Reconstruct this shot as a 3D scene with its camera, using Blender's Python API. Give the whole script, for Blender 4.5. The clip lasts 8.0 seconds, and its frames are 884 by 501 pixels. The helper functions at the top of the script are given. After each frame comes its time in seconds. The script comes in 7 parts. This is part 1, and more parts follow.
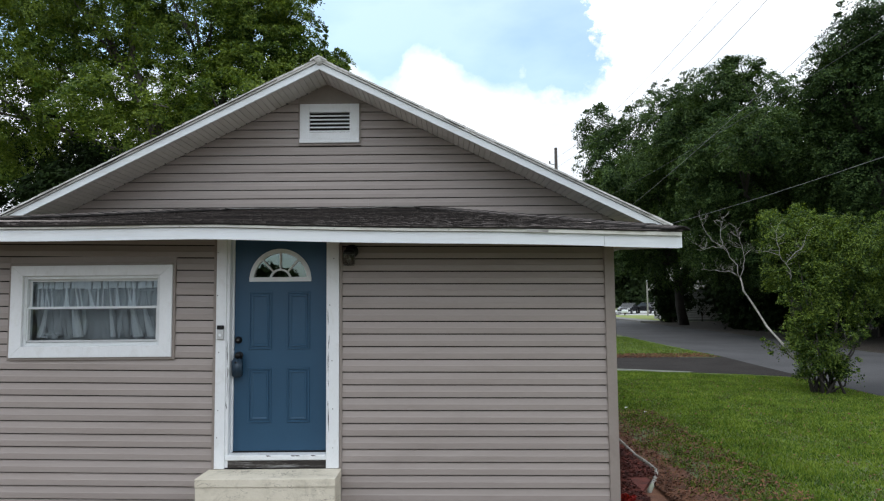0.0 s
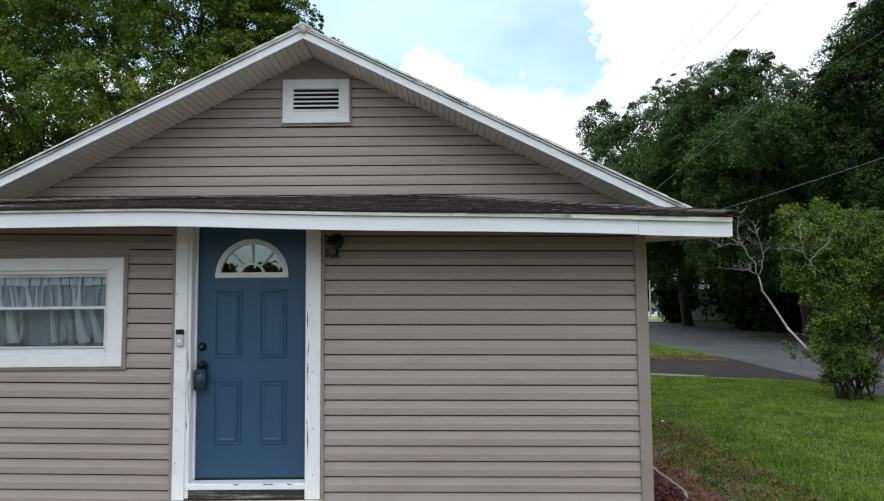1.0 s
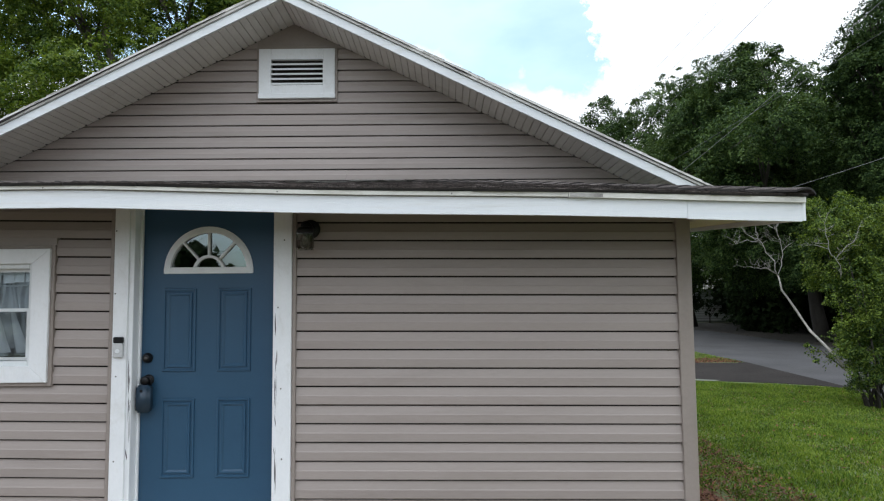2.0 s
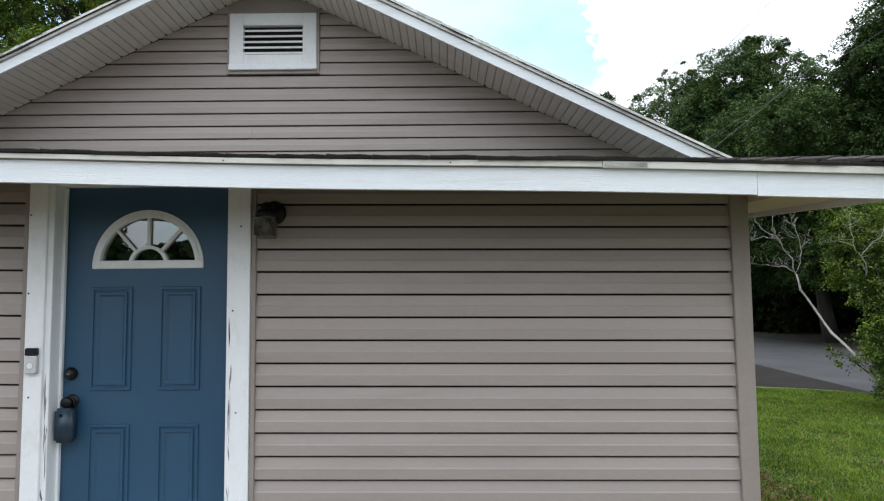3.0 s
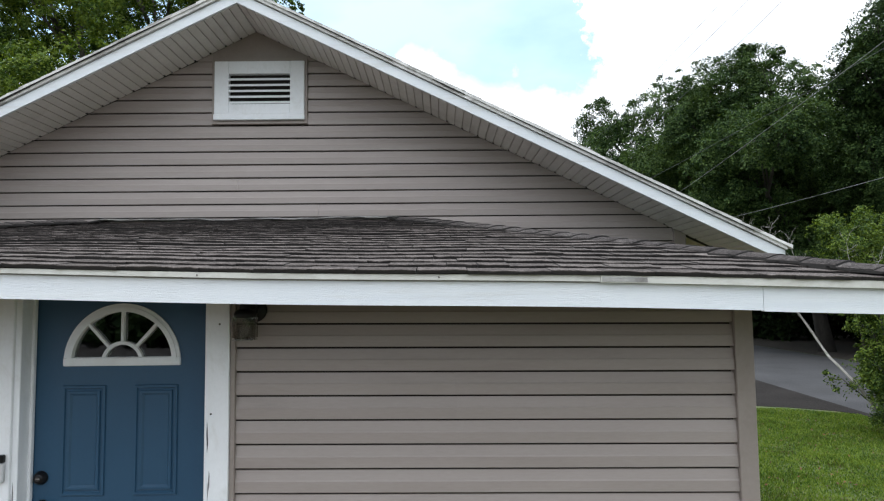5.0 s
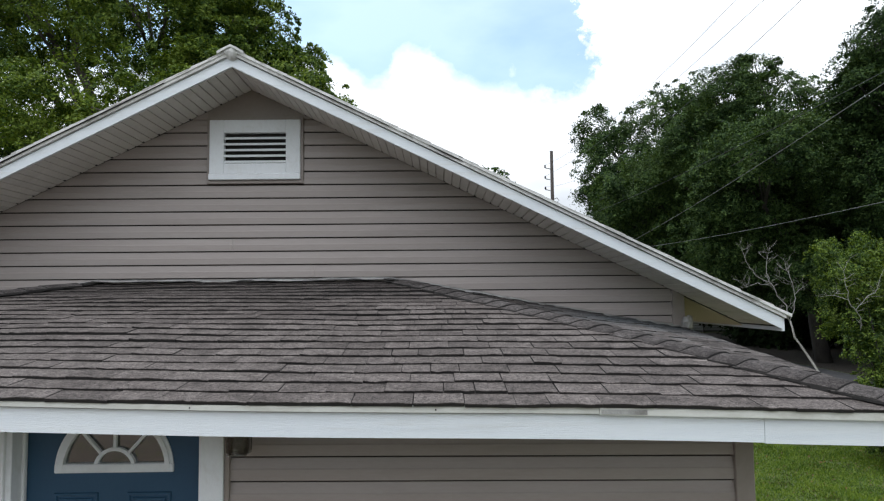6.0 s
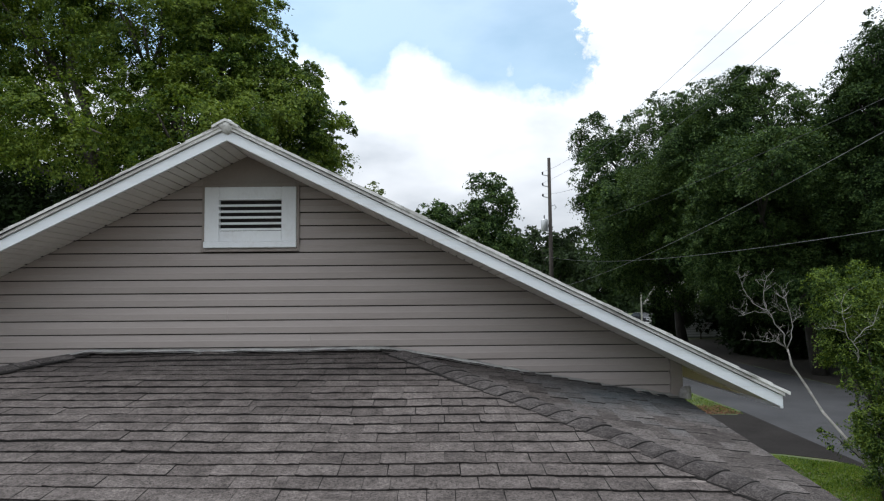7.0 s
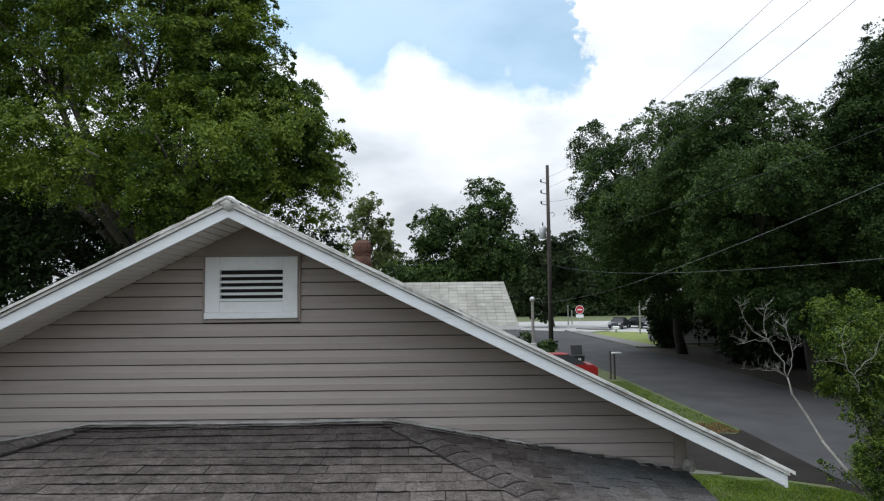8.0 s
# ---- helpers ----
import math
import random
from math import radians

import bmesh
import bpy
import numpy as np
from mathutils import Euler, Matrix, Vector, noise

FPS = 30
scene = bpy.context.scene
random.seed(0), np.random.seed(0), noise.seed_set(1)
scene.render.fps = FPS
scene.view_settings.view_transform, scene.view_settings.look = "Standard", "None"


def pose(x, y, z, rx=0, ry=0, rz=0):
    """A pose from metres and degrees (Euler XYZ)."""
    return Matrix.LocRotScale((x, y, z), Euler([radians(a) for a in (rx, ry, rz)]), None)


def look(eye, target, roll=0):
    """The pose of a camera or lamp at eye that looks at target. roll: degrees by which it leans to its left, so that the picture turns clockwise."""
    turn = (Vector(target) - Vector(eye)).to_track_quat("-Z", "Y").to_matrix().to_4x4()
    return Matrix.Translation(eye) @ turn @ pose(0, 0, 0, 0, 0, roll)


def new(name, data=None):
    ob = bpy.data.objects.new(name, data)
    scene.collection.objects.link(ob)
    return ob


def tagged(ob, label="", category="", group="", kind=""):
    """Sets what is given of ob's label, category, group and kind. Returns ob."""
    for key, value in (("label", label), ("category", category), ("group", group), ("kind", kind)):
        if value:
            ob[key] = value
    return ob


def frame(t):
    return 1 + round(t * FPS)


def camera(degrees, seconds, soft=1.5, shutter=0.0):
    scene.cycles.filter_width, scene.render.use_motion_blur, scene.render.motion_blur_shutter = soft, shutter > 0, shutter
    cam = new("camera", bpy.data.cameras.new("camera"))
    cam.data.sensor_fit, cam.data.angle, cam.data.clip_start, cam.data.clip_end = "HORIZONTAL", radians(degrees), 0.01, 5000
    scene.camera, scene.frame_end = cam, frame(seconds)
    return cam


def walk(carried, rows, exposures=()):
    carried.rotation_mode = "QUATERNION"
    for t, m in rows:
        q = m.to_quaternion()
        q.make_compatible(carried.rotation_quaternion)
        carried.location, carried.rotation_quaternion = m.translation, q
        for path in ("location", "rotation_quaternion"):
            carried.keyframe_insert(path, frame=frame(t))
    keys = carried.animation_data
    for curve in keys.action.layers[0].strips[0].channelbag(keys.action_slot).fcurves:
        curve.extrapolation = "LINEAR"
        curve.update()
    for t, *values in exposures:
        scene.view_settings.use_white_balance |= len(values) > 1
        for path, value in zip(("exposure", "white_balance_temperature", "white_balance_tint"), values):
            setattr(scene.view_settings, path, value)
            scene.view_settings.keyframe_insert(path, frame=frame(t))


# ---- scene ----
cam = camera(67.4, 8.0, 1.2)
METRES, EYE, TILT, LEAN, TURN = 5.04, 2.1, 0.0, 0.0, 0.3
ROWS = [
    (0.0, 0.0, 0.0, 0.0, 0.04, 4.25, 0.54),
    (0.5, -0.0011, 0.0944, -0.0008, 0.05, 4.27, 0.53),
    (1.0, -0.0011, 0.1866, -0.0014, 0.04, 4.28, 0.52),
    (1.5, -0.0012, 0.2751, -0.0012, 0.01, 4.29, 0.51),
    (3.0, 0.0021, 0.5387, 0.0008, -0.15, 4.28, 0.56),
    (3.5, 0.0009, 0.568, -0.0005, -0.24, 4.19, 0.58),
    (4.0, 0.0011, 0.5684, 0.0089, -0.34, 4.16, 0.58),
    (4.5, 0.0041, 0.5649, 0.0451, -0.46, 4.16, 0.62),
    (5.0, 0.0089, 0.5635, 0.0975, -0.55, 4.18, 0.66),
    (6.5, 0.0108, 0.5643, 0.254, -0.94, 4.09, 0.61),
    (7.0, 0.0121, 0.5635, 0.3143, -1.04, 4.07, 0.6),
    (7.5, 0.0092, 0.5637, 0.3753, -1.13, 4.06, 0.61),
    (8.0, 0.0059, 0.5623, 0.4306, -1.22, 4.05, 0.63),
]
walk(cam, [(t, pose(0, 0, EYE, TILT, LEAN, TURN) @ pose(METRES * x, METRES * y, METRES * z, 90 + pitch, roll, yaw)) for t, x, y, z, yaw, pitch, roll in ROWS],
     exposures=[(0.0, -0.09, 6200, 10), (1.0, 0.02, 6200, 10), (2.0, 0.14, 6200, 10), (3.0, 0.26, 6200, 10), (4.0, 0.33, 6200, 10), (5.0, 0.19, 6200, 10), (6.5, -0.17, 6200, 10), (8.0, -0.31, 6200, 10)])

# ---- world, sun and exposure ----
class Tree:
    """A small helper that lays out shader nodes."""

    def __init__(self, tree, fresh=True):
        self.tree = tree
        if fresh:
            tree.nodes.clear()

    def n(self, kind, ins=None, **props):
        node = self.tree.nodes.new(kind)
        if "operation" in props:
            node.operation = props["operation"]
        if "use_clamp" in props:
            node.use_clamp = props["use_clamp"]
        if "data_type" in props:
            node.data_type = props["data_type"]
        if "blend_type" in props:
            node.blend_type = props["blend_type"]
        for k, v in (ins or {}).items():
            if isinstance(v, bpy.types.NodeSocket):
                self.tree.links.new(v, node.inputs[k])
            else:
                node.inputs[k].default_value = v
        return node

    def math(self, op, a, b=None, clamp=False):
        ins = {0: a}
        if b is not None:
            ins[1] = b
        return self.n("ShaderNodeMath", ins, operation=op, use_clamp=clamp).outputs[0]

    def mix(self, f, a, b, kind="MIX"):
        node = self.n("ShaderNodeMix", {0: f, 6: a, 7: b}, data_type="RGBA", blend_type=kind)
        return node.outputs[2]

    def ramp(self, f, stops, mode="LINEAR"):
        node = self.n("ShaderNodeValToRGB", {0: f})
        r = node.color_ramp
        r.interpolation = mode
        while len(r.elements) < len(stops):
            r.elements.new(0.5)
        for e, (p, c) in zip(r.elements, stops):
            e.position = p
            e.color = c if len(c) == 4 else (*c, 1)
        return node.outputs[0]

    def noise(self, vec, scale, detail=4.0, rough=0.55, dist=0.0):
        return self.n("ShaderNodeTexNoise", {"Vector": vec, "Scale": scale, "Detail": detail, "Roughness": rough, "Distortion": dist}).outputs[0]


SUN_UP, SUN_ROUND = radians(62), radians(-82)   # high and to the left, veiled by cloud
world = bpy.data.worlds.new("sky")
scene.world = world
world.use_nodes = True
W = Tree(world.node_tree)
coord = W.n("ShaderNodeTexCoord").outputs["Generated"]
sep = W.n("ShaderNodeSeparateXYZ", {0: coord})
sx, sy, sz = sep.outputs
ahead = W.math("MAXIMUM", sy, 0.05)
u = W.math("DIVIDE", sx, ahead)
v = W.math("DIVIDE", sz, ahead)
cloud_vec = W.n("ShaderNodeCombineXYZ", {0: u, 1: v, 2: 0.0}).outputs[0]
billow = W.noise(cloud_vec, 11.0, 7.0, 0.6)
puff = W.noise(coord, 2.2, 6.0, 0.55)
# height of the cloud bank's upper rim against the bearing
RIM = [(0.0, 0.37), (0.334, 0.372), (0.372, 0.378), (0.405, 0.365), (0.436, 0.322), (0.452, 0.335), (0.464, 0.372), (0.472, 0.384), (0.50, 0.384),
       (0.513, 0.352), (0.556, 0.325), (0.583, 0.304), (0.603, 0.322), (0.63, 0.35), (0.645, 0.4), (0.658, 0.47), (0.675, 0.56), (0.69, 0.9), (1.0, 1.0)]
wisp = W.noise(cloud_vec, 5.0, 6.0, 0.6)
shred = W.noise(cloud_vec, 34.0, 6.0, 0.65)
u_rough = W.math("ADD", u, W.math("MULTIPLY", W.n("ShaderNodeMapRange", {0: u, 1: 0.1, 2: 0.19, 3: 0.25, 4: 1.0}).outputs[0], W.math("ADD", W.math("MULTIPLY", W.math("SUBTRACT", wisp, 0.5), 0.3), W.math("MULTIPLY", W.math("SUBTRACT", shred, 0.5), 0.1))))
across = W.n("ShaderNodeMapRange", {0: u_rough, 1: -0.8, 2: 0.8, 3: 0.0, 4: 1.0}).outputs[0]
rim = W.ramp(across, [(p, (h, h, h)) for p, h in RIM])
rough_rim = W.math("ADD", rim, W.math("MULTIPLY", W.math("SUBTRACT", billow, 0.5), 0.09))
bank = W.n("ShaderNodeMapRange", {0: W.math("SUBTRACT", rough_rim, v), 1: -0.014, 2: 0.026, 3: 0.0, 4: 1.0}).outputs[0]
# one small loose puff in the blue
near_u, near_v = W.math("MULTIPLY", W.math("SUBTRACT", u, 0.122), 1.0), W.math("SUBTRACT", v, 0.345)
far_off = W.math("SQRT", W.math("ADD", W.math("MULTIPLY", near_u, near_u), W.math("MULTIPLY", near_v, near_v)))
bit = W.math("SUBTRACT", W.math("ADD", 0.012, W.math("MULTIPLY", W.math("SUBTRACT", shred, 0.5), 0.06)), far_off)
bank = W.math("MAXIMUM", bank, W.n("ShaderNodeMapRange", {0: bit, 1: 0.0, 2: 0.03, 3: 0.0, 4: 0.8}).outputs[0])
loose = W.n("ShaderNodeMapRange", {0: puff, 1: 0.32, 2: 0.46, 3: 0.0, 4: 1.0}).outputs[0]
is_ahead = W.n("ShaderNodeMapRange", {0: sy, 1: 0.25, 2: 0.5, 3: 0.0, 4: 1.0}).outputs[0]
low_part = W.n("ShaderNodeMapRange", {0: v, 1: 0.62, 2: 0.85, 3: 1.0, 4: 0.0}).outputs[0]
pick = W.math("MULTIPLY", is_ahead, low_part)
cover = W.n("ShaderNodeMix", {0: pick, 2: loose, 3: bank}, data_type="FLOAT").outputs[0]
cover = W.n("ShaderNodeMapRange", {0: cover, 3: 0.3, 4: 1.0}).outputs[0]   # a thin veil over the blue
grey = W.noise(W.n("ShaderNodeMapping", {"Vector": coord, "Scale": (3.0, 3.0, 7.0)}).outputs[0], 1.6, 5.0, 0.5)
cloud_col = W.ramp(grey, [(0.36, (0.7, 0.74, 0.78)), (0.52, (0.92, 0.95, 0.98)), (0.66, (1.1, 1.12, 1.14))])
sky = W.n("ShaderNodeTexSky")
sky.sky_type, sky.sun_disc, sky.sun_elevation, sky.sun_rotation = "NISHITA", False, SUN_UP, SUN_ROUND
sky.altitude, sky.air_density, sky.dust_density, sky.ozone_density = 30, 1.0, 2.0, 1.2
blue = W.n("ShaderNodeBackground", {"Color": W.mix(1.0, sky.outputs[0], (1.0, 1.34, 1.24, 1), "MULTIPLY"), "Strength": 0.19})
overhead = W.n("ShaderNodeMapRange", {0: sz, 1: 0.0, 2: 0.95, 3: 0.74, 4: 2.85}).outputs[0]   # cloud is brighter towards the zenith
white = W.n("ShaderNodeBackground", {"Color": cloud_col, "Strength": overhead})
both = W.n("ShaderNodeMixShader", {0: cover, 1: blue.outputs[0], 2: white.outputs[0]})
W.n("ShaderNodeOutputWorld", {0: both.outputs[0]})

sun = new("sun", bpy.data.lights.new("sun", "SUN"))
sun.data.energy, sun.data.angle, sun.data.color = 1.25, radians(20), (1.0, 0.97, 0.92)
sun_dir = Vector((math.sin(SUN_ROUND) * math.cos(SUN_UP), math.cos(SUN_ROUND) * math.cos(SUN_UP), math.sin(SUN_UP)))
sun.matrix_world = look(sun_dir * 50, (0, 0, 0))


# ---- materials ----
def surf(name, c1, c2, rough=0.6, big=2.0, fine=60.0, bump=0.15, metal=0.0, stretch=(1, 1, 1), rand=0.0, island=0.0, dirt=None, dirt_scale=1.2, dirt_amount=0.5, spec=0.5):
    """A procedural surface: two scales of noise between two colours, relief, and stains with a shape of their own."""
    m = bpy.data.materials.new(name)
    m.use_nodes = True
    T = Tree(m.node_tree)
    geo = T.n("ShaderNodeNewGeometry")
    vec = T.n("ShaderNodeMapping", {"Vector": geo.outputs["Position"], "Scale": stretch}).outputs[0]
    a, b = T.noise(vec, big, 5.0), T.noise(vec, fine, 3.0, 0.65)
    f = T.math("ADD", T.math("MULTIPLY", a, 0.6), T.math("MULTIPLY", b, 0.4))
    f = T.n("ShaderNodeMapRange", {0: f, 1: 0.35, 2: 0.65}).outputs[0]
    col = T.mix(f, (*c1, 1), (*c2, 1))
    if dirt:
        d = T.noise(vec, dirt_scale, 8.0, 0.68, 0.4)
        d = T.n("ShaderNodeMapRange", {0: d, 1: 0.52, 2: 0.68, 3: 0.0, 4: dirt_amount}).outputs[0]
        col = T.mix(d, col, (*dirt, 1))
    if rand or island:
        r = T.n("ShaderNodeObjectInfo").outputs["Random"] if rand else geo.outputs["Random Per Island"]
        k = rand or island
        g = T.n("ShaderNodeMapRange", {0: r, 3: 1 - k, 4: 1 + k}).outputs[0]
        col = T.n("ShaderNodeVectorMath", {0: col, "Scale": g}, operation="SCALE").outputs[0]
    rr = T.n("ShaderNodeMapRange", {0: b, 3: max(rough - 0.1, 0.02), 4: min(rough + 0.1, 1)}).outputs[0]
    bp = T.n("ShaderNodeBump", {"Strength": bump, "Distance": 0.01, "Height": b})
    p = T.n("ShaderNodeBsdfPrincipled", {"Base Color": col, "Roughness": rr, "Metallic": metal, "Specular IOR Level": spec, "Normal": bp.outputs[0]})
    T.n("ShaderNodeOutputMaterial", {0: p.outputs[0]})
    return m


def cracked(m, col, scale, stretch, amount):
    """Adds broken crack lines of another colour to a finished surface."""
    T = Tree(m.node_tree, False)
    p = [n_ for n_ in m.node_tree.nodes if n_.type == "BSDF_PRINCIPLED"][0]
    geo = T.n("ShaderNodeNewGeometry")
    vec = T.n("ShaderNodeMapping", {"Vector": geo.outputs["Position"], "Scale": stretch}).outputs[0]
    bent = T.n("ShaderNodeVectorMath", {0: vec, 1: T.n("ShaderNodeTexNoise", {"Vector": vec, "Scale": 7.0, "Detail": 4.0}).outputs["Color"]}, operation="ADD").outputs[0]
    cell = T.n("ShaderNodeTexVoronoi", {"Vector": bent, "Scale": scale})
    cell.feature = "DISTANCE_TO_EDGE"
    thin = T.n("ShaderNodeMapRange", {0: cell.outputs["Distance"], 1: 0.008, 2: 0.03, 3: 1.0, 4: 0.0}).outputs[0]
    some = T.n("ShaderNodeMapRange", {0: T.noise(vec, 3.0, 4.0, 0.6), 1: 0.5, 2: 0.6, 3: 0.0, 4: amount}).outputs[0]
    old_col = p.inputs["Base Color"].links[0].from_socket
    m.node_tree.links.new(T.mix(T.math("MULTIPLY", thin, some), old_col, (*col, 1)), p.inputs["Base Color"])


def leaf(name, c1, c2, c3, glow=0.35, patch_scale=0.55, by_leaf=0.45, by_patch=0.75, gloss=0.15):
    """Foliage: colour by clump and by leaf, some light let through."""
    m = bpy.data.materials.new(name)
    m.use_nodes = True
    T = Tree(m.node_tree)
    geo = T.n("ShaderNodeNewGeometry")
    patch = T.noise(geo.outputs["Position"], patch_scale, 5.0, 0.6)
    f = T.math("ADD", T.math("MULTIPLY", geo.outputs["Random Per Island"], by_leaf), T.math("MULTIPLY", patch, by_patch))
    col = T.ramp(f, [(0.3, c1), (0.55, c2), (0.85, c3)])
    p = T.n("ShaderNodeBsdfPrincipled", {"Base Color": col, "Roughness": 0.6, "Specular IOR Level": gloss})
    warm = T.mix(1.0, col, (1.35, 1.3, 0.5, 1), "MULTIPLY")
    tr = T.n("ShaderNodeBsdfTranslucent", {"Color": warm})
    mx = T.n("ShaderNodeMixShader", {0: glow, 1: p.outputs[0], 2: tr.outputs[0]})
    T.n("ShaderNodeOutputMaterial", {0: mx.outputs[0]})
    return m


def glass(name, tint=(0.85, 0.9, 0.9), gloss=1.0):
    m = bpy.data.materials.new(name)
    m.use_nodes = True
    T = Tree(m.node_tree)
    fr = T.n("ShaderNodeFresnel", {"IOR": 1.52}).outputs[0]
    f = T.math("MULTIPLY", fr, gloss, clamp=True)
    geo = T.n("ShaderNodeNewGeometry")
    wav = T.noise(geo.outputs["Position"], 7.0, 2.0)
    bp = T.n("ShaderNodeBump", {"Strength": 0.03, "Distance": 0.02, "Height": wav})
    clear = T.n("ShaderNodeBsdfTransparent", {"Color": (*tint, 1)})
    shine = T.n("ShaderNodeBsdfGlossy", {"Color": (1, 1, 1, 1), "Roughness": 0.01, "Normal": bp.outputs[0]})
    mx = T.n("ShaderNodeMixShader", {0: f, 1: clear.outputs[0], 2: shine.outputs[0]})
    T.n("ShaderNodeOutputMaterial", {0: mx.outputs[0]})
    return m


def shingle_mat(name, shades, by_object=True, blue=0.0, by_tab=0.13):
    """Asphalt shingle: a shade for each tab, mottling, coarse granules, pale spots where granules are lost."""
    m = bpy.data.materials.new(name)
    m.use_nodes = True
    T = Tree(m.node_tree)
    geo = T.n("ShaderNodeNewGeometry")
    vec = geo.outputs["Position"]
    r = T.n("ShaderNodeObjectInfo").outputs["Random"] if by_object else geo.outputs["Random Per Island"]
    wide, blotch = T.noise(vec, 0.9, 4.0, 0.6), T.noise(vec, 11.0, 6.0, 0.7)
    f = T.math("ADD", T.math("MULTIPLY", r, by_tab), T.math("ADD", T.math("MULTIPLY", wide, 0.25), T.math("MULTIPLY", blotch, 0.75)))
    col = T.ramp(f, [(0.36, shades[0]), (0.54, shades[1]), (0.68, shades[2]), (0.84, shades[3])])
    if blue:
        xyz = T.n("ShaderNodeSeparateXYZ", {0: vec}).outputs
        wash = T.math("MINIMUM", T.n("ShaderNodeMapRange", {0: xyz[1], 1: 6.7, 2: 8.2, 3: -0.25, 4: 0.3}).outputs[0], T.n("ShaderNodeMapRange", {0: xyz[0], 1: 0.3, 2: 1.8, 3: -0.35, 4: 0.35}).outputs[0])   # bluish run-off stain below the wall
        d = T.n("ShaderNodeMapRange", {0: T.math("ADD", wash, T.math("ADD", T.noise(vec, 1.6, 5.0, 0.6), T.math("MULTIPLY", r, 0.2))), 1: 0.5, 2: 0.95, 3: 0.0, 4: blue}).outputs[0]
        col = T.mix(d, col, (0.05, 0.068, 0.078, 1))
    grit = T.noise(vec, 170.0, 2.0, 0.8)
    coarse = T.noise(vec, 62.0, 3.0, 0.75)
    g = T.math("ADD", T.math("MULTIPLY", T.math("SUBTRACT", grit, 0.5), 3.2), T.math("MULTIPLY", T.math("SUBTRACT", coarse, 0.5), 3.0))
    g = T.math("MAXIMUM", T.math("ADD", g, 1.0), 0.2)
    col = T.n("ShaderNodeVectorMath", {0: col, "Scale": g}, operation="SCALE").outputs[0]
    lost = T.n("ShaderNodeMapRange", {0: T.noise(vec, 24.0, 5.0, 0.75), 1: 0.66, 2: 0.74, 3: 0.0, 4: 0.5}).outputs[0]
    col = T.mix(lost, col, (0.24, 0.23, 0.22, 1))
    bp = T.n("ShaderNodeBump", {"Strength": 0.7, "Distance": 0.006, "Height": T.math("ADD", grit, coarse)})
    p = T.n("ShaderNodeBsdfPrincipled", {"Base Color": col, "Roughness": 0.93, "Specular IOR Level": 0.2, "Normal": bp.outputs[0]})
    T.n("ShaderNodeOutputMaterial", {0: p.outputs[0]})
    return m


VINYL = surf("taupe_vinyl", (0.303, 0.261, 0.239), (0.351, 0.306, 0.283), 0.5, 1.3, 40, 0.04, stretch=(0.5, 0.5, 3), rand=0.035, dirt=(0.242, 0.205, 0.182), dirt_scale=1.6, dirt_amount=0.35)
VINYL_TRIM = surf("taupe_trim", (0.262, 0.224, 0.2), (0.305, 0.264, 0.238), 0.5, 2, 40, 0.05, dirt=(0.19, 0.158, 0.135))
WHITE = surf("white_paint", (0.72, 0.75, 0.77), (0.8, 0.82, 0.83), 0.5, 3, 50, 0.12, stretch=(1, 1, 1), dirt=(0.5, 0.5, 0.46), dirt_scale=3.0, dirt_amount=0.3)
FASCIA = surf("white_grained_fascia", (0.72, 0.76, 0.8), (0.8, 0.83, 0.85), 0.5, 2, 30, 0.35, stretch=(0.6, 1, 14), dirt=(0.5, 0.48, 0.42), dirt_scale=1.5, dirt_amount=0.35)
CASING = surf("chipped_white_paint", (0.77, 0.79, 0.81), (0.83, 0.85, 0.87), 0.5, 5, 60, 0.2, stretch=(1, 1, 0.6), dirt=(0.5, 0.48, 0.43), dirt_scale=14.0, dirt_amount=0.2)
SOFFIT = surf("grey_white_soffit", (0.62, 0.595, 0.555), (0.73, 0.7, 0.66), 0.55, 2, 40, 0.05, rand=0.04, dirt=(0.42, 0.385, 0.34), dirt_scale=2.0, dirt_amount=0.4)
# Unseen front boards, toned dark to deepen the shade under the eave.
EAVE_BROWN = surf("dark_brown_eave_boards", (0.09, 0.07, 0.052), (0.15, 0.12, 0.09), 0.8, 3, 50, 0.3, stretch=(0.4, 1, 1))
CREAM = surf("cream_soffit", (0.62, 0.55, 0.4), (0.7, 0.62, 0.46), 0.6, 2, 40, 0.1, dirt=(0.4, 0.35, 0.27))
DRIP = surf("stained_cream_drip_edge", (0.56, 0.555, 0.51), (0.68, 0.675, 0.63), 0.5, 4, 50, 0.15, stretch=(0.5, 1, 1), dirt=(0.3, 0.27, 0.21), dirt_scale=2.5, dirt_amount=0.5)
WEATHERED = surf("weathered_white_edge", (0.52, 0.515, 0.49), (0.74, 0.735, 0.71), 0.7, 6, 55, 0.5, dirt=(0.16, 0.155, 0.13), dirt_scale=5.0, dirt_amount=0.7)
BROWNS = [(0.041, 0.0345, 0.032), (0.078, 0.0665, 0.0615), (0.116, 0.1, 0.093), (0.166, 0.146, 0.137)]
SHINGLE = shingle_mat("brown_grey_shingle", BROWNS)
SHINGLE_J = shingle_mat("brown_grey_shingle_joined", BROWNS, False)
SHINGLE_SIDE = shingle_mat("blue_grey_weathered_shingle", [(0.027, 0.0225, 0.0208), (0.052, 0.0445, 0.041), (0.08, 0.0695, 0.0645), (0.116, 0.103, 0.097)], False, 0.6, 0.28)
SHINGLE_CAP = shingle_mat("grey_brown_cap_shingle", [(0.032, 0.028, 0.0265), (0.059, 0.0515, 0.049), (0.09, 0.08, 0.076), (0.13, 0.117, 0.111)])
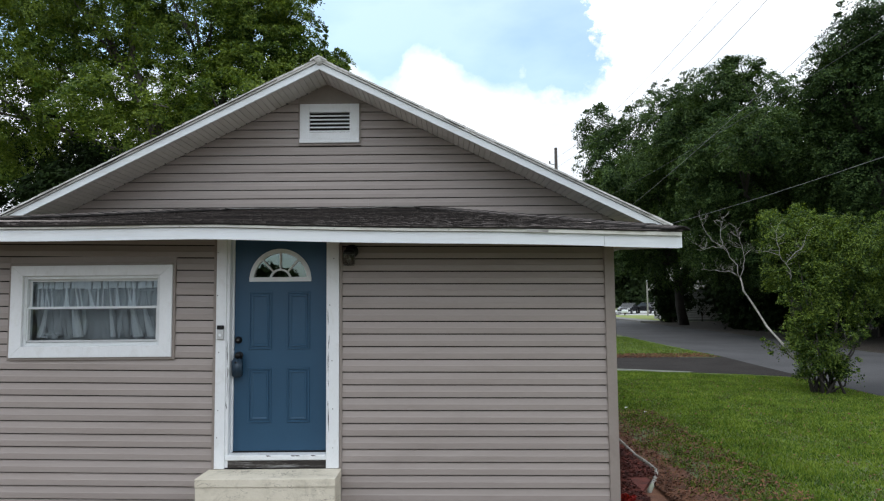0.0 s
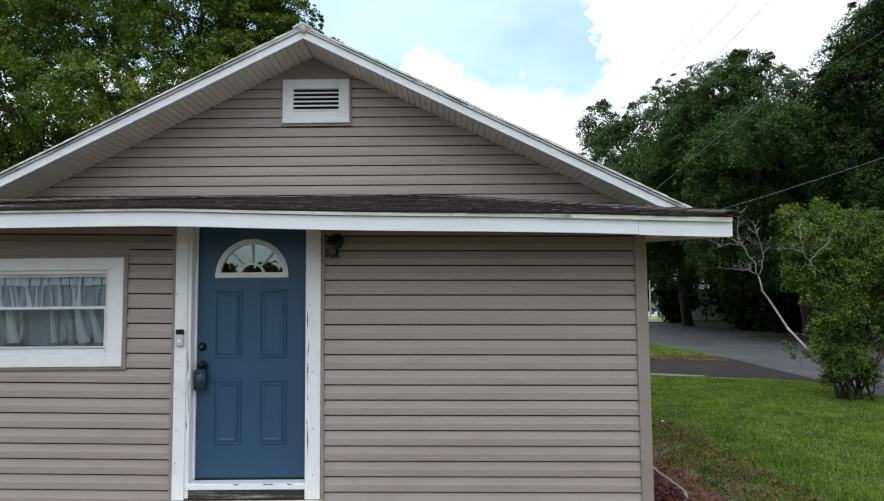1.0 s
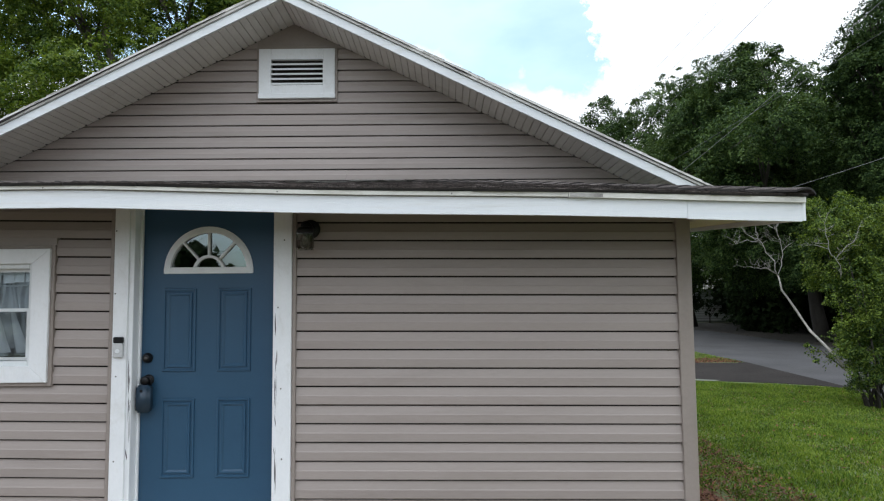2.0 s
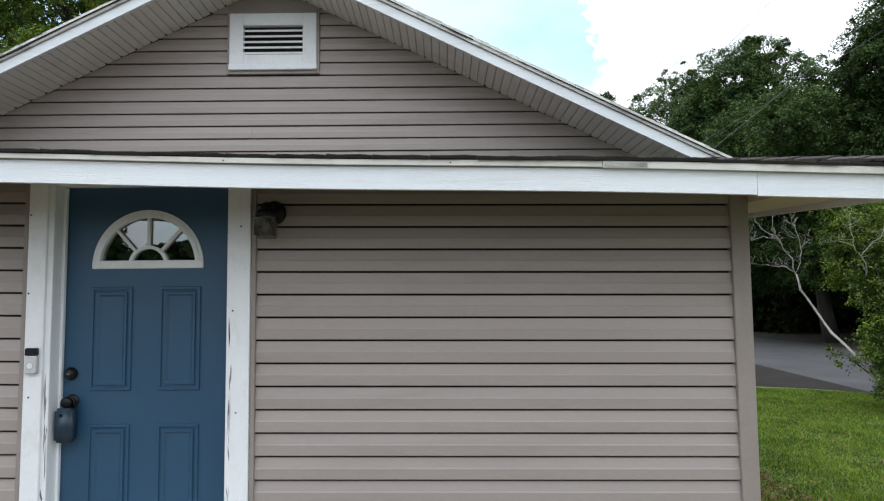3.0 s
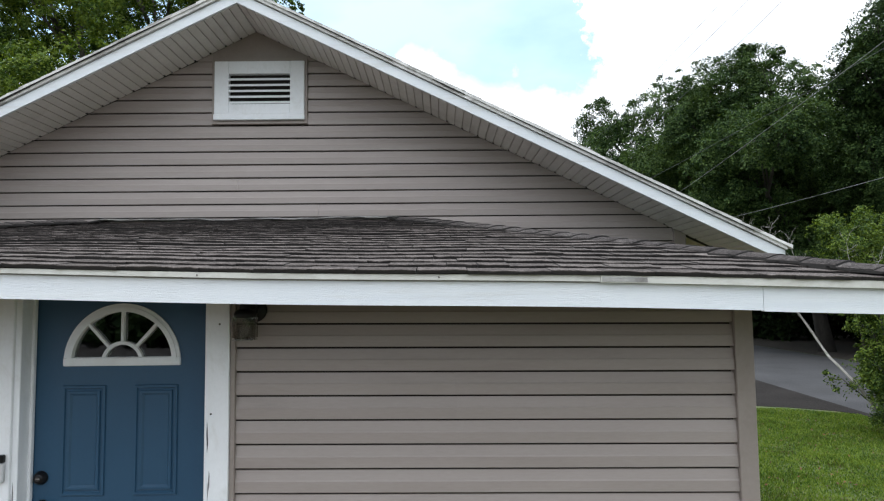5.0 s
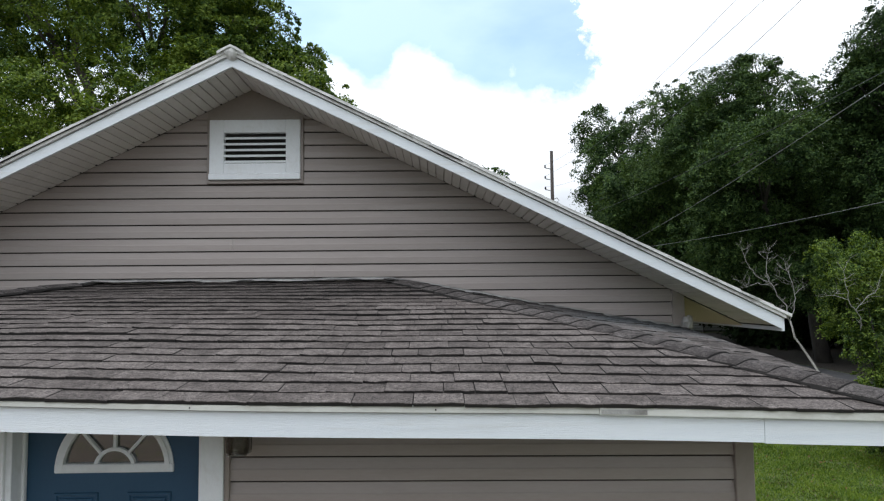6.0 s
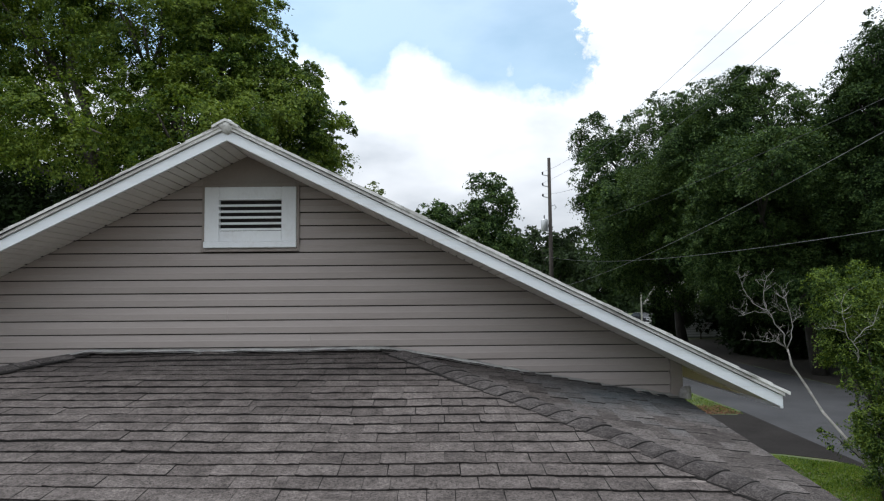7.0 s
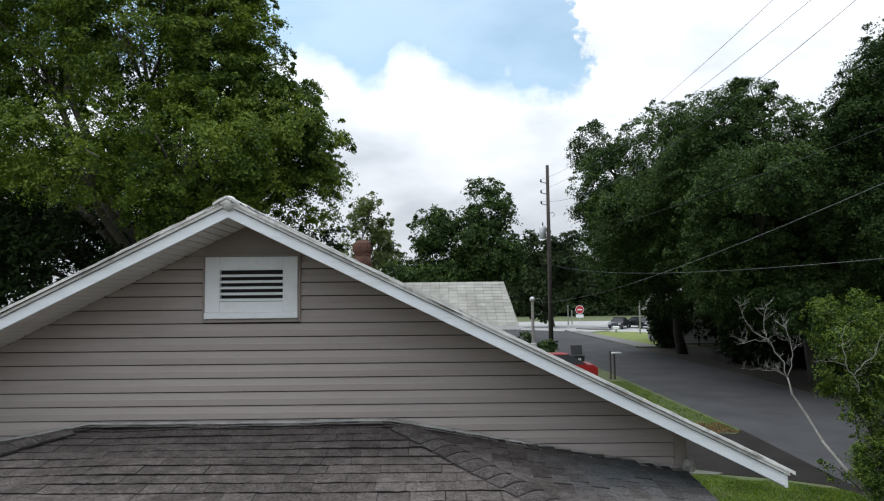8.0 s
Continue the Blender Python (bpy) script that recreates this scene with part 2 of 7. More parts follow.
SHINGLE_OLD = surf("pale_old_shingle", (0.42, 0.41, 0.385), (0.58, 0.565, 0.535), 0.9, 4, 200, 0.6, island=0.2, dirt=(0.15, 0.14, 0.125), dirt_scale=3.0, dirt_amount=0.7)
BUTT = surf("asphalt_butt_edge", (0.012, 0.011, 0.01), (0.03, 0.027, 0.025), 0.95, 8, 90, 0.3)
DECK = surf("roof_felt", (0.02, 0.018, 0.017), (0.035, 0.03, 0.028), 0.95)
FLASH = surf("dull_metal_flashing", (0.3, 0.29, 0.28), (0.45, 0.44, 0.42), 0.6, 8, 60, 0.4, 0.3, dirt=(0.12, 0.11, 0.1), dirt_scale=6.0, dirt_amount=0.7)
BLUE = surf("blue_door_paint", (0.021, 0.068, 0.127), (0.026, 0.079, 0.144), 0.42, 3, 70, 0.05)
BOXBLUE = surf("slate_blue_metal", (0.016, 0.036, 0.06), (0.022, 0.046, 0.074), 0.4, 8, 80, 0.05, 0.1)
BLACK = surf("black_metal", (0.007, 0.007, 0.008), (0.014, 0.014, 0.016), 0.4, 8, 80, 0.05, 0.5)
CONCRETE = surf("cream_painted_concrete", (0.62, 0.57, 0.46), (0.72, 0.665, 0.55), 0.75, 4, 60, 0.4, dirt=(0.36, 0.33, 0.26), dirt_scale=7.0, dirt_amount=0.5)
cracked(CONCRETE, (0.12, 0.1, 0.075), 3.2, (1.0, 1.0, 2.6), 0.85)
SEAMLINE = surf("grey_seam_strip", (0.2, 0.2, 0.19), (0.34, 0.34, 0.33), 0.8, 6, 60, 0.1)
OLDWOOD = surf("bare_weathered_wood", (0.018, 0.015, 0.013), (0.07, 0.06, 0.052), 0.85, 5, 80, 0.6, stretch=(0.4, 1, 5), dirt=(0.55, 0.55, 0.53), dirt_scale=6.0, dirt_amount=0.75)
DARKROOM = surf("dim_interior_wall", (0.05, 0.05, 0.05), (0.08, 0.078, 0.075), 0.9)
FRAME = surf("white_window_vinyl", (0.66, 0.69, 0.7), (0.74, 0.77, 0.78), 0.4, 4, 60, 0.05, dirt=(0.4, 0.41, 0.4), dirt_scale=4.0, dirt_amount=0.3)
SILVER = surf("satin_silver_plastic", (0.5, 0.51, 0.52), (0.58, 0.59, 0.6), 0.35)
RUST = surf("rusty_sheet", (0.06, 0.028, 0.02), (0.12, 0.055, 0.036), 0.8, 8, 60, 0.5, 0.3)
GALV = surf("galvanised_metal", (0.42, 0.43, 0.44), (0.55, 0.56, 0.57), 0.45, 6, 60, 0.1, 0.6)
# The broad dark blotches bring the tone nearer a tree-shaded road.
ASPHALT = surf("grey_road", (0.05, 0.05, 0.0525), (0.077, 0.077, 0.08), 0.9, 0.5, 60, 0.4, dirt=(0.042, 0.041, 0.04), dirt_scale=0.35, dirt_amount=0.6, spec=0.15)
DRIVE = surf("dark_asphalt_drive", (0.016, 0.014, 0.013), (0.03, 0.027, 0.025), 0.95, 1.0, 80, 0.5, spec=0.12)
APRON = surf("pale_concrete", (0.22, 0.215, 0.195), (0.32, 0.31, 0.285), 0.85, 2, 60, 0.3, dirt=(0.16, 0.2, 0.1), dirt_scale=2.5, dirt_amount=0.6)
KERB = surf("kerb_concrete", (0.1, 0.098, 0.092), (0.15, 0.147, 0.139), 0.85, 2, 60, 0.3)
SAND = surf("brown_sandy_soil", (0.05, 0.034, 0.021), (0.095, 0.066, 0.042), 0.95, 1.0, 60, 0.5, dirt=(0.06, 0.06, 0.028), dirt_scale=0.8, dirt_amount=0.4)
# Pale copy of the road tone: sunshine past the trees is in the colour.
SUNLIT_PAVING = surf("sunlit_toned_paving", (0.26, 0.26, 0.255), (0.36, 0.36, 0.35), 0.85, 0.6, 40, 0.2, dirt=(0.2, 0.2, 0.19), dirt_scale=0.5, dirt_amount=0.5)
# Brighter than the lawn, with sunlight on the far verge in the colour.
VERGE = surf("yellow_green_verge", (0.07, 0.12, 0.018), (0.19, 0.21, 0.04), 0.95, 1.5, 30, 0.6, dirt=(0.16, 0.12, 0.06), dirt_scale=0.6, dirt_amount=0.5)
MULCH = surf("red_mulch", (0.032, 0.008, 0.006), (0.135, 0.03, 0.019), 0.95, 9, 70, 1.0, island=0.5)
SOIL = surf("brown_soil", (0.065, 0.027, 0.015), (0.185, 0.08, 0.04), 0.95, 5, 70, 0.8, island=0.6, dirt=(0.03, 0.018, 0.012), dirt_scale=4.0, dirt_amount=0.5)
LAWN = surf("lawn", (0.045, 0.075, 0.02), (0.1, 0.115, 0.045), 0.9, 1.2, 45, 0.8, dirt=(0.13, 0.09, 0.05), dirt_scale=0.7, dirt_amount=0.5)
BARK = surf("bark", (0.05, 0.042, 0.035), (0.11, 0.095, 0.08), 0.95, 5, 30, 0.8, stretch=(1, 1, 0.3))
# Darker copy of the bark, with the shade round trunks and stems painted in.
OAKBARK = surf("shaded_oak_bark", (0.022, 0.019, 0.016), (0.05, 0.044, 0.037), 0.95, 5, 30, 0.8, stretch=(1, 1, 0.3))
DEADWOOD = surf("bleached_dead_wood", (0.24, 0.225, 0.205), (0.38, 0.365, 0.34), 0.85, 8, 60, 0.5, dirt=(0.1, 0.12, 0.085), dirt_scale=7.0, dirt_amount=0.7)
POLEWOOD = surf("dark_pole_wood", (0.03, 0.025, 0.022), (0.06, 0.05, 0.043), 0.95, 3, 30, 0.4, stretch=(1, 1, 0.1))
WIRE = surf("black_cable", (0.02, 0.02, 0.021), (0.03, 0.03, 0.03), 0.5)
PALEWIRE = surf("grey_cable", (0.1, 0.1, 0.1), (0.15, 0.15, 0.15), 0.5)
RED = surf("red_car_paint", (0.3, 0.012, 0.012), (0.34, 0.016, 0.015), 0.25)
CARBLACK = surf("dark_car_paint", (0.02, 0.021, 0.024), (0.03, 0.031, 0.034), 0.2)
CARSILVER = surf("silver_car_paint", (0.4, 0.41, 0.42), (0.45, 0.46, 0.47), 0.25, metal=0.4)
RUBBER = surf("rubber", (0.015, 0.015, 0.015), (0.025, 0.025, 0.025), 0.8)
CARGLASS = surf("dark_car_glass", (0.012, 0.014, 0.015), (0.016, 0.018, 0.02), 0.15, spec=0.2)
BINBLACK = surf("black_bin_plastic", (0.012, 0.013, 0.014), (0.02, 0.021, 0.022), 0.5)
SIGNRED = surf("red_sign_face", (0.42, 0.02, 0.025), (0.46, 0.025, 0.03), 0.5)
PALEWALL = surf("pale_house_wall", (0.5, 0.49, 0.46), (0.58, 0.57, 0.54), 0.8, 2, 40, 0.1)
PALEROOF = surf("pale_grey_roof", (0.23, 0.228, 0.2), (0.34, 0.335, 0.3), 0.85, 1.2, 25, 0.3, island=0.13, dirt=(0.15, 0.15, 0.12), dirt_scale=1.0)
PANE = glass("window_glass", (0.9, 0.94, 0.96), 1.0)
PANE_DOOR = glass("door_glass", (0.45, 0.48, 0.5), 4.6)
SHEER = surf("sheer_curtain", (0.86, 0.86, 0.86), (0.9, 0.9, 0.9), 0.9, 3, 90, 0.05)
VOILE = surf("sheer_voile", (0.76, 0.77, 0.785), (0.84, 0.85, 0.86), 0.9, 3, 90, 0.05)
MESH = surf("dark_insect_mesh", (0.02, 0.021, 0.023), (0.03, 0.031, 0.033), 0.8)
JAR = glass("jar_glass", (0.6, 0.6, 0.57), 0.7)
HAZE = surf("dusty_jar_glass", (0.4, 0.4, 0.37), (0.6, 0.6, 0.56), 0.35, 12, 80, 0.1)
for m_, k_ in ((VOILE, 0.38), (MESH, 0.9), (HAZE, 0.74)):   # woven open: part of the light passes
    nt_ = m_.node_tree
    out_ = [n_ for n_ in nt_.nodes if n_.type == "OUTPUT_MATERIAL"][0]
    see_ = nt_.nodes.new("ShaderNodeBsdfTransparent")
    mix_ = nt_.nodes.new("ShaderNodeMixShader")
    mix_.inputs[0].default_value = k_
    nt_.links.new(out_.inputs[0].links[0].from_socket, mix_.inputs[1])
    nt_.links.new(see_.outputs[0], mix_.inputs[2])
    nt_.links.new(mix_.outputs[0], out_.inputs[0])
LEAF_BROAD = leaf("leaf_broad", (0.01, 0.024, 0.005), (0.042, 0.084, 0.013), (0.175, 0.235, 0.036), 0.3, 0.6, 0.36, 0.98, 0.18)
LEAF_DARK = leaf("leaf_dark", (0.008, 0.019, 0.007), (0.026, 0.055, 0.017), (0.09, 0.14, 0.04), 0.18, 0.4, 0.5, 0.75, 0.1)
LEAF_DEEP = leaf("leaf_deep_green", (0.008, 0.018, 0.007), (0.018, 0.038, 0.012), (0.06, 0.098, 0.028), 0.15, 0.4, 0.5, 0.75, 0.06)
LEAF_FAR = leaf("leaf_far", (0.011, 0.021, 0.008), (0.022, 0.039, 0.013), (0.042, 0.066, 0.022), 0.2)
LEAF_BUSH = leaf("leaf_bush", (0.01, 0.024, 0.007), (0.034, 0.068, 0.014), (0.15, 0.21, 0.036), 0.3, 1.4, 0.5, 0.75)
# Near-black leaves: deep shade is put into their colour.
LEAF_SHADE = leaf("leaf_shade_dark", (0.008, 0.015, 0.006), (0.014, 0.025, 0.009), (0.026, 0.044, 0.014), 0.08, gloss=0.03)
LEAF_PALE = leaf("leaf_pale", (0.06, 0.085, 0.028), (0.1, 0.13, 0.05), (0.14, 0.17, 0.07))
GRASS = leaf("grass_blade", (0.105, 0.08, 0.03), (0.03, 0.086, 0.01), (0.165, 0.23, 0.034), 0.3, 1.5, 0.5, 0.95)
REDLEAF = leaf("red_leaf", (0.09, 0.006, 0.006), (0.2, 0.012, 0.012), (0.32, 0.03, 0.02))


# ---- building helpers ----
def place(ob):
    """The pose of an object from its own keys, before any update."""
    m = ob.matrix_basis
    return place(ob.parent) @ ob.matrix_parent_inverse @ m if ob.parent else m.copy()


def adopt(ob, parent):
    if parent:
        ob.parent = parent
        ob.matrix_parent_inverse = place(parent).inverted()
    return ob


def mesh_of(name, verts, faces, material, smooth=False):
    me = bpy.data.meshes.new(name)
    me.from_pydata([tuple(p) for p in verts], [], faces)
    me.materials.append(material)
    if smooth:
        me.polygons.foreach_set("use_smooth", [True] * len(me.polygons))
    me.update()
    return me


def part(name, bm, material, parent=None, label="", bevel=0.0, smooth=False):
    """Links a bmesh (or a mesh) as one object under a thing or a part."""
    if isinstance(bm, bmesh.types.BMesh):
        if bevel:
            bmesh.ops.bevel(bm, geom=bm.edges[:], offset=bevel, segments=1, affect="EDGES", clamp_overlap=True)
        bmesh.ops.recalc_face_normals(bm, faces=bm.faces[:])
        me = bpy.data.meshes.new(name)
        bm.to_mesh(me)
        bm.free()
        me.materials.append(material)
        if smooth:
            me.polygons.foreach_set("use_smooth", [True] * len(me.polygons))
    else:
        me = bm
    ob = adopt(new(name, me), parent)
    if label:
        tagged(ob, label)
    return ob


def thing(name, label, category, at=(0, 0, 0), group="", kind=""):
    ob = new(name)
    ob.empty_display_size = 0.1
    ob.matrix_basis = Matrix.Translation(at)
    return tagged(ob, label, category, group, kind)


def box(x0, x1, y0, y1, z0, z1, bm=None):
    bm = bm or bmesh.new()
    bmesh.ops.create_cube(bm, size=1, matrix=Matrix.LocRotScale(((x0 + x1) / 2, (y0 + y1) / 2, (z0 + z1) / 2), None, (abs(x1 - x0), abs(y1 - y0), abs(z1 - z0))))
    return bm


def prism(poly, lo, hi, axis="y", bm=None):
    """A straight prism over a polygon: (x, z) along y, (y, z) along x, or (x, y) along z."""
    bm = bm or bmesh.new()
    at = {"y": lambda p, q: (p[0], q, p[1]), "x": lambda p, q: (q, p[0], p[1]), "z": lambda p, q: (p[0], p[1], q)}[axis]
    a = [bm.verts.new(at(p, lo)) for p in poly]
    b = [bm.verts.new(at(p, hi)) for p in poly]
    n = len(poly)
    bm.faces.new(a), bm.faces.new(b[::-1])
    for i in range(n):
        bm.faces.new((a[i], b[i], b[(i + 1) % n], a[(i + 1) % n]))
    return bm


def turned(profile, centre, axis=(0, 0, 1), steps=20, bm=None):
    """A lathe: (radius, height) pairs round an axis from a centre."""
    bm = bm or bmesh.new()
    q = Vector((0, 0, 1)).rotation_difference(Vector(axis)).to_matrix()
    rings = []
    for r, h in profile:
        rings.append([bm.verts.new(Vector(centre) + q @ Vector((r * math.cos(2 * math.pi * k / steps), r * math.sin(2 * math.pi * k / steps), h))) for k in range(steps)])
    for a, b in zip(rings, rings[1:]):
        for k in range(steps):
            bm.faces.new((a[k], a[(k + 1) % steps], b[(k + 1) % steps], b[k]))
    bm.faces.new(rings[0][::-1]), bm.faces.new(rings[-1])
    return bm


def tube_data(pts, radii, sides=7, verts=None, faces=None):
    """A tapered tube along points, as plain vertex and face lists."""
    verts = [] if verts is None else verts
    faces = [] if faces is None else faces
    pts = [Vector(p) for p in pts]
    base = len(verts)
    for i, p in enumerate(pts):
        d = (pts[min(i + 1, len(pts) - 1)] - pts[max(i - 1, 0)]).normalized()
        s = d.cross(Vector((0.31, 0.9, 0.2))).normalized()
        t = d.cross(s)
        r = radii[i] if hasattr(radii, "__len__") else radii
        for k in range(sides):
            a = 2 * math.pi * k / sides
            verts.append(p + (s * math.cos(a) + t * math.sin(a)) * r)
    for i in range(len(pts) - 1):
        for k in range(sides):
            a, b = base + i * sides + k, base + i * sides + (k + 1) % sides
            faces.append((a, b, b + sides, a + sides))
    faces.append(tuple(range(base + sides - 1, base - 1, -1)))
    faces.append(tuple(range(base + (len(pts) - 1) * sides, base + len(pts) * sides)))
    return verts, faces


def tube(name, pts, radii, material, parent=None, sides=7, label=""):
    v_, f_ = tube_data(pts, radii, sides)
    return part(name, mesh_of(name, v_, f_, material, True), material, parent, label)


def structure(ob, label="", category=""):
    return tagged(ob, label, category, kind="structure")


# ---- ground, road and drive ----
ground = part("ground", box(-500, 500, -500, 500, -0.6, 0.0), LAWN)
structure(ground, "green lawn with worn brown patches", "lawn")
road = part("road", prism([(9.35, -60), (9.1, 10), (9.15, 18), (9.75, 24), (9.9, 40), (9.6, 56), (8.5, 92), (-60, 94), (-60, 118), (110, 112), (110, 92), (16.2, 86), (16.6, 60), (16.6, 40), (15.9, 26), (15.6, 10), (15.6, -60)], -0.3, 0.006, "z"), ASPHALT)
structure(road, "pale grey worn asphalt street", "road")
lot = part("pavement", prism([(21.5, 60), (46, 60), (46, 92), (21.5, 90)], -0.3, 0.008, "z"), SUNLIT_PAVING)
structure(lot, "parking area beyond the verge in a sunlit pale tone", "pavement")
# Separate sheet over the road, painted pale as if sunlit.
crossing = part("crossing_road", prism([(-60, 96), (9, 91), (15.5, 84.5), (19, 82), (21.4, 84), (21.4, 92.1), (110, 92.6), (110, 112), (-60, 117.5)], -0.3, 0.0125, "z"), SUNLIT_PAVING)
structure(crossing, "cross street beyond the junction in a sunlit pale tone", "road")
island = part("verge", prism([(18.6, 60), (20.4, 60.5), (23.2, 68), (25.8, 76.5), (23.5, 80.5), (21.5, 81.4), (19, 79.8), (18.3, 78)], -0.3, 0.03, "z"), VERGE)
structure(island, "yellow green grass verge before the parking area", "grass")
isle = part("traffic_island", prism([(18.6, 88.5), (20.2, 85.6), (21.9, 84.2), (22.6, 86), (21.6, 89), (19.4, 90)], -0.1, 0.14, "z"), KERB, bevel=0.03)
structure(isle, "grey concrete traffic island at the junction", "kerb")
drive = part("driveway", prism([(1.0, 20.3), (5.0, 19.7), (6.5, 18.95), (8.1, 18.3), (8.85, 17.75), (9.1, 17.0), (9.2, 15.9), (9.75, 24.0), (9.3, 23.3), (7.7, 23.6), (6.3, 24.6), (1.0, 26.0)], -0.3, 0.011, "z"), DRIVE)
structure(drive, "dark asphalt driveway joining the street", "driveway")
apron = part("slab", prism([(3.6, 19.85), (4.9, 19.4), (5.9, 19.0), (6.7, 18.75), (6.95, 18.9), (6.3, 19.3), (5.2, 19.85), (3.6, 20.35)], -0.3, 0.016, "z"), surf("mossy_old_concrete", (0.07, 0.078, 0.058), (0.13, 0.135, 0.11), 0.9, 3, 60, 0.4, dirt=(0.06, 0.09, 0.04), dirt_scale=2.5, dirt_amount=0.8))
structure(apron, "pale stained concrete strip beside the driveway", "pavement")
kerb_bm = prism([(16.6, 57), (16.62, 60), (16.25, 84), (16.5, 85), (16.85, 60), (16.85, 57)], -0.2, 0.14, "z")
kerb = part("kerb", kerb_bm, KERB, bevel=0.02)
structure(kerb, "pale concrete kerb along the street", "kerb")
walkway = part("pavement", prism([(16.86, 57), (16.86, 60), (16.6, 82), (18.0, 83), (18.6, 60), (18.6, 57)], -0.2, 0.1, "z"), KERB)
structure(walkway, "grey concrete pavement beside the kerb", "pavement")
# Brown litter toned down so the oaks' shade sits in the ground colour.
GROVE = surf("shade_dark_leaf_mould", (0.016, 0.012, 0.008), (0.036, 0.026, 0.017), 0.95, 2, 60, 0.8, dirt=(0.03, 0.035, 0.015), dirt_scale=1.0, dirt_amount=0.5)
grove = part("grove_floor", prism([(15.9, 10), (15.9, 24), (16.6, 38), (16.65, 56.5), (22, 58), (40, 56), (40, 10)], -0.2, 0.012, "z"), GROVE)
structure(grove, "leaf mould darkened for the shade under the oaks across the street", "soil")
# Out of view: a dark strip added for the door glass to mirror.
lane = part("lane", prism([(-70, -33), (9.0, -33), (9.0, -17), (-70, -17)], -0.3, 0.007, "z"), DRIVE)
structure(lane, "unseen dark lane added to darken the fanlight reflection", "road")
# Unseen ground sheet; its brown sets the light bounced onto the front wall.
yard_rim = [(1.25 + 0.35 * noise.noise(Vector((0.7 * y, 3.0, 0.0))) + 0.12 * noise.noise(Vector((3.1 * y, 9.0, 0.0))), y) for y in [6.0 - 0.3 * k for k in range(61)]]
yard_rim += [(x, -12.5 + 0.8 * noise.noise(Vector((0.5 * x, 5.0, 0.0))) + 0.2 * noise.noise(Vector((2.7 * x, 1.0, 0.0)))) for x in [1.0 - 0.4 * k for k in range(41)]]
yard = part("front_yard", prism(yard_rim[::-1] + [(-15.5, 6.0)][::-1], -0.3, 0.009, "z"), SAND)
structure(yard, "unseen brown soil added before the step", "yard")
soil = part("soil_patch", prism([(1.6, 4.5), (2.9, 4.2), (2.98, 6.0), (2.9, 7.6), (2.85, 9.2), (2.75, 10.8), (2.6, 12.0), (2.2, 12.3), (1.6, 9.0)], -0.2, 0.007, "z"), SOIL)
structure(soil, "worn brown soil beside the mulch bed", "soil")
mulch = part("mulch_bed", prism([(1.4, 4.2), (1.75, 4.6), (1.9, 6.4), (2.05, 7.2), (2.4, 7.9), (2.46, 8.2), (2.42, 8.85), (2.45, 9.8), (2.45, 11.5), (2.0, 11.5), (1.4, 8.5)], -0.2, 0.045, "z"), MULCH)
structure(mulch, "dark red mulch bed against the house", "mulch")


def edging_stone(a, b):
    a, b = Vector(a), Vector(b)
    d = (b - a)
    bm = box(-d.length / 2, d.length / 2, -0.02, 0.02, -0.05, 0.055)
    bmesh.ops.bevel(bm, geom=bm.edges[:], offset=0.008, segments=2, affect="EDGES")
    bmesh.ops.transform(bm, matrix=Matrix.Translation((a + b) / 2) @ Matrix.Rotation(math.atan2(d.y, d.x), 4, "Z"), verts=bm.verts[:])
    ob = part("edging_stone", bm, APRON, smooth=True)
    return tagged(ob, "pale concrete edging stone beside red mulch", "edging", "edging round the mulch bed")


EDGE = [(2.16, 7.3, 0), (2.34, 7.7, 0), (2.5, 8.12, 0), (2.5, 8.5, 0), (2.47, 8.9, 0), (2.49, 9.4, 0), (2.51, 9.9, 0), (2.52, 10.4, 0)]
for a_, b_ in zip(EDGE, EDGE[1:]):
    edging_stone(Vector(a_).lerp(Vector(b_), 0.03), Vector(a_).lerp(Vector(b_), 0.97))


# ---- the house: walls ----
WALL_Y, GABLE_Y, RAKE_Y = 6.05, 8.37, 7.80       # siding face of the front room, gable face, front of the rake boards
APEX_X, APEX_Z, PITCH = -1.505, 4.88, 0.493      # underside of the rake at the ridge
WIN = (-3.96, -2.486, 1.611, 2.443)              # outer edges of the window trim
DOOR = (-1.963, -1.08, 0.733, 2.705)              # door slab
LAP = 0.1140


def rake_z(x):
    return APEX_Z - PITCH * abs(x - APEX_X)


def fascia_z(x):
    """Upper edge of the sagging front fascia."""
    return 2.737 - 0.024 * max(0.0, x + 2.0) + 0.004 * math.sin(2.3 * x)


core = bmesh.new()
for x0, x1, z0, z1 in ((-4.6, WIN[0] + 0.1, 0.0, 2.76), (WIN[1] - 0.1, -2.03, 0.0, 2.76), (-1.04, 1.5, 0.0, 2.7), (WIN[0] + 0.1, WIN[1] - 0.1, 0.0, WIN[2] + 0.12), (WIN[0] + 0.1, WIN[1] - 0.1, WIN[3] - 0.1, 2.76), (-2.03, -1.04, 0.0, 0.6), (-2.03, -1.04, 2.75, 2.79)):
    box(x0, x1, WALL_Y + 0.034, WALL_Y + 0.14, z0, z1, core)
wall_front = structure(part("wall_front", core, DECK), "taupe vinyl lap siding wall of the front room", "wall")
sides = bmesh.new()
for x0, x1 in ((-4.6, -4.5), (1.4, 1.5)):
    box(x0, x1, WALL_Y + 0.14, GABLE_Y + 0.05, 0.0, 2.6, sides)
structure(part("wall_side", sides, VINYL_TRIM), "taupe side wall of the front room", "wall")
gable_core = prism([(-5.05, 0), (2.05, 0), (2.05, rake_z(2.05)), (APEX_X, APEX_Z), (-5.05, rake_z(-5.05))], GABLE_Y + 0.034, GABLE_Y + 0.14)
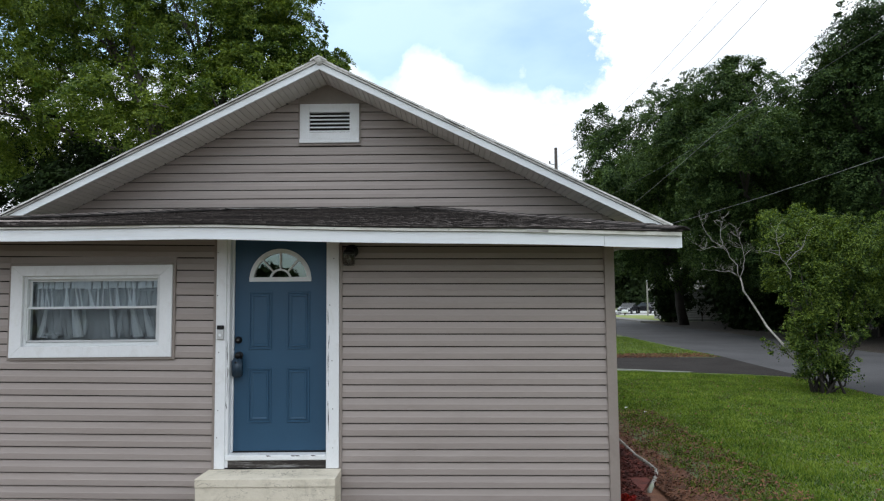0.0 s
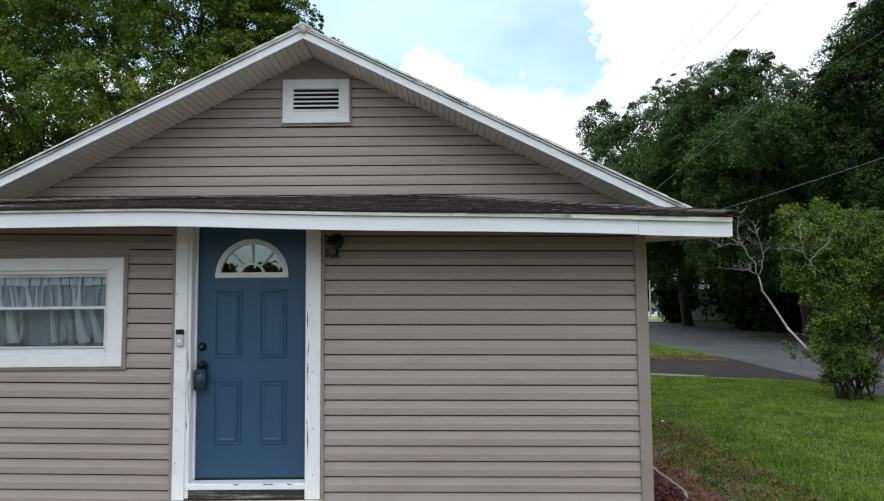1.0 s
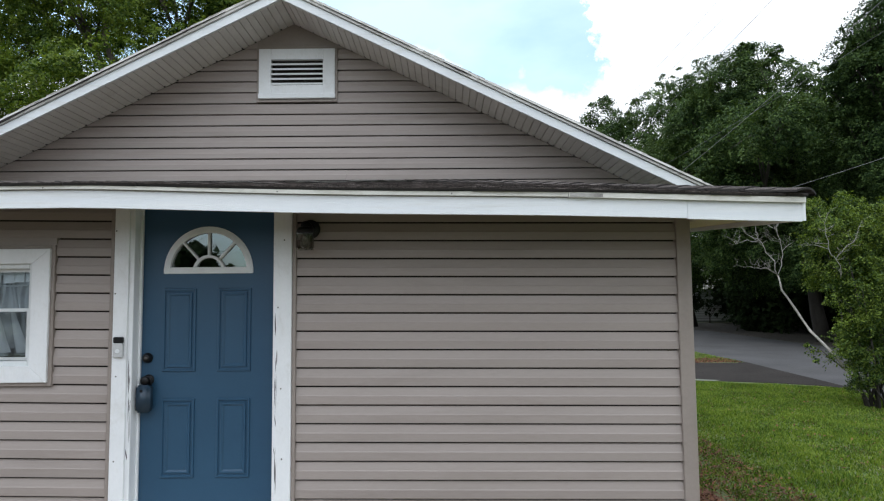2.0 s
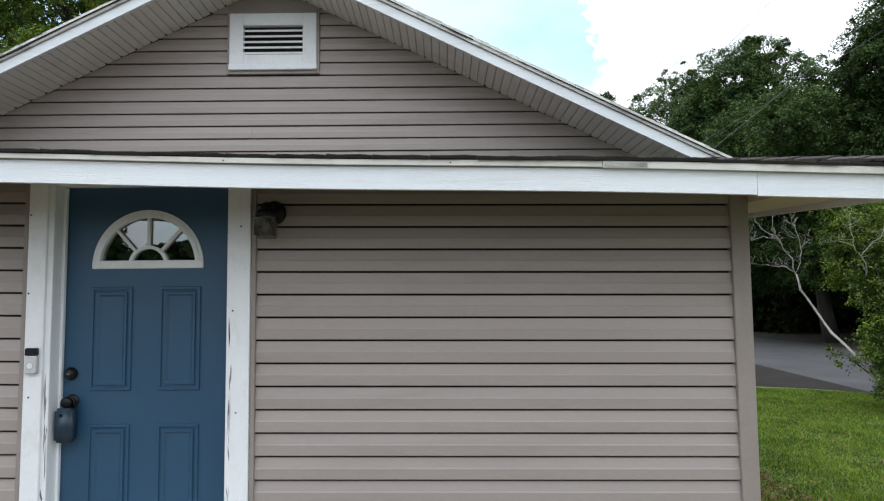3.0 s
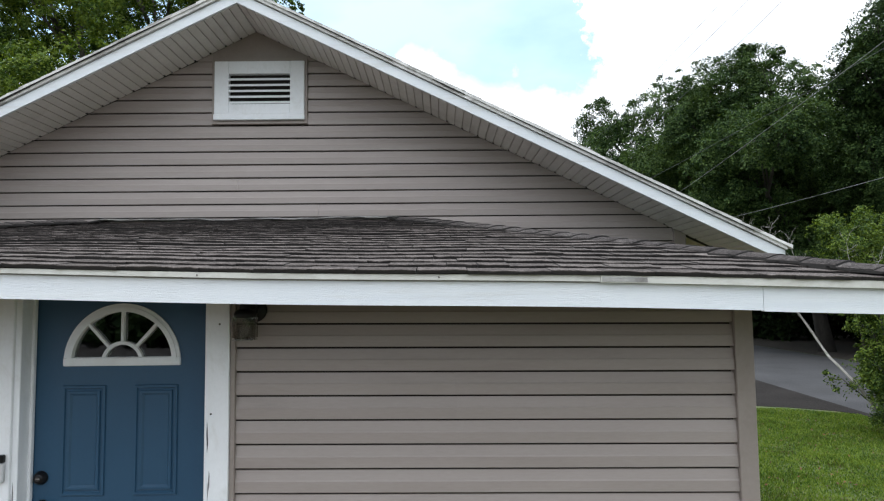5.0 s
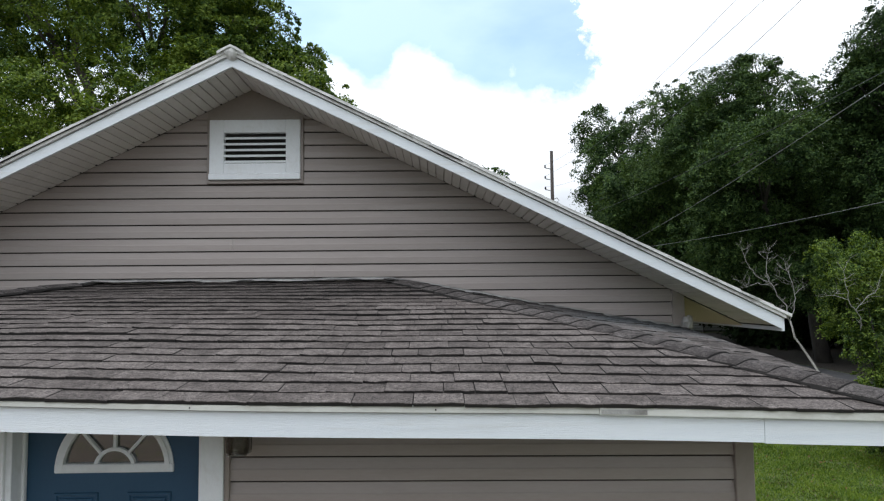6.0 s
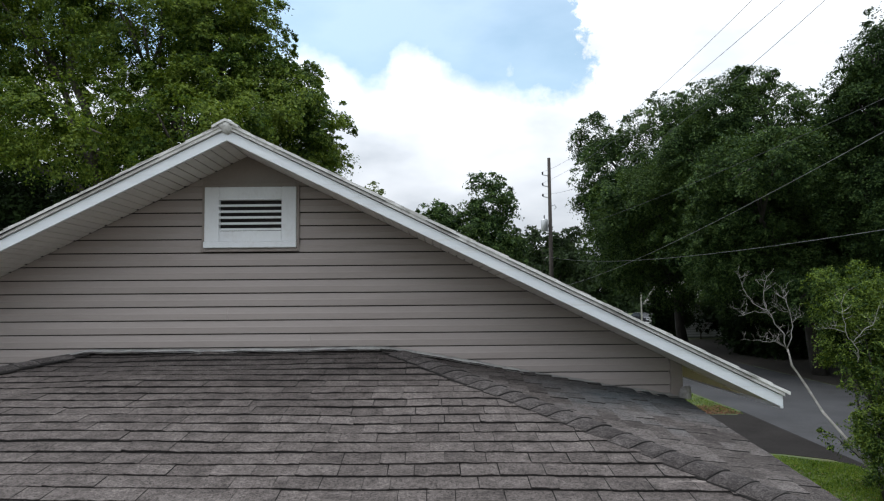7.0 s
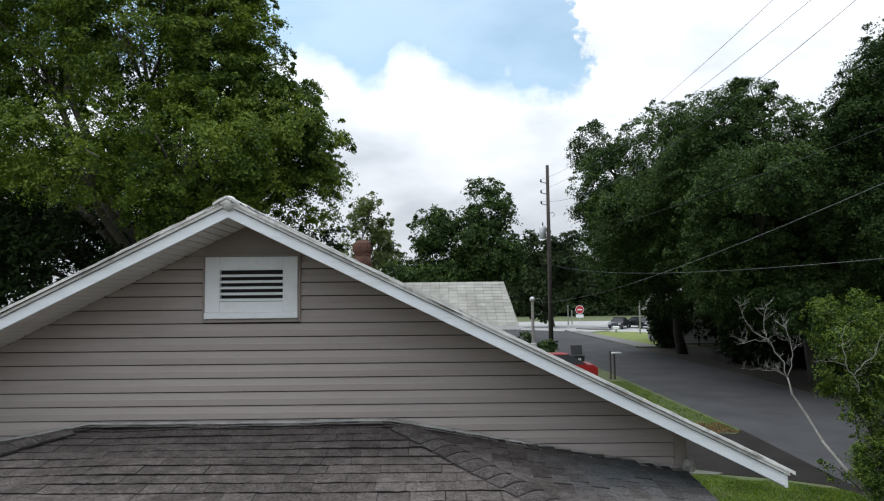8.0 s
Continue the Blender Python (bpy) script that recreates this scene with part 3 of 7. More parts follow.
wall_gable = structure(part("wall_gable", gable_core, DECK), "taupe vinyl lap siding on the gable wall", "wall")
rear = bmesh.new()
box(1.95, 2.08, GABLE_Y + 0.14, 17.3, 0, 3.05, rear)
box(-5.1, -4.97, GABLE_Y + 0.14, 17.3, 0, 3.05, rear)
prism([(-5.1, 0), (2.08, 0), (2.08, rake_z(2.08)), (APEX_X, APEX_Z), (-5.1, rake_z(-5.1))], 17.3, 17.43, "y", rear)
wall_main = structure(part("wall_main", rear, VINYL_TRIM), "taupe outer walls of the main house", "wall")
room = structure(part("floor", box(-4.5, 1.4, WALL_Y + 0.14, GABLE_Y, 0.5, 0.6), OLDWOOD), "dark floor inside the front room", "floor")
structure(part("ceiling", box(-4.5, 1.4, WALL_Y + 0.14, GABLE_Y, 2.6, 2.63), DARKROOM), "ceiling of the front room", "ceiling")

# profile of one lap: out from the wall, up from its lower edge (cove above, flat face below, hooked lip)
LAP_PROFILE = [(-0.025, 0.004), (0.0165, -0.001), (0.019, 0.0015), (0.0180, 0.05), (0.0145, 0.057), (0.0035, LAP - 0.0105), (-0.025, LAP - 0.0145)]


def lap_board(parent, y, z, left, right, slope, x_ref):
    """One course of lap siding between two ends, each a function of height; it leans with the settled house."""
    bm = bmesh.new()
    rings = []
    for end in (left, right):
        ring = []
        for out, up in LAP_PROFILE:
            x = end(z + up)
            ring.append(bm.verts.new((x, y - out + 0.012, z + up - slope * (x - x_ref))))
        rings.append(ring)
    n = len(LAP_PROFILE)
    for i in range(n):
        bm.faces.new((rings[0][i], rings[1][i], rings[1][(i + 1) % n], rings[0][(i + 1) % n]))
    bm.faces.new(rings[0][::-1]), bm.faces.new(rings[1])
    return part("siding_board", bm, VINYL, parent)


def fixed(x):
    return lambda z: x


rng = random.Random(5)
z = 2.260 + 4 * LAP
row = 0
while z > 0.14:
    spans = []
    top = z + LAP
    left_end = -4.55
    cuts = [(-2.107, -0.948)]
    if top > WIN[2] and z < WIN[3]:
        cuts.insert(0, (WIN[0] - 0.022, WIN[1] + 0.022))
    for a_, b_ in cuts + [(1.445, 9.0)]:
        if a_ - left_end > 0.02:
            spans.append((left_end, a_))
        left_end = b_
    for a_, b_ in spans:
        joint = {5: 0.1, 6: 0.111, 11: 0.164}.get(row)
        if a_ > -1 and joint:
            lap_board(wall_front, WALL_Y, z, fixed(a_), fixed(joint - 0.0002), 0.0095, -0.967)
            lap_board(wall_front, WALL_Y + 0.0008, z, fixed(joint), fixed(b_), 0.0095, -0.967)
        else:
            lap_board(wall_front, WALL_Y + rng.uniform(-0.0006, 0.0006), z, fixed(a_), fixed(b_), 0.0095 if a_ > -1 else 0.0165, -0.967)
    z -= LAP
    row += 1


def rake_right(z):
    return min(2.0, APEX_X + (APEX_Z + 0.016 - z) / PITCH)


def rake_left(z):
    return max(-5.0, APEX_X - (APEX_Z + 0.002 - z) / PITCH)


VENT = (-1.875, -1.068, 4.083, 4.65)
z = 3.293 + 13 * 0.1119
row = 0
while z > 2.62:
    top = z + LAP
    if top < APEX_Z - 0.03:
        if top > VENT[2] + 0.01 and z < VENT[3]:
            lap_board(wall_gable, GABLE_Y, z, rake_left, fixed(VENT[0]), 0.003, -0.75)
            lap_board(wall_gable, GABLE_Y, z, fixed(VENT[1]), rake_right, 0.003, -0.75)
        elif row in (11, 13):
            cut = -1.657 if row == 11 else -0.974
            lap_board(wall_gable, GABLE_Y, z, rake_left, fixed(cut - 0.0003), 0.003, -0.75)
            lap_board(wall_gable, GABLE_Y + 0.0012, z, fixed(cut + 0.0012), rake_right, 0.003, -0.75)
        else:
            lap_board(wall_gable, GABLE_Y, z, rake_left, rake_right, 0.003, -0.75)
    z -= 0.1119
    row += 1
part("top_board", prism([(APEX_X, APEX_Z + 0.015), (APEX_X + 0.5, APEX_Z - 0.2315), (APEX_X + 0.5, APEX_Z - 0.25), (APEX_X - 0.5, APEX_Z - 0.25), (APEX_X - 0.5, APEX_Z - 0.2315)], GABLE_Y - 0.004, GABLE_Y + 0.01), VINYL_TRIM, wall_gable)
part("corner_trim", box(1.443, 1.533, WALL_Y - 0.022, WALL_Y + 0.1, 0.12, 2.68), VINYL_TRIM, wall_front, bevel=0.004)
part("corner_trim", prism([(2.0, 0.1), (2.1, 0.1), (2.1, rake_z(2.1) + 0.012), (2.0, rake_z(2.0) + 0.012)], GABLE_Y - 0.022, GABLE_Y + 0.1), VINYL_TRIM, wall_gable, bevel=0.004)
for x_ in (-2.101, -0.956):   # receiving channels beside the door trim
    part("siding_channel", box(x_ - 0.012, x_ + 0.012, WALL_Y - 0.02, WALL_Y + 0.01, 0.2, 2.74), VINYL_TRIM, wall_front, bevel=0.003)
for x0, x1, z0, z1 in ((WIN[0] - 0.024, WIN[0], WIN[2] - 0.024, WIN[3] + 0.024), (WIN[1], WIN[1] + 0.024, WIN[2] - 0.024, WIN[3] + 0.024), (WIN[0], WIN[1], WIN[3], WIN[3] + 0.024), (WIN[0], WIN[1], WIN[2] - 0.024, WIN[2])):
    part("siding_channel", box(x0, x1, WALL_Y - 0.021, WALL_Y + 0.01, z0, z1), VINYL_TRIM, wall_front, bevel=0.003)

part("filler_strip", box(WIN[0] - 0.022, WIN[1] + 0.022, WALL_Y - 0.004, WALL_Y + 0.03, WIN[3] + 0.024, 2.525), VINYL, wall_front)

# ---- gable vent ----
vent = thing("gable_vent", "white louvred wooden vent in taupe gable siding", "vent", (-1.47, GABLE_Y, 4.083))
vx0, vx1, vz0, vz1 = -1.851, -1.09, 4.135, 4.623
for x0, x1, z0, z1 in ((VENT[0], vx0 + 0.004, VENT[2], VENT[3]), (vx1 - 0.004, VENT[1], VENT[2], VENT[3]), (vx0 + 0.004, vx1 - 0.004, vz1, VENT[3]), (vx0 + 0.004, vx1 - 0.004, VENT[2], VENT[2] + 0.028)):
    part("channel", box(x0, x1, GABLE_Y - 0.02, GABLE_Y + 0.02, z0, z1), VINYL_TRIM, vent, bevel=0.003)
ox0, ox1, oz0, oz1 = -1.73, -1.212, 4.253, 4.513
part("stile", box(vx0, ox0, GABLE_Y - 0.034, GABLE_Y + 0.03, vz0 + 0.03, vz1), CASING, vent, bevel=0.004)
part("stile", box(ox1, vx1, GABLE_Y - 0.034, GABLE_Y + 0.03, vz0 + 0.03, vz1), CASING, vent, bevel=0.004)
part("head", box(ox0, ox1, GABLE_Y - 0.032, GABLE_Y + 0.03, oz1, vz1), CASING, vent, bevel=0.004)
part("rail", box(ox0, ox1, GABLE_Y - 0.032, GABLE_Y + 0.03, vz0 + 0.03, oz0), CASING, vent, bevel=0.004)
part("sill", box(vx0 - 0.004, vx1 + 0.004, GABLE_Y - 0.046, GABLE_Y + 0.03, vz0 - 0.022, vz0 + 0.03), CASING, vent, bevel=0.005)
part("backing", box(ox0 - 0.01, ox1 + 0.01, GABLE_Y + 0.0165, GABLE_Y + 0.02, oz0 - 0.01, oz1 + 0.01), DECK, vent)
for k in range(5):
    zc = oz0 + 0.016 + k * 0.05
    part("slat", prism([(GABLE_Y - 0.026, zc - 0.012), (GABLE_Y - 0.026, zc + 0.006), (GABLE_Y - 0.02, zc + 0.009), (GABLE_Y + 0.012, zc + 0.011), (GABLE_Y + 0.012, zc + 0.005), (GABLE_Y - 0.018, zc - 0.006)], ox0, ox1, "x"), WHITE, vent)

# ---- window with its curtain ----
window = structure(thing("window_1", "white framed sliding sash window with a sheer curtain behind", "window", (-3.2, WALL_Y, WIN[2])))
wx0, wx1, wz0, wz1 = -3.85, -2.599, 1.712, 2.349
TL, TR, BR, BL = (WIN[0], WIN[3]), (WIN[1], WIN[3]), (WIN[1], WIN[2]), (WIN[0], WIN[2])
tl, tr_, br_, bl_ = (wx0, wz1), (wx1, wz1), (wx1, wz0), (wx0, wz0)
for nm, quad in (("head_trim", (TL, TR, tr_, tl)), ("sill_trim", (bl_, br_, BR, BL)), ("side_trim", (TL, tl, bl_, BL)), ("side_trim", (tr_, TR, BR, br_))):
    part(nm, prism(quad, WALL_Y - 0.036, WALL_Y + 0.05), CASING, window, bevel=0.003)
for x0, x1, z0, z1 in ((wx0, wx0 + 0.028, wz0, wz1), (wx1 - 0.028, wx1, wz0, wz1), (wx0 + 0.028, wx1 - 0.028, wz1 - 0.03, wz1), (wx0 + 0.028, wx1 - 0.028, wz0, wz0 + 0.032)):
    part("window_frame", box(x0, x1, WALL_Y - 0.01, WALL_Y + 0.09, z0, z1), FRAME, window, bevel=0.003)
for nm, y_, z0, z1 in (("upper_sash", WALL_Y + 0.03, 2.045, wz1 - 0.03), ("lower_sash", WALL_Y + 0.012, wz0 + 0.034, 2.07)):
    sash = bmesh.new()
    a0, a1 = wx0 + 0.03, wx1 - 0.03
    s_ = 0.02
    for x0, x1, q0, q1 in ((a0, a0 + s_, z0, z1), (a1 - s_, a1, z0, z1), (a0 + s_, a1 - s_, z1 - s_, z1), (a0 + s_, a1 - s_, z0, z0 + s_)):
        box(x0, x1, y_, y_ + 0.016, q0, q1, sash)
    so = part(nm, sash, FRAME, window)
    pane = part("pane", box(a0 + s_, a1 - s_, y_ + 0.006, y_ + 0.009, z0 + s_, z1 - s_), PANE, so)
    pane.visible_shadow = False
part("screen_bar", box(wx0 + 0.03, wx1 - 0.03, WALL_Y + 0.002, WALL_Y + 0.011, 1.75, 1.762), SILVER, window)


def curtain_mesh(x0, x1, z0, z1, y, amp, waves, seed, hem):
    r = random.Random(seed)
    nx, nz = 150, 14
    ph = [r.uniform(0, 6.28) for _ in range(4)]
    verts, faces = [], []
    for j in range(nz + 1):
        q = j / nz
        for i in range(nx + 1):
            p = i / nx
            gather = 0.35 + 0.65 * (1 - q) ** 0.6
            w = math.sin(waves * 6.28 * p + ph[0] + 0.9 * math.sin(9 * p + ph[1])) + 0.45 * math.sin(2.7 * waves * 6.28 * p + ph[2])
            drop = hem * (0.5 + 0.5 * math.sin(6.28 * 2.2 * p + ph[3])) * (1 - q)
            verts.append((x0 + (x1 - x0) * p + 0.012 * math.sin(25 * p + 5 * q), y + amp * gather * w, z0 + (z1 - z0) * q + drop))
    for j in range(nz):
        for i in range(nx):
            a = j * (nx + 1) + i
            faces.append((a, a + 1, a + nx + 2, a + nx + 1))
    return mesh_of("curtain", verts, faces, VOILE, True)


def soft_fold(left, right, y, depth):
    """A rounded fold of cloth between two edges, each a list of (x, z) from the top down."""
    n = 8
    verts, faces = [], []
    for (xa_, za_), (xb_, zb_) in zip(left, right):
        for i in range(n + 1):
            q = i / n
            verts.append((xa_ + (xb_ - xa_) * q, y - depth * math.sin(math.pi * q), za_ + (zb_ - za_) * q))
    for j in range(len(left) - 1):
        for i in range(n):
            a = j * (n + 1) + i
            faces.append((a, a + n + 1, a + n + 2, a + 1))
    return mesh_of("fold", verts, faces, SHEER, True)


curtain = thing("curtain", "gathered sheer white cafe curtain behind window glass", "curtain", (-3.2, WALL_Y + 0.13, 1.76))
part("rod", turned([(0.007, 0), (0.007, 1.24)], (-3.86, WALL_Y + 0.1, 2.29), (1, 0, 0), 10), WHITE, curtain)
for x0, x1, s_ in ((-3.83, -3.3, 1), (-3.31, -2.65, 2)):
    part("upper_drape", curtain_mesh(x0, x1, 2.03, 2.315, WALL_Y + 0.1, 0.014, 7 if s_ == 1 else 10, s_, 0.02), VOILE, curtain)
tr = random.Random(21)
xt = -3.79
while xt < -2.7:   # doubled cloth at the gathered heading
    wt = tr.uniform(0.045, 0.085)
    low = tr.uniform(2.228, 2.24)
    lean = tr.uniform(-0.006, 0.006)
    top_l, top_r = 2.316 + tr.uniform(-0.004, 0.006), 2.316 + tr.uniform(-0.004, 0.006)
    part("heading_fold", soft_fold([(xt, top_l), (xt + wt * 0.02, 2.27), (xt + lean, low)], [(xt + wt, top_r), (xt + wt * 0.97 + lean, 2.27), (xt + wt + lean, low)], WALL_Y + 0.085, 0.008), SHEER, curtain)
    for _ in range(tr.choice((0, 1, 1, 2))):   # pleats running down from it
        xp, wp, sl = xt + tr.uniform(0, wt), tr.uniform(0.006, 0.02), tr.uniform(-0.03, 0.03)
        part("pleat", soft_fold([(xp, low), (xp - wp * 0.2 + sl * 0.6, 2.14), (xp - wp * 0.5 + sl, 2.068)], [(xp + wp, low), (xp + wp * 1.5 + sl * 0.6, 2.14), (xp + wp * 2.0 + sl, 2.068)], WALL_Y + 0.088, 0.014), SHEER, curtain)
    xt += wt + tr.uniform(0.0, 0.012)
for xp, wp, sl in ((-3.72, 0.03, -0.06), (-3.47, 0.028, 0.03), (-3.43, 0.012, 0.05), (-3.12, 0.02, 0.02), (-2.93, 0.035, 0.05), (-2.9, 0.015, 0.06), (-2.81, 0.03, 0.06)):   # folds of the lower tier
    part("pleat", soft_fold([(xp, 2.05), (xp - wp * 0.2 + sl * 0.4, 1.93), (xp - wp * 0.4 + sl, 1.785)], [(xp + wp, 2.05), (xp + wp * 1.5 + sl * 0.5, 1.93), (xp + wp * 2.4 + sl, 1.79)], WALL_Y + 0.1, 0.02), SHEER, curtain)
for x0, x1, s_, z0_ in ((-3.81, -3.5, 3, 1.765), (-3.54, -3.34, 6, 1.77), (-3.12, -2.9, 5, 1.765), (-2.93, -2.64, 4, 1.765)):
    part("lower_drape", curtain_mesh(x0, x1, z0_, 2.06, WALL_Y + 0.105 + 0.004 * s_, 0.024, 2.0, s_, 0.05), VOILE, curtain)
part("heading_hem", curtain_mesh(-3.8, -2.67, 2.208, 2.219, WALL_Y + 0.082, 0.004, 12.0, 31, 0.004), SHEER, curtain)
part("bunched_cloth", curtain_mesh(-3.76, -3.56, 1.78, 1.83, WALL_Y + 0.094, 0.012, 2.0, 12, 0.02), SHEER, curtain)
part("plain_panel", curtain_mesh(-3.84, -2.63, 1.755, 2.06, WALL_Y + 0.16, 0.008, 6.0, 17, 0.01), VOILE, curtain)
part("insect_screen", box(wx0 + 0.034, wx1 - 0.034, WALL_Y + 0.004, WALL_Y + 0.005, 1.764, 2.055), MESH, window, "fine dark insect mesh")
for x0, x1, z0, z1 in ((wx0 + 0.028, wx0 + 0.04, 1.764, 2.06), (wx1 - 0.04, wx1 - 0.028, 1.764, 2.06), (wx0 + 0.04, wx1 - 0.04, 2.05, 2.062)):
    part("screen_frame", box(x0, x1, WALL_Y - 0.002, WALL_Y + 0.01, z0, z1), FRAME, window)
part("gap_strip", box(wx0 + 0.03, wx1 - 0.03, WALL_Y - 0.004, WALL_Y + 0.004, wz1 - 0.012, wz1 - 0.002), OLDWOOD, window, "dark dirty gap under the head")

# ---- door ----
DY = 6.145
door = structure(thing("door_1", "blue four panel door with a half round fanlight", "door", (-1.54, DY, DOOR[2])))
slab_bm = bmesh.new()
LX, LZ, LR = -1.5335, 2.30, 0.258          # fanlight centre and glass radius
px = [(-1.822, -1.607), (-1.47, -1.255)]
pz = [(1.491, 0.995), (2.189, 1.658)]
# slab as a grid of blocks that leaves the fanlight open
box(DOOR[0], DOOR[1], DY, DY + 0.044, DOOR[2], LZ - 0.012, slab_bm)
box(DOOR[0], LX - LR - 0.03, DY, DY + 0.044, LZ - 0.012, DOOR[3], slab_bm)
box(LX + LR + 0.03, DOOR[1], DY, DY + 0.044, LZ - 0.012, DOOR[3], slab_bm)
arch = [(LX + (LR + 0.03) * math.cos(a), LZ - 0.012 + (LR + 0.03) * math.sin(a)) for a in [math.pi * k / 24 for k in range(25)]]
for (a0, b0), (a1, b1) in zip(arch, arch[1:]):
    prism([(a0, b0), (a1, b1), (a1, DOOR[3]), (a0, DOOR[3])], DY, DY + 0.044, "y", slab_bm)
part("slab", slab_bm, BLUE, door)


def door_panel(x0, x1, z0, z1):
    """A stamped panel: raised bead, sunk margin, raised field."""
    bm = bmesh.new()
    steps = [(0.0, 0.0005), (0.004, -0.009), (0.014, -0.009), (0.018, -0.001), (0.026, -0.0005), (0.030, -0.009), (0.040, -0.009), (0.050, -0.001)]
    loops = [[bm.verts.new((x, DY + o, q)) for x, q in ((x0 + s, z0 + s), (x1 - s, z0 + s), (x1 - s, z1 - s), (x0 + s, z1 - s))] for s, o in steps]
    for a, b in zip(loops, loops[1:]):
        for k in range(4):
            bm.faces.new((a[k], a[(k + 1) % 4], b[(k + 1) % 4], b[k]))
    bm.faces.new(loops[-1])
    return part("panel", bm, BLUE, door)


for x0, x1 in px:
    for z1, z0 in pz:
        door_panel(x0, x1, z0, z1)


def half_ring(r0, r1, y0, y1, n=28, bm=None):
    bm = bm or bmesh.new()
    for k in range(n):
        a, b = math.pi * k / n, math.pi * (k + 1) / n
        prism([(LX + r0 * math.cos(a), LZ + r0 * math.sin(a)), (LX + r1 * math.cos(a), LZ + r1 * math.sin(a)), (LX + r1 * math.cos(b), LZ + r1 * math.sin(b)), (LX + r0 * math.cos(b), LZ + r0 * math.sin(b))], y0, y1, "y", bm)
    bmesh.ops.remove_doubles(bm, verts=bm.verts[:], dist=1e-5)
    return bm


lite = part("fanlight_frame", half_ring(0.247, 0.27, DY - 0.014, DY + 0.03), WHITE, door, "white moulded half round frame")
part("outer_bead", half_ring(0.27, 0.287, DY - 0.008, DY + 0.02), WHITE, lite)
part("bottom_rail", box(LX - 0.288, LX + 0.288, DY - 0.012, DY + 0.03, LZ - 0.018, LZ + 0.024), WHITE, lite, bevel=0.004)
part("hub", half_ring(0.085, 0.102, DY - 0.008, DY + 0.012, 16), WHITE, lite)
for a in (48, 90, 132):
    c, s = math.cos(radians(a)), math.sin(radians(a))
    w = 0.0068
    part("muntin", prism([(LX + 0.1 * c - w * s, LZ + 0.1 * s + w * c), (LX + 0.25 * c - w * s, LZ + 0.25 * s + w * c), (LX + 0.25 * c + w * s, LZ + 0.25 * s - w * c), (LX + 0.1 * c + w * s, LZ + 0.1 * s - w * c)], DY - 0.008, DY + 0.012), WHITE, lite)
pane = part("pane", prism([(LX + 0.26 * math.cos(math.pi * k / 24), LZ + 0.26 * math.sin(math.pi * k / 24)) for k in range(25)], DY + 0.013, DY + 0.017), PANE_DOOR, lite)
pane.visible_shadow = False
part("jamb", box(-2.03, DOOR[0] - 0.003, WALL_Y - 0.012, DY + 0.06, 0.62, 2.74), CASING, door, "greenish white peeling jamb", bevel=0.003)
part("jamb", box(DOOR[1] + 0.003, -1.04, WALL_Y - 0.012, DY + 0.06, 0.62, 2.74), CASING, door, bevel=0.003)
part("head_jamb", box(DOOR[0] - 0.003, DOOR[1] + 0.003, WALL_Y - 0.01, DY + 0.06, 2.708, 2.75), CASING, door, bevel=0.003)
part("stop", box(-1.966, -1.952, DY - 0.03, DY - 0.004, 0.74, 2.705), CASING, door, bevel=0.003)
part("casing", box(-2.085, -1.993, WALL_Y - 0.03, WALL_Y + 0.02, 0.613, 2.76), CASING, door, "white chipped flat casing board", bevel=0.003)
part("casing", box(-1.084, -0.969, WALL_Y - 0.03, WALL_Y + 0.02, 0.613, 2.76), CASING, door, "white chipped flat casing board", bevel=0.003)
part("threshold", box(-1.992, -1.084, WALL_Y - 0.024, DY + 0.05, 0.684, 0.73), WHITE, door, bevel=0.006)
part("sill_board", box(-1.992, -1.084, WALL_Y - 0.01, WALL_Y + 0.08, 0.613, 0.684), OLDWOOD, door, "bare dark weathered sill board", bevel=0.003)
for x_ in (-2.055, -1.035):
    for z_ in (0.85, 1.15, 1.62, 2.1, 2.52):
        part("nail_head", turned([(0.005, 0), (0.004, 0.002)], (x_ + rng.uniform(-0.02, 0.02), WALL_Y - 0.0302, z_ + rng.uniform(-0.06, 0.06)), (0, -1, 0), 8), OLDWOOD, door)

# peeled paint along jambs, casing edges and threshold
PEEL = surf("bare_grey_wood_scars", (0.06, 0.055, 0.06), (0.2, 0.19, 0.2), 0.85, 9, 90, 0.5)
for k in range(26):
    on_right = k % 2
    x_ = (DOOR[1] + 0.008 + rng.uniform(0, 0.012)) if on_right else rng.choice((-2.0, -1.985, -1.972)) + rng.uniform(-0.004, 0.004)
    z_ = rng.uniform(0.8, 1.9) if on_right else rng.choice((rng.uniform(0.75, 1.75), rng.uniform(1.3, 1.6)))
    h_, w_ = rng.uniform(0.03, 0.2), rng.uniform(0.0015, 0.005)
    lean_ = rng.uniform(-0.006, 0.006)
    yy_ = WALL_Y - (0.0305 if on_right and x_ > -1.084 else 0.0125)
    part("paint_scar", prism([(x_, z_), (x_ + w_, z_ + 0.3 * h_), (x_ + w_ * 0.8 + lean_, z_ + 0.75 * h_), (x_ + lean_, z_ + h_), (x_ - w_ * 0.4 + lean_, z_ + 0.6 * h_), (x_ - 0.3 * w_, z_ + 0.2 * h_)], yy_, yy_ + 0.001), PEEL, door)
for x_ in (-1.62, -1.4, -1.36, -1.22):
    part("paint_scar", prism([(x_, 0.7295), (x_ + 0.03, 0.7285), (x_ + 0.045, 0.722), (x_ + 0.012, 0.718)], WALL_Y - 0.0255, WALL_Y - 0.024), PEEL, door)

lock = thing("deadbolt", "dark metal deadbolt on the blue door", "lock", (-1.914, DY, 1.747))
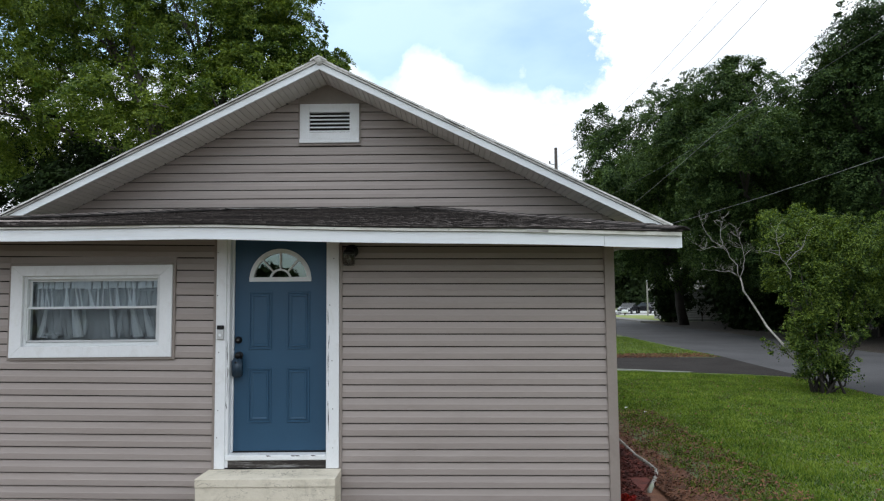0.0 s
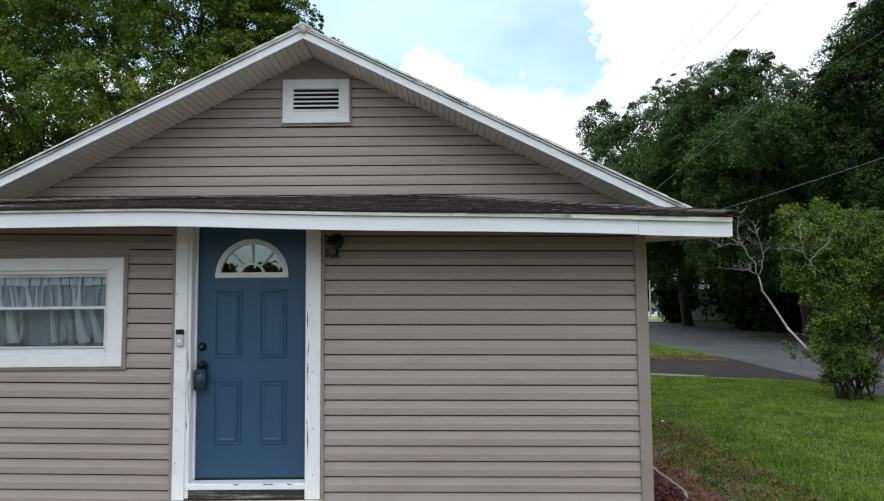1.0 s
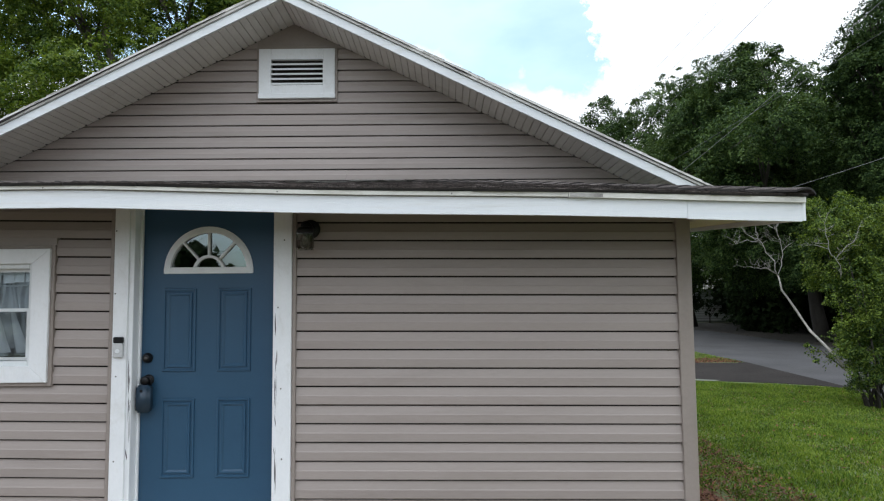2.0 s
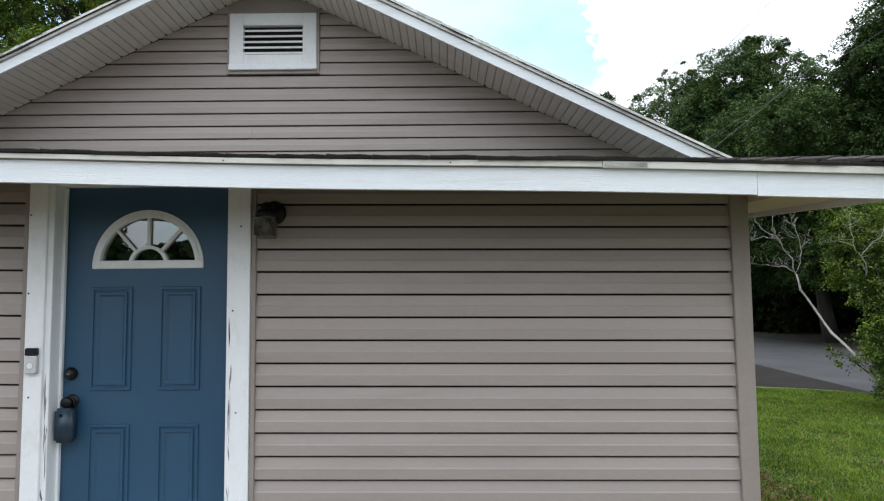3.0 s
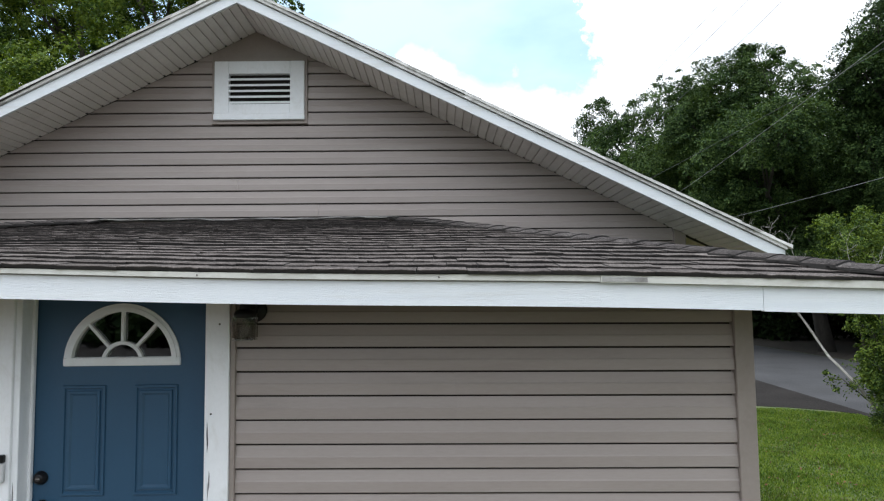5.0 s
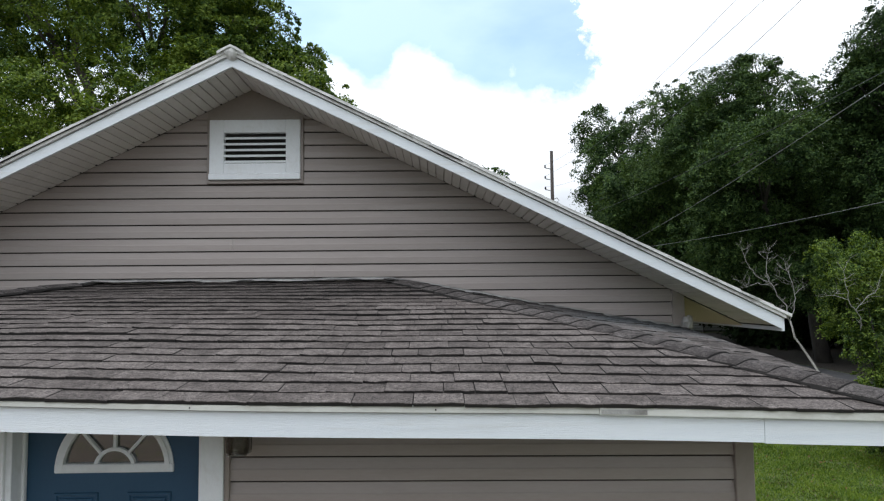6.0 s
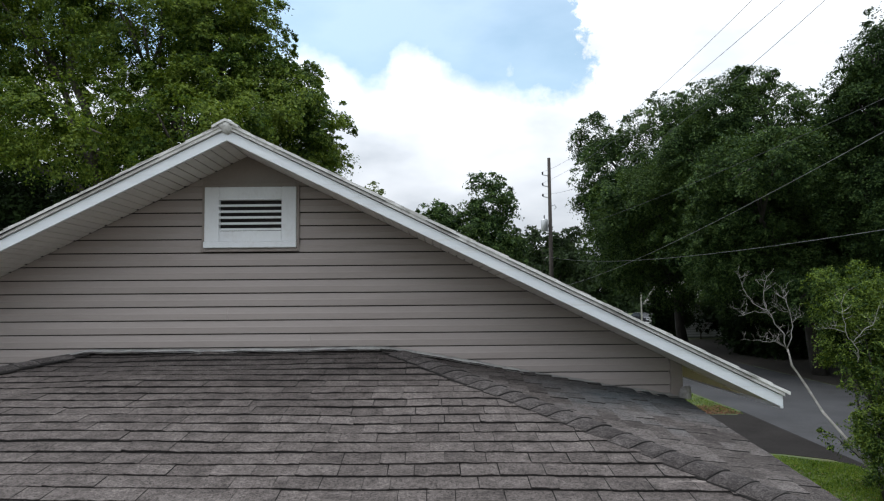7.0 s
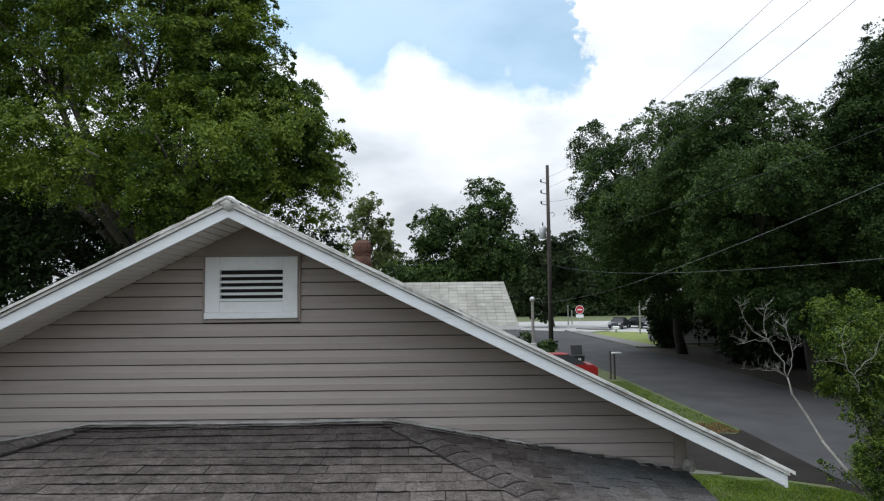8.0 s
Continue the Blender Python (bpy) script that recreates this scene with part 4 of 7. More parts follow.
part("rose", turned([(0.033, 0.0), (0.033, 0.008), (0.026, 0.016), (0.024, 0.03), (0.018, 0.034)], (-1.914, DY, 1.747), (0, -1, 0), 24), BLACK, lock, smooth=True)
part("keyway", turned([(0.011, 0.0), (0.010, 0.003)], (-1.914, DY - 0.034, 1.747), (0, -1, 0), 16), OLDWOOD, lock)
knob = thing("door_knob", "dark metal round knob on the blue door", "knob", (-1.904, DY, 1.609))
part("rose", turned([(0.034, 0), (0.034, 0.006), (0.02, 0.012)], (-1.904, DY, 1.609), (0, -1, 0), 24), BLACK, knob, smooth=True)
part("grip", turned([(0.012, 0.0), (0.012, 0.022), (0.025, 0.032), (0.029, 0.045), (0.026, 0.058), (0.014, 0.064)], (-1.904, DY - 0.01, 1.609), (0, -1, 0), 24), BLACK, knob, smooth=True)
kbox = thing("key_lockbox", "slate blue key lockbox hanging from the knob", "lockbox", (-1.896, DY - 0.04, 1.415))
bm = box(-1.95, -1.864, DY - 0.09, DY - 0.02, 1.415, 1.582)
bmesh.ops.bevel(bm, geom=bm.edges[:], offset=0.012, segments=3, affect="EDGES")
part("body", bm, BOXBLUE, kbox, smooth=True)
part("dial", turned([(0.009, 0), (0.008, 0.004)], (-1.912, DY - 0.09, 1.55), (0, -1, 0), 14), BLACK, kbox)
part("shackle", mesh_of("shackle", *tube_data([(-1.915, DY - 0.045, 1.58), (-1.915, DY - 0.045, 1.61), (-1.905, DY - 0.045, 1.63), (-1.893, DY - 0.045, 1.636), (-1.881, DY - 0.045, 1.63), (-1.871, DY - 0.045, 1.61), (-1.871, DY - 0.045, 1.58)], 0.006, 8), BLACK, True), BLACK, kbox)

bell = thing("doorbell", "silver and black video doorbell on white casing", "doorbell", (-2.05, WALL_Y - 0.03, 1.758))
bm = box(-2.068, -2.008, WALL_Y - 0.055, WALL_Y - 0.0305, 1.762, 1.849)
part("body", bm, SILVER, bell, bevel=0.005)
part("glossy_face", box(-2.068, -2.008, WALL_Y - 0.056, WALL_Y - 0.0305, 1.851, 1.888), BLACK, bell, "black glossy upper face", bevel=0.005)
part("button", turned([(0.015, 0.0), (0.014, 0.003)], (-2.038, WALL_Y - 0.055, 1.802), (0, -1, 0), 20), WHITE, bell)
part("button_ring", turned([(0.018, 0.0), (0.017, 0.0015)], (-2.038, WALL_Y - 0.055, 1.802), (0, -1, 0), 20), GALV, bell)

lamp = thing("wall_lamp", "black jelly jar wall lamp with clear glass", "lamp", (-0.86, WALL_Y, 2.5))
part("base_plate", turned([(0.06, 0.0), (0.06, 0.012), (0.045, 0.022)], (-0.855, WALL_Y - 0.01, 2.55), (0, -1, 0), 24), BLACK, lamp, smooth=True)
part("neck", mesh_of("neck", *tube_data([(-0.855, WALL_Y - 0.02, 2.55), (-0.86, WALL_Y - 0.08, 2.565), (-0.865, WALL_Y - 0.13, 2.56)], [0.024, 0.026, 0.03], 12), BLACK, True), BLACK, lamp)
part("cap", turned([(0.028, 0.03), (0.044, 0.024), (0.052, 0.008), (0.052, -0.01)], (-0.865, WALL_Y - 0.135, 2.525), (0, 0, 1), 24), BLACK, lamp, smooth=True)
bm = box(-0.913, -0.817, WALL_Y - 0.183, WALL_Y - 0.087, 2.412, 2.518)
bmesh.ops.delete(bm, geom=[f_ for f_ in bm.faces if f_.normal.z > 0.9], context="FACES")
bmesh.ops.bevel(bm, geom=[e_ for e_ in bm.edges if len(e_.link_faces) == 2], offset=0.012, segments=3, affect="EDGES")
part("glass_jar", bm, JAR, lamp, "dusty clear square glass", smooth=True)
part("jar_rim", box(-0.911, -0.819, WALL_Y - 0.181, WALL_Y - 0.089, 2.4125, 2.419), HAZE, lamp, bevel=0.003)
part("bulb", turned([(0.012, 0.0), (0.013, -0.02), (0.028, -0.045), (0.031, -0.06), (0.022, -0.078), (0.005, -0.085)], (-0.865, WALL_Y - 0.135, 2.51), (0, 0, 1), 20), HAZE, lamp, smooth=True)

# ---- front step ----
doorstep = thing("doorstep", "cream painted chipped concrete doorstep below the door", "step", (-1.54, 5.9, 0))


def worn_block(name, x0, x1, y0, y1, z0, z1, wear):
    """A cast block with worn, chipped edges."""
    bm = box(x0, x1, y0, y1, z0, z1)
    bmesh.ops.subdivide_edges(bm, edges=bm.edges[:], cuts=14, use_grid_fill=True)
    for vtx in bm.verts:
        p = vtx.co
        rims = (abs(p.z - z1) < 0.002) + (abs(p.y - y0) < 0.002) + (abs(p.x - x0) < 0.002 or abs(p.x - x1) < 0.002)
        k = 0.003 if rims < 2 else wear
        vtx.co = p + Vector((0, 0.6 * abs(noise.noise(p * 9)), -abs(noise.noise(p * 7 + Vector((3, 1, 2)))))) * k
    return part(name, bm, CONCRETE, doorstep)


worn_block("block", -2.125, -0.95, 5.692, WALL_Y - 0.032, 0.0, 0.545, 0.006)
worn_block("tread", -2.13, -0.945, 5.685, WALL_Y - 0.032, 0.547, 0.612, 0.016)
part("door_sweep", box(DOOR[0] + 0.004, DOOR[1] - 0.004, DY - 0.008, DY - 0.0005, DOOR[2] - 0.002, DOOR[2] + 0.012), BLACK, door, "black rubber sweep")


# ---- front room's hip roof ----
EAVE_Y = 5.435
RIGHT_EAVE, RIGHT_BACK, RIGHT_TOP = Vector((1.96, EAVE_Y, fascia_z(1.96) + 0.002)), Vector((2.08, GABLE_Y, 2.835)), Vector((-0.33, GABLE_Y, 3.255))
LEFT_EAVE, LEFT_BACK, LEFT_TOP = Vector((-5.1, EAVE_Y, fascia_z(-5.1) + 0.002)), Vector((-5.15, GABLE_Y, 2.86)), Vector((-2.75, GABLE_Y, 3.255))


def roof_z(x, y):
    e = fascia_z(x) + 0.002
    q = (y - EAVE_Y) / (GABLE_Y - EAVE_Y)
    return e + (3.255 - e) * q + 0.012 * noise.noise(Vector((1.4 * x, 2.2 * y, 0.0))) * min(1.0, 3 * q)


deck = bmesh.new()
grid = []
for j in range(9):
    q = j / 8
    xl, xr = LEFT_EAVE.lerp(LEFT_TOP, q).x, RIGHT_EAVE.lerp(RIGHT_TOP, q).x
    y = EAVE_Y + 0.02 + (GABLE_Y - EAVE_Y - 0.02) * q
    grid.append([deck.verts.new((xl + (xr - xl) * i / 20, y, roof_z(xl + (xr - xl) * i / 20, y) - 0.012)) for i in range(21)])
for a, b in zip(grid, grid[1:]):
    for i in range(20):
        deck.faces.new((a[i], a[i + 1], b[i + 1], b[i]))
for tri in ((RIGHT_EAVE, RIGHT_BACK, RIGHT_TOP), (LEFT_TOP, LEFT_BACK, LEFT_EAVE)):
    deck.faces.new([deck.verts.new(p - Vector((0, 0, 0.014))) for p in tri])
roof_porch = structure(part("roof_porch", deck, DECK), "brown grey asphalt shingle hip roof", "roof")

N = 22
tab_meshes = []
for k in range(6):   # six worn shapes of one tab: a wavy butt edge, slightly curled
    r = random.Random(k)
    butt = [(u_, r.uniform(-0.003, 0.003), 0.012 + r.uniform(-0.002, 0.0025)) for u_ in (0.0, 0.25, 0.5, 0.75, 1.0)]
    top_v = butt + [(1, 0.17, 0.001), (0, 0.17, 0.001)]
    mid_v = [(x, y + 0.001, z_ - 0.0035) for x, y, z_ in butt]
    low_v = [(x, y + 0.004, -0.003) for x, y, _ in butt] + [(1, 0.17, -0.006), (0, 0.17, -0.006)]
    faces = [tuple(range(7))] + [(7 + i, 8 + i, i + 1, i) for i in range(4)] + [(12 + i, 13 + i, 8 + i, 7 + i) for i in range(4)]
    faces += [(16, 17, 5, 4, 11), (18, 12, 7, 0, 6)]
    tab_meshes.append(mesh_of("shingle", top_v + mid_v + low_v, faces, SHINGLE))
    tab_meshes[-1].materials.append(BUTT)   # granules on the cut edge, black below it
    tab_meshes[-1].polygons.foreach_set("material_index", [0] * 5 + [1] * 6)


class Joined:
    """Gathers many alike pieces into one mesh."""

    def __init__(self):
        self.verts, self.faces, self.slots = [], [], []

    def add(self, me, m):
        base = len(self.verts)
        self.verts += [m @ vtx.co for vtx in me.vertices]
        self.faces += [tuple(base + i for i in p.vertices) for p in me.polygons]
        self.slots += [p.material_index for p in me.polygons]

    def link(self, name, material, parent, label=""):
        ob = part(name, mesh_of(name, self.verts, self.faces, material), material, parent, label)
        ob.data.materials.append(BUTT)
        ob.data.polygons.foreach_set("material_index", self.slots)
        return tagged(ob, kind="stuff")


rest, side = Joined(), Joined()
single = []


def lay_tab(a, b, up, joined, r, heap=None):
    """One tab from a to b along its course, running up the slope."""
    d = b - a
    xa = d.normalized()
    za = xa.cross(up).normalized()
    ya = za.cross(xa)
    m = Matrix((xa, ya, za)).transposed().to_4x4()
    m.translation = a + za * r.choice((0.0, 0.0005, 0.001, 0.002, 0.0035))
    m = m @ Matrix.Rotation(r.uniform(-0.008, 0.008), 4, "Z") @ Matrix.Diagonal((d.length, 1, 1, 1))
    me = r.choice(tab_meshes)
    if joined:
        (heap or rest).add(me, m)
    else:
        single.append((me, m))


r = random.Random(11)
for k in range(N):
    q = k / N
    y = EAVE_Y + (GABLE_Y - EAVE_Y) * q
    xl, xr = LEFT_EAVE.lerp(LEFT_TOP, q).x, RIGHT_EAVE.lerp(RIGHT_TOP, q).x
    x = xl - 0.33 + (0.083 * k + r.uniform(-0.03, 0.03)) % 0.2
    wob = r.uniform(0, 6)
    while x < xr - 0.02:
        w = r.choice((0.19, 0.2, 0.205, 0.21, 0.215, 0.225, 0.24, 0.13))
        x0, x1 = max(x, xl), min(x + w, xr)
        if x1 - x0 > 0.02:
            ys = y + 0.004 * math.sin(1.7 * x + wob) + r.uniform(-0.0025, 0.0025)
            gap = r.choice((0.0006, 0.001, 0.0014, 0.002, 0.0028))
            a, b = Vector((x0 + gap, ys, roof_z(x0, ys))), Vector((x1 - gap, ys, roof_z(x1, ys)))
            up = Vector((0, 1, (3.255 - fascia_z(x)) / (GABLE_Y - EAVE_Y)))
            lay_tab(a, b, up, not (k < 15 and -1.42 < x < 1.5), r)
        x += w
for eave, back, top, flip in ((RIGHT_EAVE, RIGHT_BACK, RIGHT_TOP, 1), (LEFT_EAVE, LEFT_BACK, LEFT_TOP, -1)):
    for k in range(18):
        q = k / 18
        p0, p1 = eave.lerp(top, q), back.lerp(top, q)
        if flip < 0:
            p0, p1 = p1, p0
        L = (p1 - p0).length
        along = (p1 - p0).normalized()
        s = -r.uniform(0, 0.2)
        mid = (p0 + p1) / 2
        up = top - (eave + back) / 2
        while s < L - 0.02:
            w = r.choice((0.16, 0.166, 0.166, 0.172))
            a, b = max(s, 0), min(s + w, L)
            if b - a > 0.03:
                lift = Vector((0, 0, r.uniform(0.0, 0.003)))
                lay_tab(p0 + along * (a + 0.0012) + lift, p0 + along * (b - 0.0012) + lift, up, True, r, side)
            s += w

# caps over the two hips
W2, CL, THICK = 0.118, 0.25, 0.011
arc = [(-1.0, -0.022), (-0.75, -0.012), (-0.45, -0.003), (-0.15, 0.002), (0.15, 0.002), (0.45, -0.003), (0.75, -0.012), (1.0, -0.022)]
NA = len(arc)
cap = [(s_ * W2, yy - 0.012 * (1 - s_ * s_) * (yy == 0), dz + lift - sunk) for sunk in (0.0, THICK) for yy, lift in ((0.0, 0.037), (CL, 0.025)) for s_, dz in arc]
capf = [(i, i + 1, NA + i + 1, NA + i) for i in range(NA - 1)]
capf += [(2 * NA + i, 2 * NA + i + 1, i + 1, i) for i in range(NA - 1)]
capf += [(0, NA, 3 * NA, 2 * NA), (NA - 1, 3 * NA - 1, 4 * NA - 1, 2 * NA - 1)]
cap_me = mesh_of("hip_cap", cap, capf, SHINGLE_CAP)
cap_me.materials.append(BUTT)
cap_me.polygons.foreach_set("material_index", [0] * (NA - 1) + [1] * (NA + 1))
cap_me.polygons.foreach_set("use_smooth", [True] * (NA - 1) + [False] * (NA + 1))
caps = []
for eave, top, outward in ((RIGHT_EAVE, RIGHT_TOP, 1), (LEFT_EAVE, LEFT_TOP, -1)):
    d = top - eave
    ya = d.normalized()
    xa = ya.cross(Vector((0, 0, 1))).normalized()
    za = xa.cross(ya)
    m0 = Matrix((xa, ya, za)).transposed().to_4x4()
    n = int((d.length - 0.2) / 0.145)
    for k in range(n):
        m = m0.copy()
        m.translation = eave + ya * (0.02 + 0.145 * k) + za * (0.007 + r.uniform(0, 0.003)) + xa * (r.uniform(-0.003, 0.003) + outward * 0.012 * (1 - k / n))
        caps.append(m @ Matrix.Rotation(r.uniform(-0.012, 0.012), 4, "Z"))
rest.link("shingle_field", SHINGLE_J, roof_porch)
side.link("side_shingles", SHINGLE_SIDE, roof_porch, "blue grey weathered shingles")

# fascia boards of the hip roof, sagging to one end
trim_porch = structure(thing("fascia", "white painted wood grain fascia under the hip roof", "fascia", (0, EAVE_Y + 0.05, 2.6)))


def fascia_run(name, xs, y0, y1, drop, rise, material, label=""):
    bm = bmesh.new()
    rings = []
    for x in xs:
        t, b = fascia_z(x) + rise, fascia_z(x) - drop - 0.002 * (x + 2)
        rings.append([bm.verts.new(p) for p in ((x, y0, b), (x, y1, b), (x, y1, t), (x, y0, t))])
    for a, b in zip(rings, rings[1:]):
        for k in range(4):
            bm.faces.new((a[k], a[(k + 1) % 4], b[(k + 1) % 4], b[k]))
    bm.faces.new(rings[0][::-1]), bm.faces.new(rings[-1])
    return part(name, bm, material, trim_porch, label)


def steps_x(a, b, n):
    return [a + (b - a) * k / n for k in range(n + 1)]


fascia_run("fascia_board", steps_x(-5.02, 1.313, 26), EAVE_Y + 0.03, EAVE_Y + 0.055, 0.12, -0.018, FASCIA)
fascia_run("fascia_board", steps_x(1.316, 1.935, 6), EAVE_Y + 0.032, EAVE_Y + 0.057, 0.124, -0.016, FASCIA)
fascia_run("drip_edge", steps_x(-5.04, 0.664, 22), EAVE_Y + 0.012, EAVE_Y + 0.05, 0.019, 0.0, DRIP)
fascia_run("drip_edge", steps_x(0.666, 1.948, 7), EAVE_Y + 0.009, EAVE_Y + 0.05, 0.023, 0.0, DRIP)
fascia_run("tin_patch", steps_x(0.672, 0.85, 3), EAVE_Y + 0.0065, EAVE_Y + 0.0085, 0.019, -0.007, FLASH, "dull bent tin patch on the drip edge")
# A raised grey strip draws the darker line below the drip edge.
fascia_run("open_joint", steps_x(-5.02, 1.935, 26), EAVE_Y + 0.0275, EAVE_Y + 0.0295, 0.0245, -0.02, SEAMLINE, "thin grey strip under the drip edge")
part("side_fascia", prism([(EAVE_Y + 0.03, fascia_z(1.935) - 0.128), (EAVE_Y + 0.03, fascia_z(1.935) - 0.018), (8.33, 2.815), (8.33, 2.70)], 1.935, 1.955, "x"), FASCIA, trim_porch)
part("side_fascia", prism([(EAVE_Y + 0.03, fascia_z(-5.02) - 0.12), (EAVE_Y + 0.03, fascia_z(-5.02) - 0.018), (8.33, 2.815), (8.33, 2.70)], -5.045, -5.02, "x"), FASCIA, trim_porch)
for x_ in (-3.15, -2.2, -0.92, 0.03, 0.85, 1.55):
    part("nail_head", turned([(0.0035, 0), (0.003, 0.002)], (x_, EAVE_Y + 0.012, fascia_z(x_) - 0.012), (0, -1, 0), 8), OLDWOOD, trim_porch)
soffit_porch = structure(thing("soffit", "cream boarded soffit under the hip roof eaves", "soffit", (0, 5.7, 2.5)))
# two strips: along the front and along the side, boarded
# The front boards stay hidden; their dark brown dims the wall below.
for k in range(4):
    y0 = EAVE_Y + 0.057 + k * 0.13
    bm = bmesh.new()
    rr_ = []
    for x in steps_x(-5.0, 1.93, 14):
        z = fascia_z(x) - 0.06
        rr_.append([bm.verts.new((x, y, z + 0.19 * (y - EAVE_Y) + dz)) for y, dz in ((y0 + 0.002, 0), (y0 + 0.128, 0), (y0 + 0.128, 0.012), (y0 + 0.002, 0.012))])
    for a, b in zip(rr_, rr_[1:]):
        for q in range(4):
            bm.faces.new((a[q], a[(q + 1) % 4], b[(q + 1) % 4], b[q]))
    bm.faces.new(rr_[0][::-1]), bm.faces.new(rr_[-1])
    part("soffit_board", bm, EAVE_BROWN, soffit_porch)
for k in range(4):
    x0 = 1.545 + k * 0.097
    part("soffit_board", prism([(EAVE_Y + 0.06, 2.547), (EAVE_Y + 0.06, 2.557), (8.33, 2.73), (8.33, 2.72)], x0 + 0.002, x0 + 0.095, "x"), CREAM, soffit_porch)
part("soffit_return", prism([(EAVE_Y + 0.06, 2.548), (6.1, 2.582), (6.1, 2.74), (EAVE_Y + 0.06, 2.625)], 1.533, 1.5445, "x"), CREAM, soffit_porch)

# flashing where the hip roof meets the gable
flash_pts = [Vector((x, GABLE_Y - 0.02, z_)) for x, z_ in ((-5.1, 2.88), (-3.5, 3.145), (-3.14, 3.205), (-2.85, 3.26), (-2.77, 3.275), (-2.2, 3.268), (-1.67, 3.262), (-1.0, 3.268), (-0.33, 3.272), (-0.1, 3.235), (0.65, 3.095), (1.3, 2.975), (1.58, 2.925), (2.1, 2.845))]
fl = structure(thing("flashing", "dull tarred metal flashing along the gable wall", "flashing", (-1.5, GABLE_Y, 3.2)))
fine_pts = []
for a, b in zip(flash_pts, flash_pts[1:]):
    n = max(2, int((b - a).length / 0.06))
    fine_pts += [a.lerp(b, i / n) for i in range(n)]
fine_pts.append(flash_pts[-1])
fine_pts = [p + Vector((0, noise.noise(p * 5) * 0.006, noise.noise(p * 6 + Vector((9, 0, 0))) * 0.008)) for p in fine_pts]
tube("sealant_bead", fine_pts, [0.011 + 0.006 * noise.noise(p * 4) for p in fine_pts], FLASH, fl, 8)
for k in range(0, len(fine_pts) - 9, 11):   # broken runs of black roof cement along the strip
    run = [p + Vector((0, -0.06 - 0.02 * noise.noise(p * 3 + Vector((4, 0, 0))), -0.002 + 0.006 * noise.noise(p * 7))) for p in fine_pts[k:k + 9 + k % 3]]
    tube("cement_smear", run, [0.002 + 0.008 * abs(noise.noise(p * 9)) for p in run], BUTT, fl, 6, "black roof cement")
bm = bmesh.new()
ra = [[bm.verts.new(p + Vector((0, dy, dz))) for dy, dz in ((0.004, 0.018), (-0.004, 0.0), (-0.10, -0.006))] for p in fine_pts]
for a, b in zip(ra, ra[1:]):
    for k in range(2):
        bm.faces.new((a[k], b[k], b[k + 1], a[k + 1]))
bmesh.ops.solidify(bm, geom=bm.faces[:], thickness=0.002)
part("metal_strip", bm, FLASH, fl)

lump = turned([(0.05, -0.03), (0.048, 0.02), (0.035, 0.055), (0.01, 0.07)], (2.1, GABLE_Y - 0.06, 2.87), (0, 0, 1), 12)
for vtx in lump.verts:
    vtx.co += Vector((1, 1, 1)) * 0.03 * noise.noise(vtx.co * 19)
part("cement_lump", lump, FLASH, fl, "grey lump of old cement at the corner")

# ---- main gable roof ----
BACK_Y = 17.7
roof_bm = bmesh.new()
for s in (1, -1):
    xe = APEX_X + s * 4.16
    prism([(APEX_X, APEX_Z + 0.135), (xe, rake_z(xe) + 0.135), (xe, rake_z(xe) + 0.02), (APEX_X, APEX_Z + 0.02)], RAKE_Y + 0.03, BACK_Y, "y", roof_bm)
roof_main = structure(part("roof_main", roof_bm, DECK), "gable roof with pale weathered shingles and white rakes", "roof")
trim_main = structure(thing("rake_trim", "white painted rake boards with weathered roof edge", "trim", (APEX_X, RAKE_Y, 4.8)))
for s in (1, -1):
    xe = APEX_X + s * 4.13
    part("rake_board", prism([(APEX_X, APEX_Z + 0.008), (xe, rake_z(xe) + 0.004), (xe, rake_z(xe) + 0.089), (APEX_X, APEX_Z + 0.089)], RAKE_Y, RAKE_Y + 0.024), FASCIA, trim_main)
    xe = APEX_X + s * 4.15
    part("drip_edge", prism([(APEX_X, APEX_Z + 0.096), (xe, rake_z(xe) + 0.096), (xe, rake_z(xe) + 0.122), (APEX_X, APEX_Z + 0.122)], RAKE_Y - 0.02, RAKE_Y + 0.028), WEATHERED, trim_main)
    part("eave_board", box(APEX_X + s * 4.13, APEX_X + s * 4.155, RAKE_Y + 0.024, BACK_Y, rake_z(APEX_X + 4.13) - 0.01, rake_z(APEX_X + 4.13) + 0.096), FASCIA, trim_main)
# shingle edges and courses
old = Joined()
old_tab = [mesh_of("old_shingle", [(0.004, 0, 0.009), (0.996, 0, 0.009), (1, 0.2, 0.002), (0, 0.2, 0.004), (0.004, 0, 0), (0.996, 0, 0), (1, 0.2, -0.004), (0, 0.2, -0.004)], [(0, 1, 2, 3), (4, 5, 1, 0), (5, 6, 2, 1), (7, 4, 0, 3)], SHINGLE_OLD)]
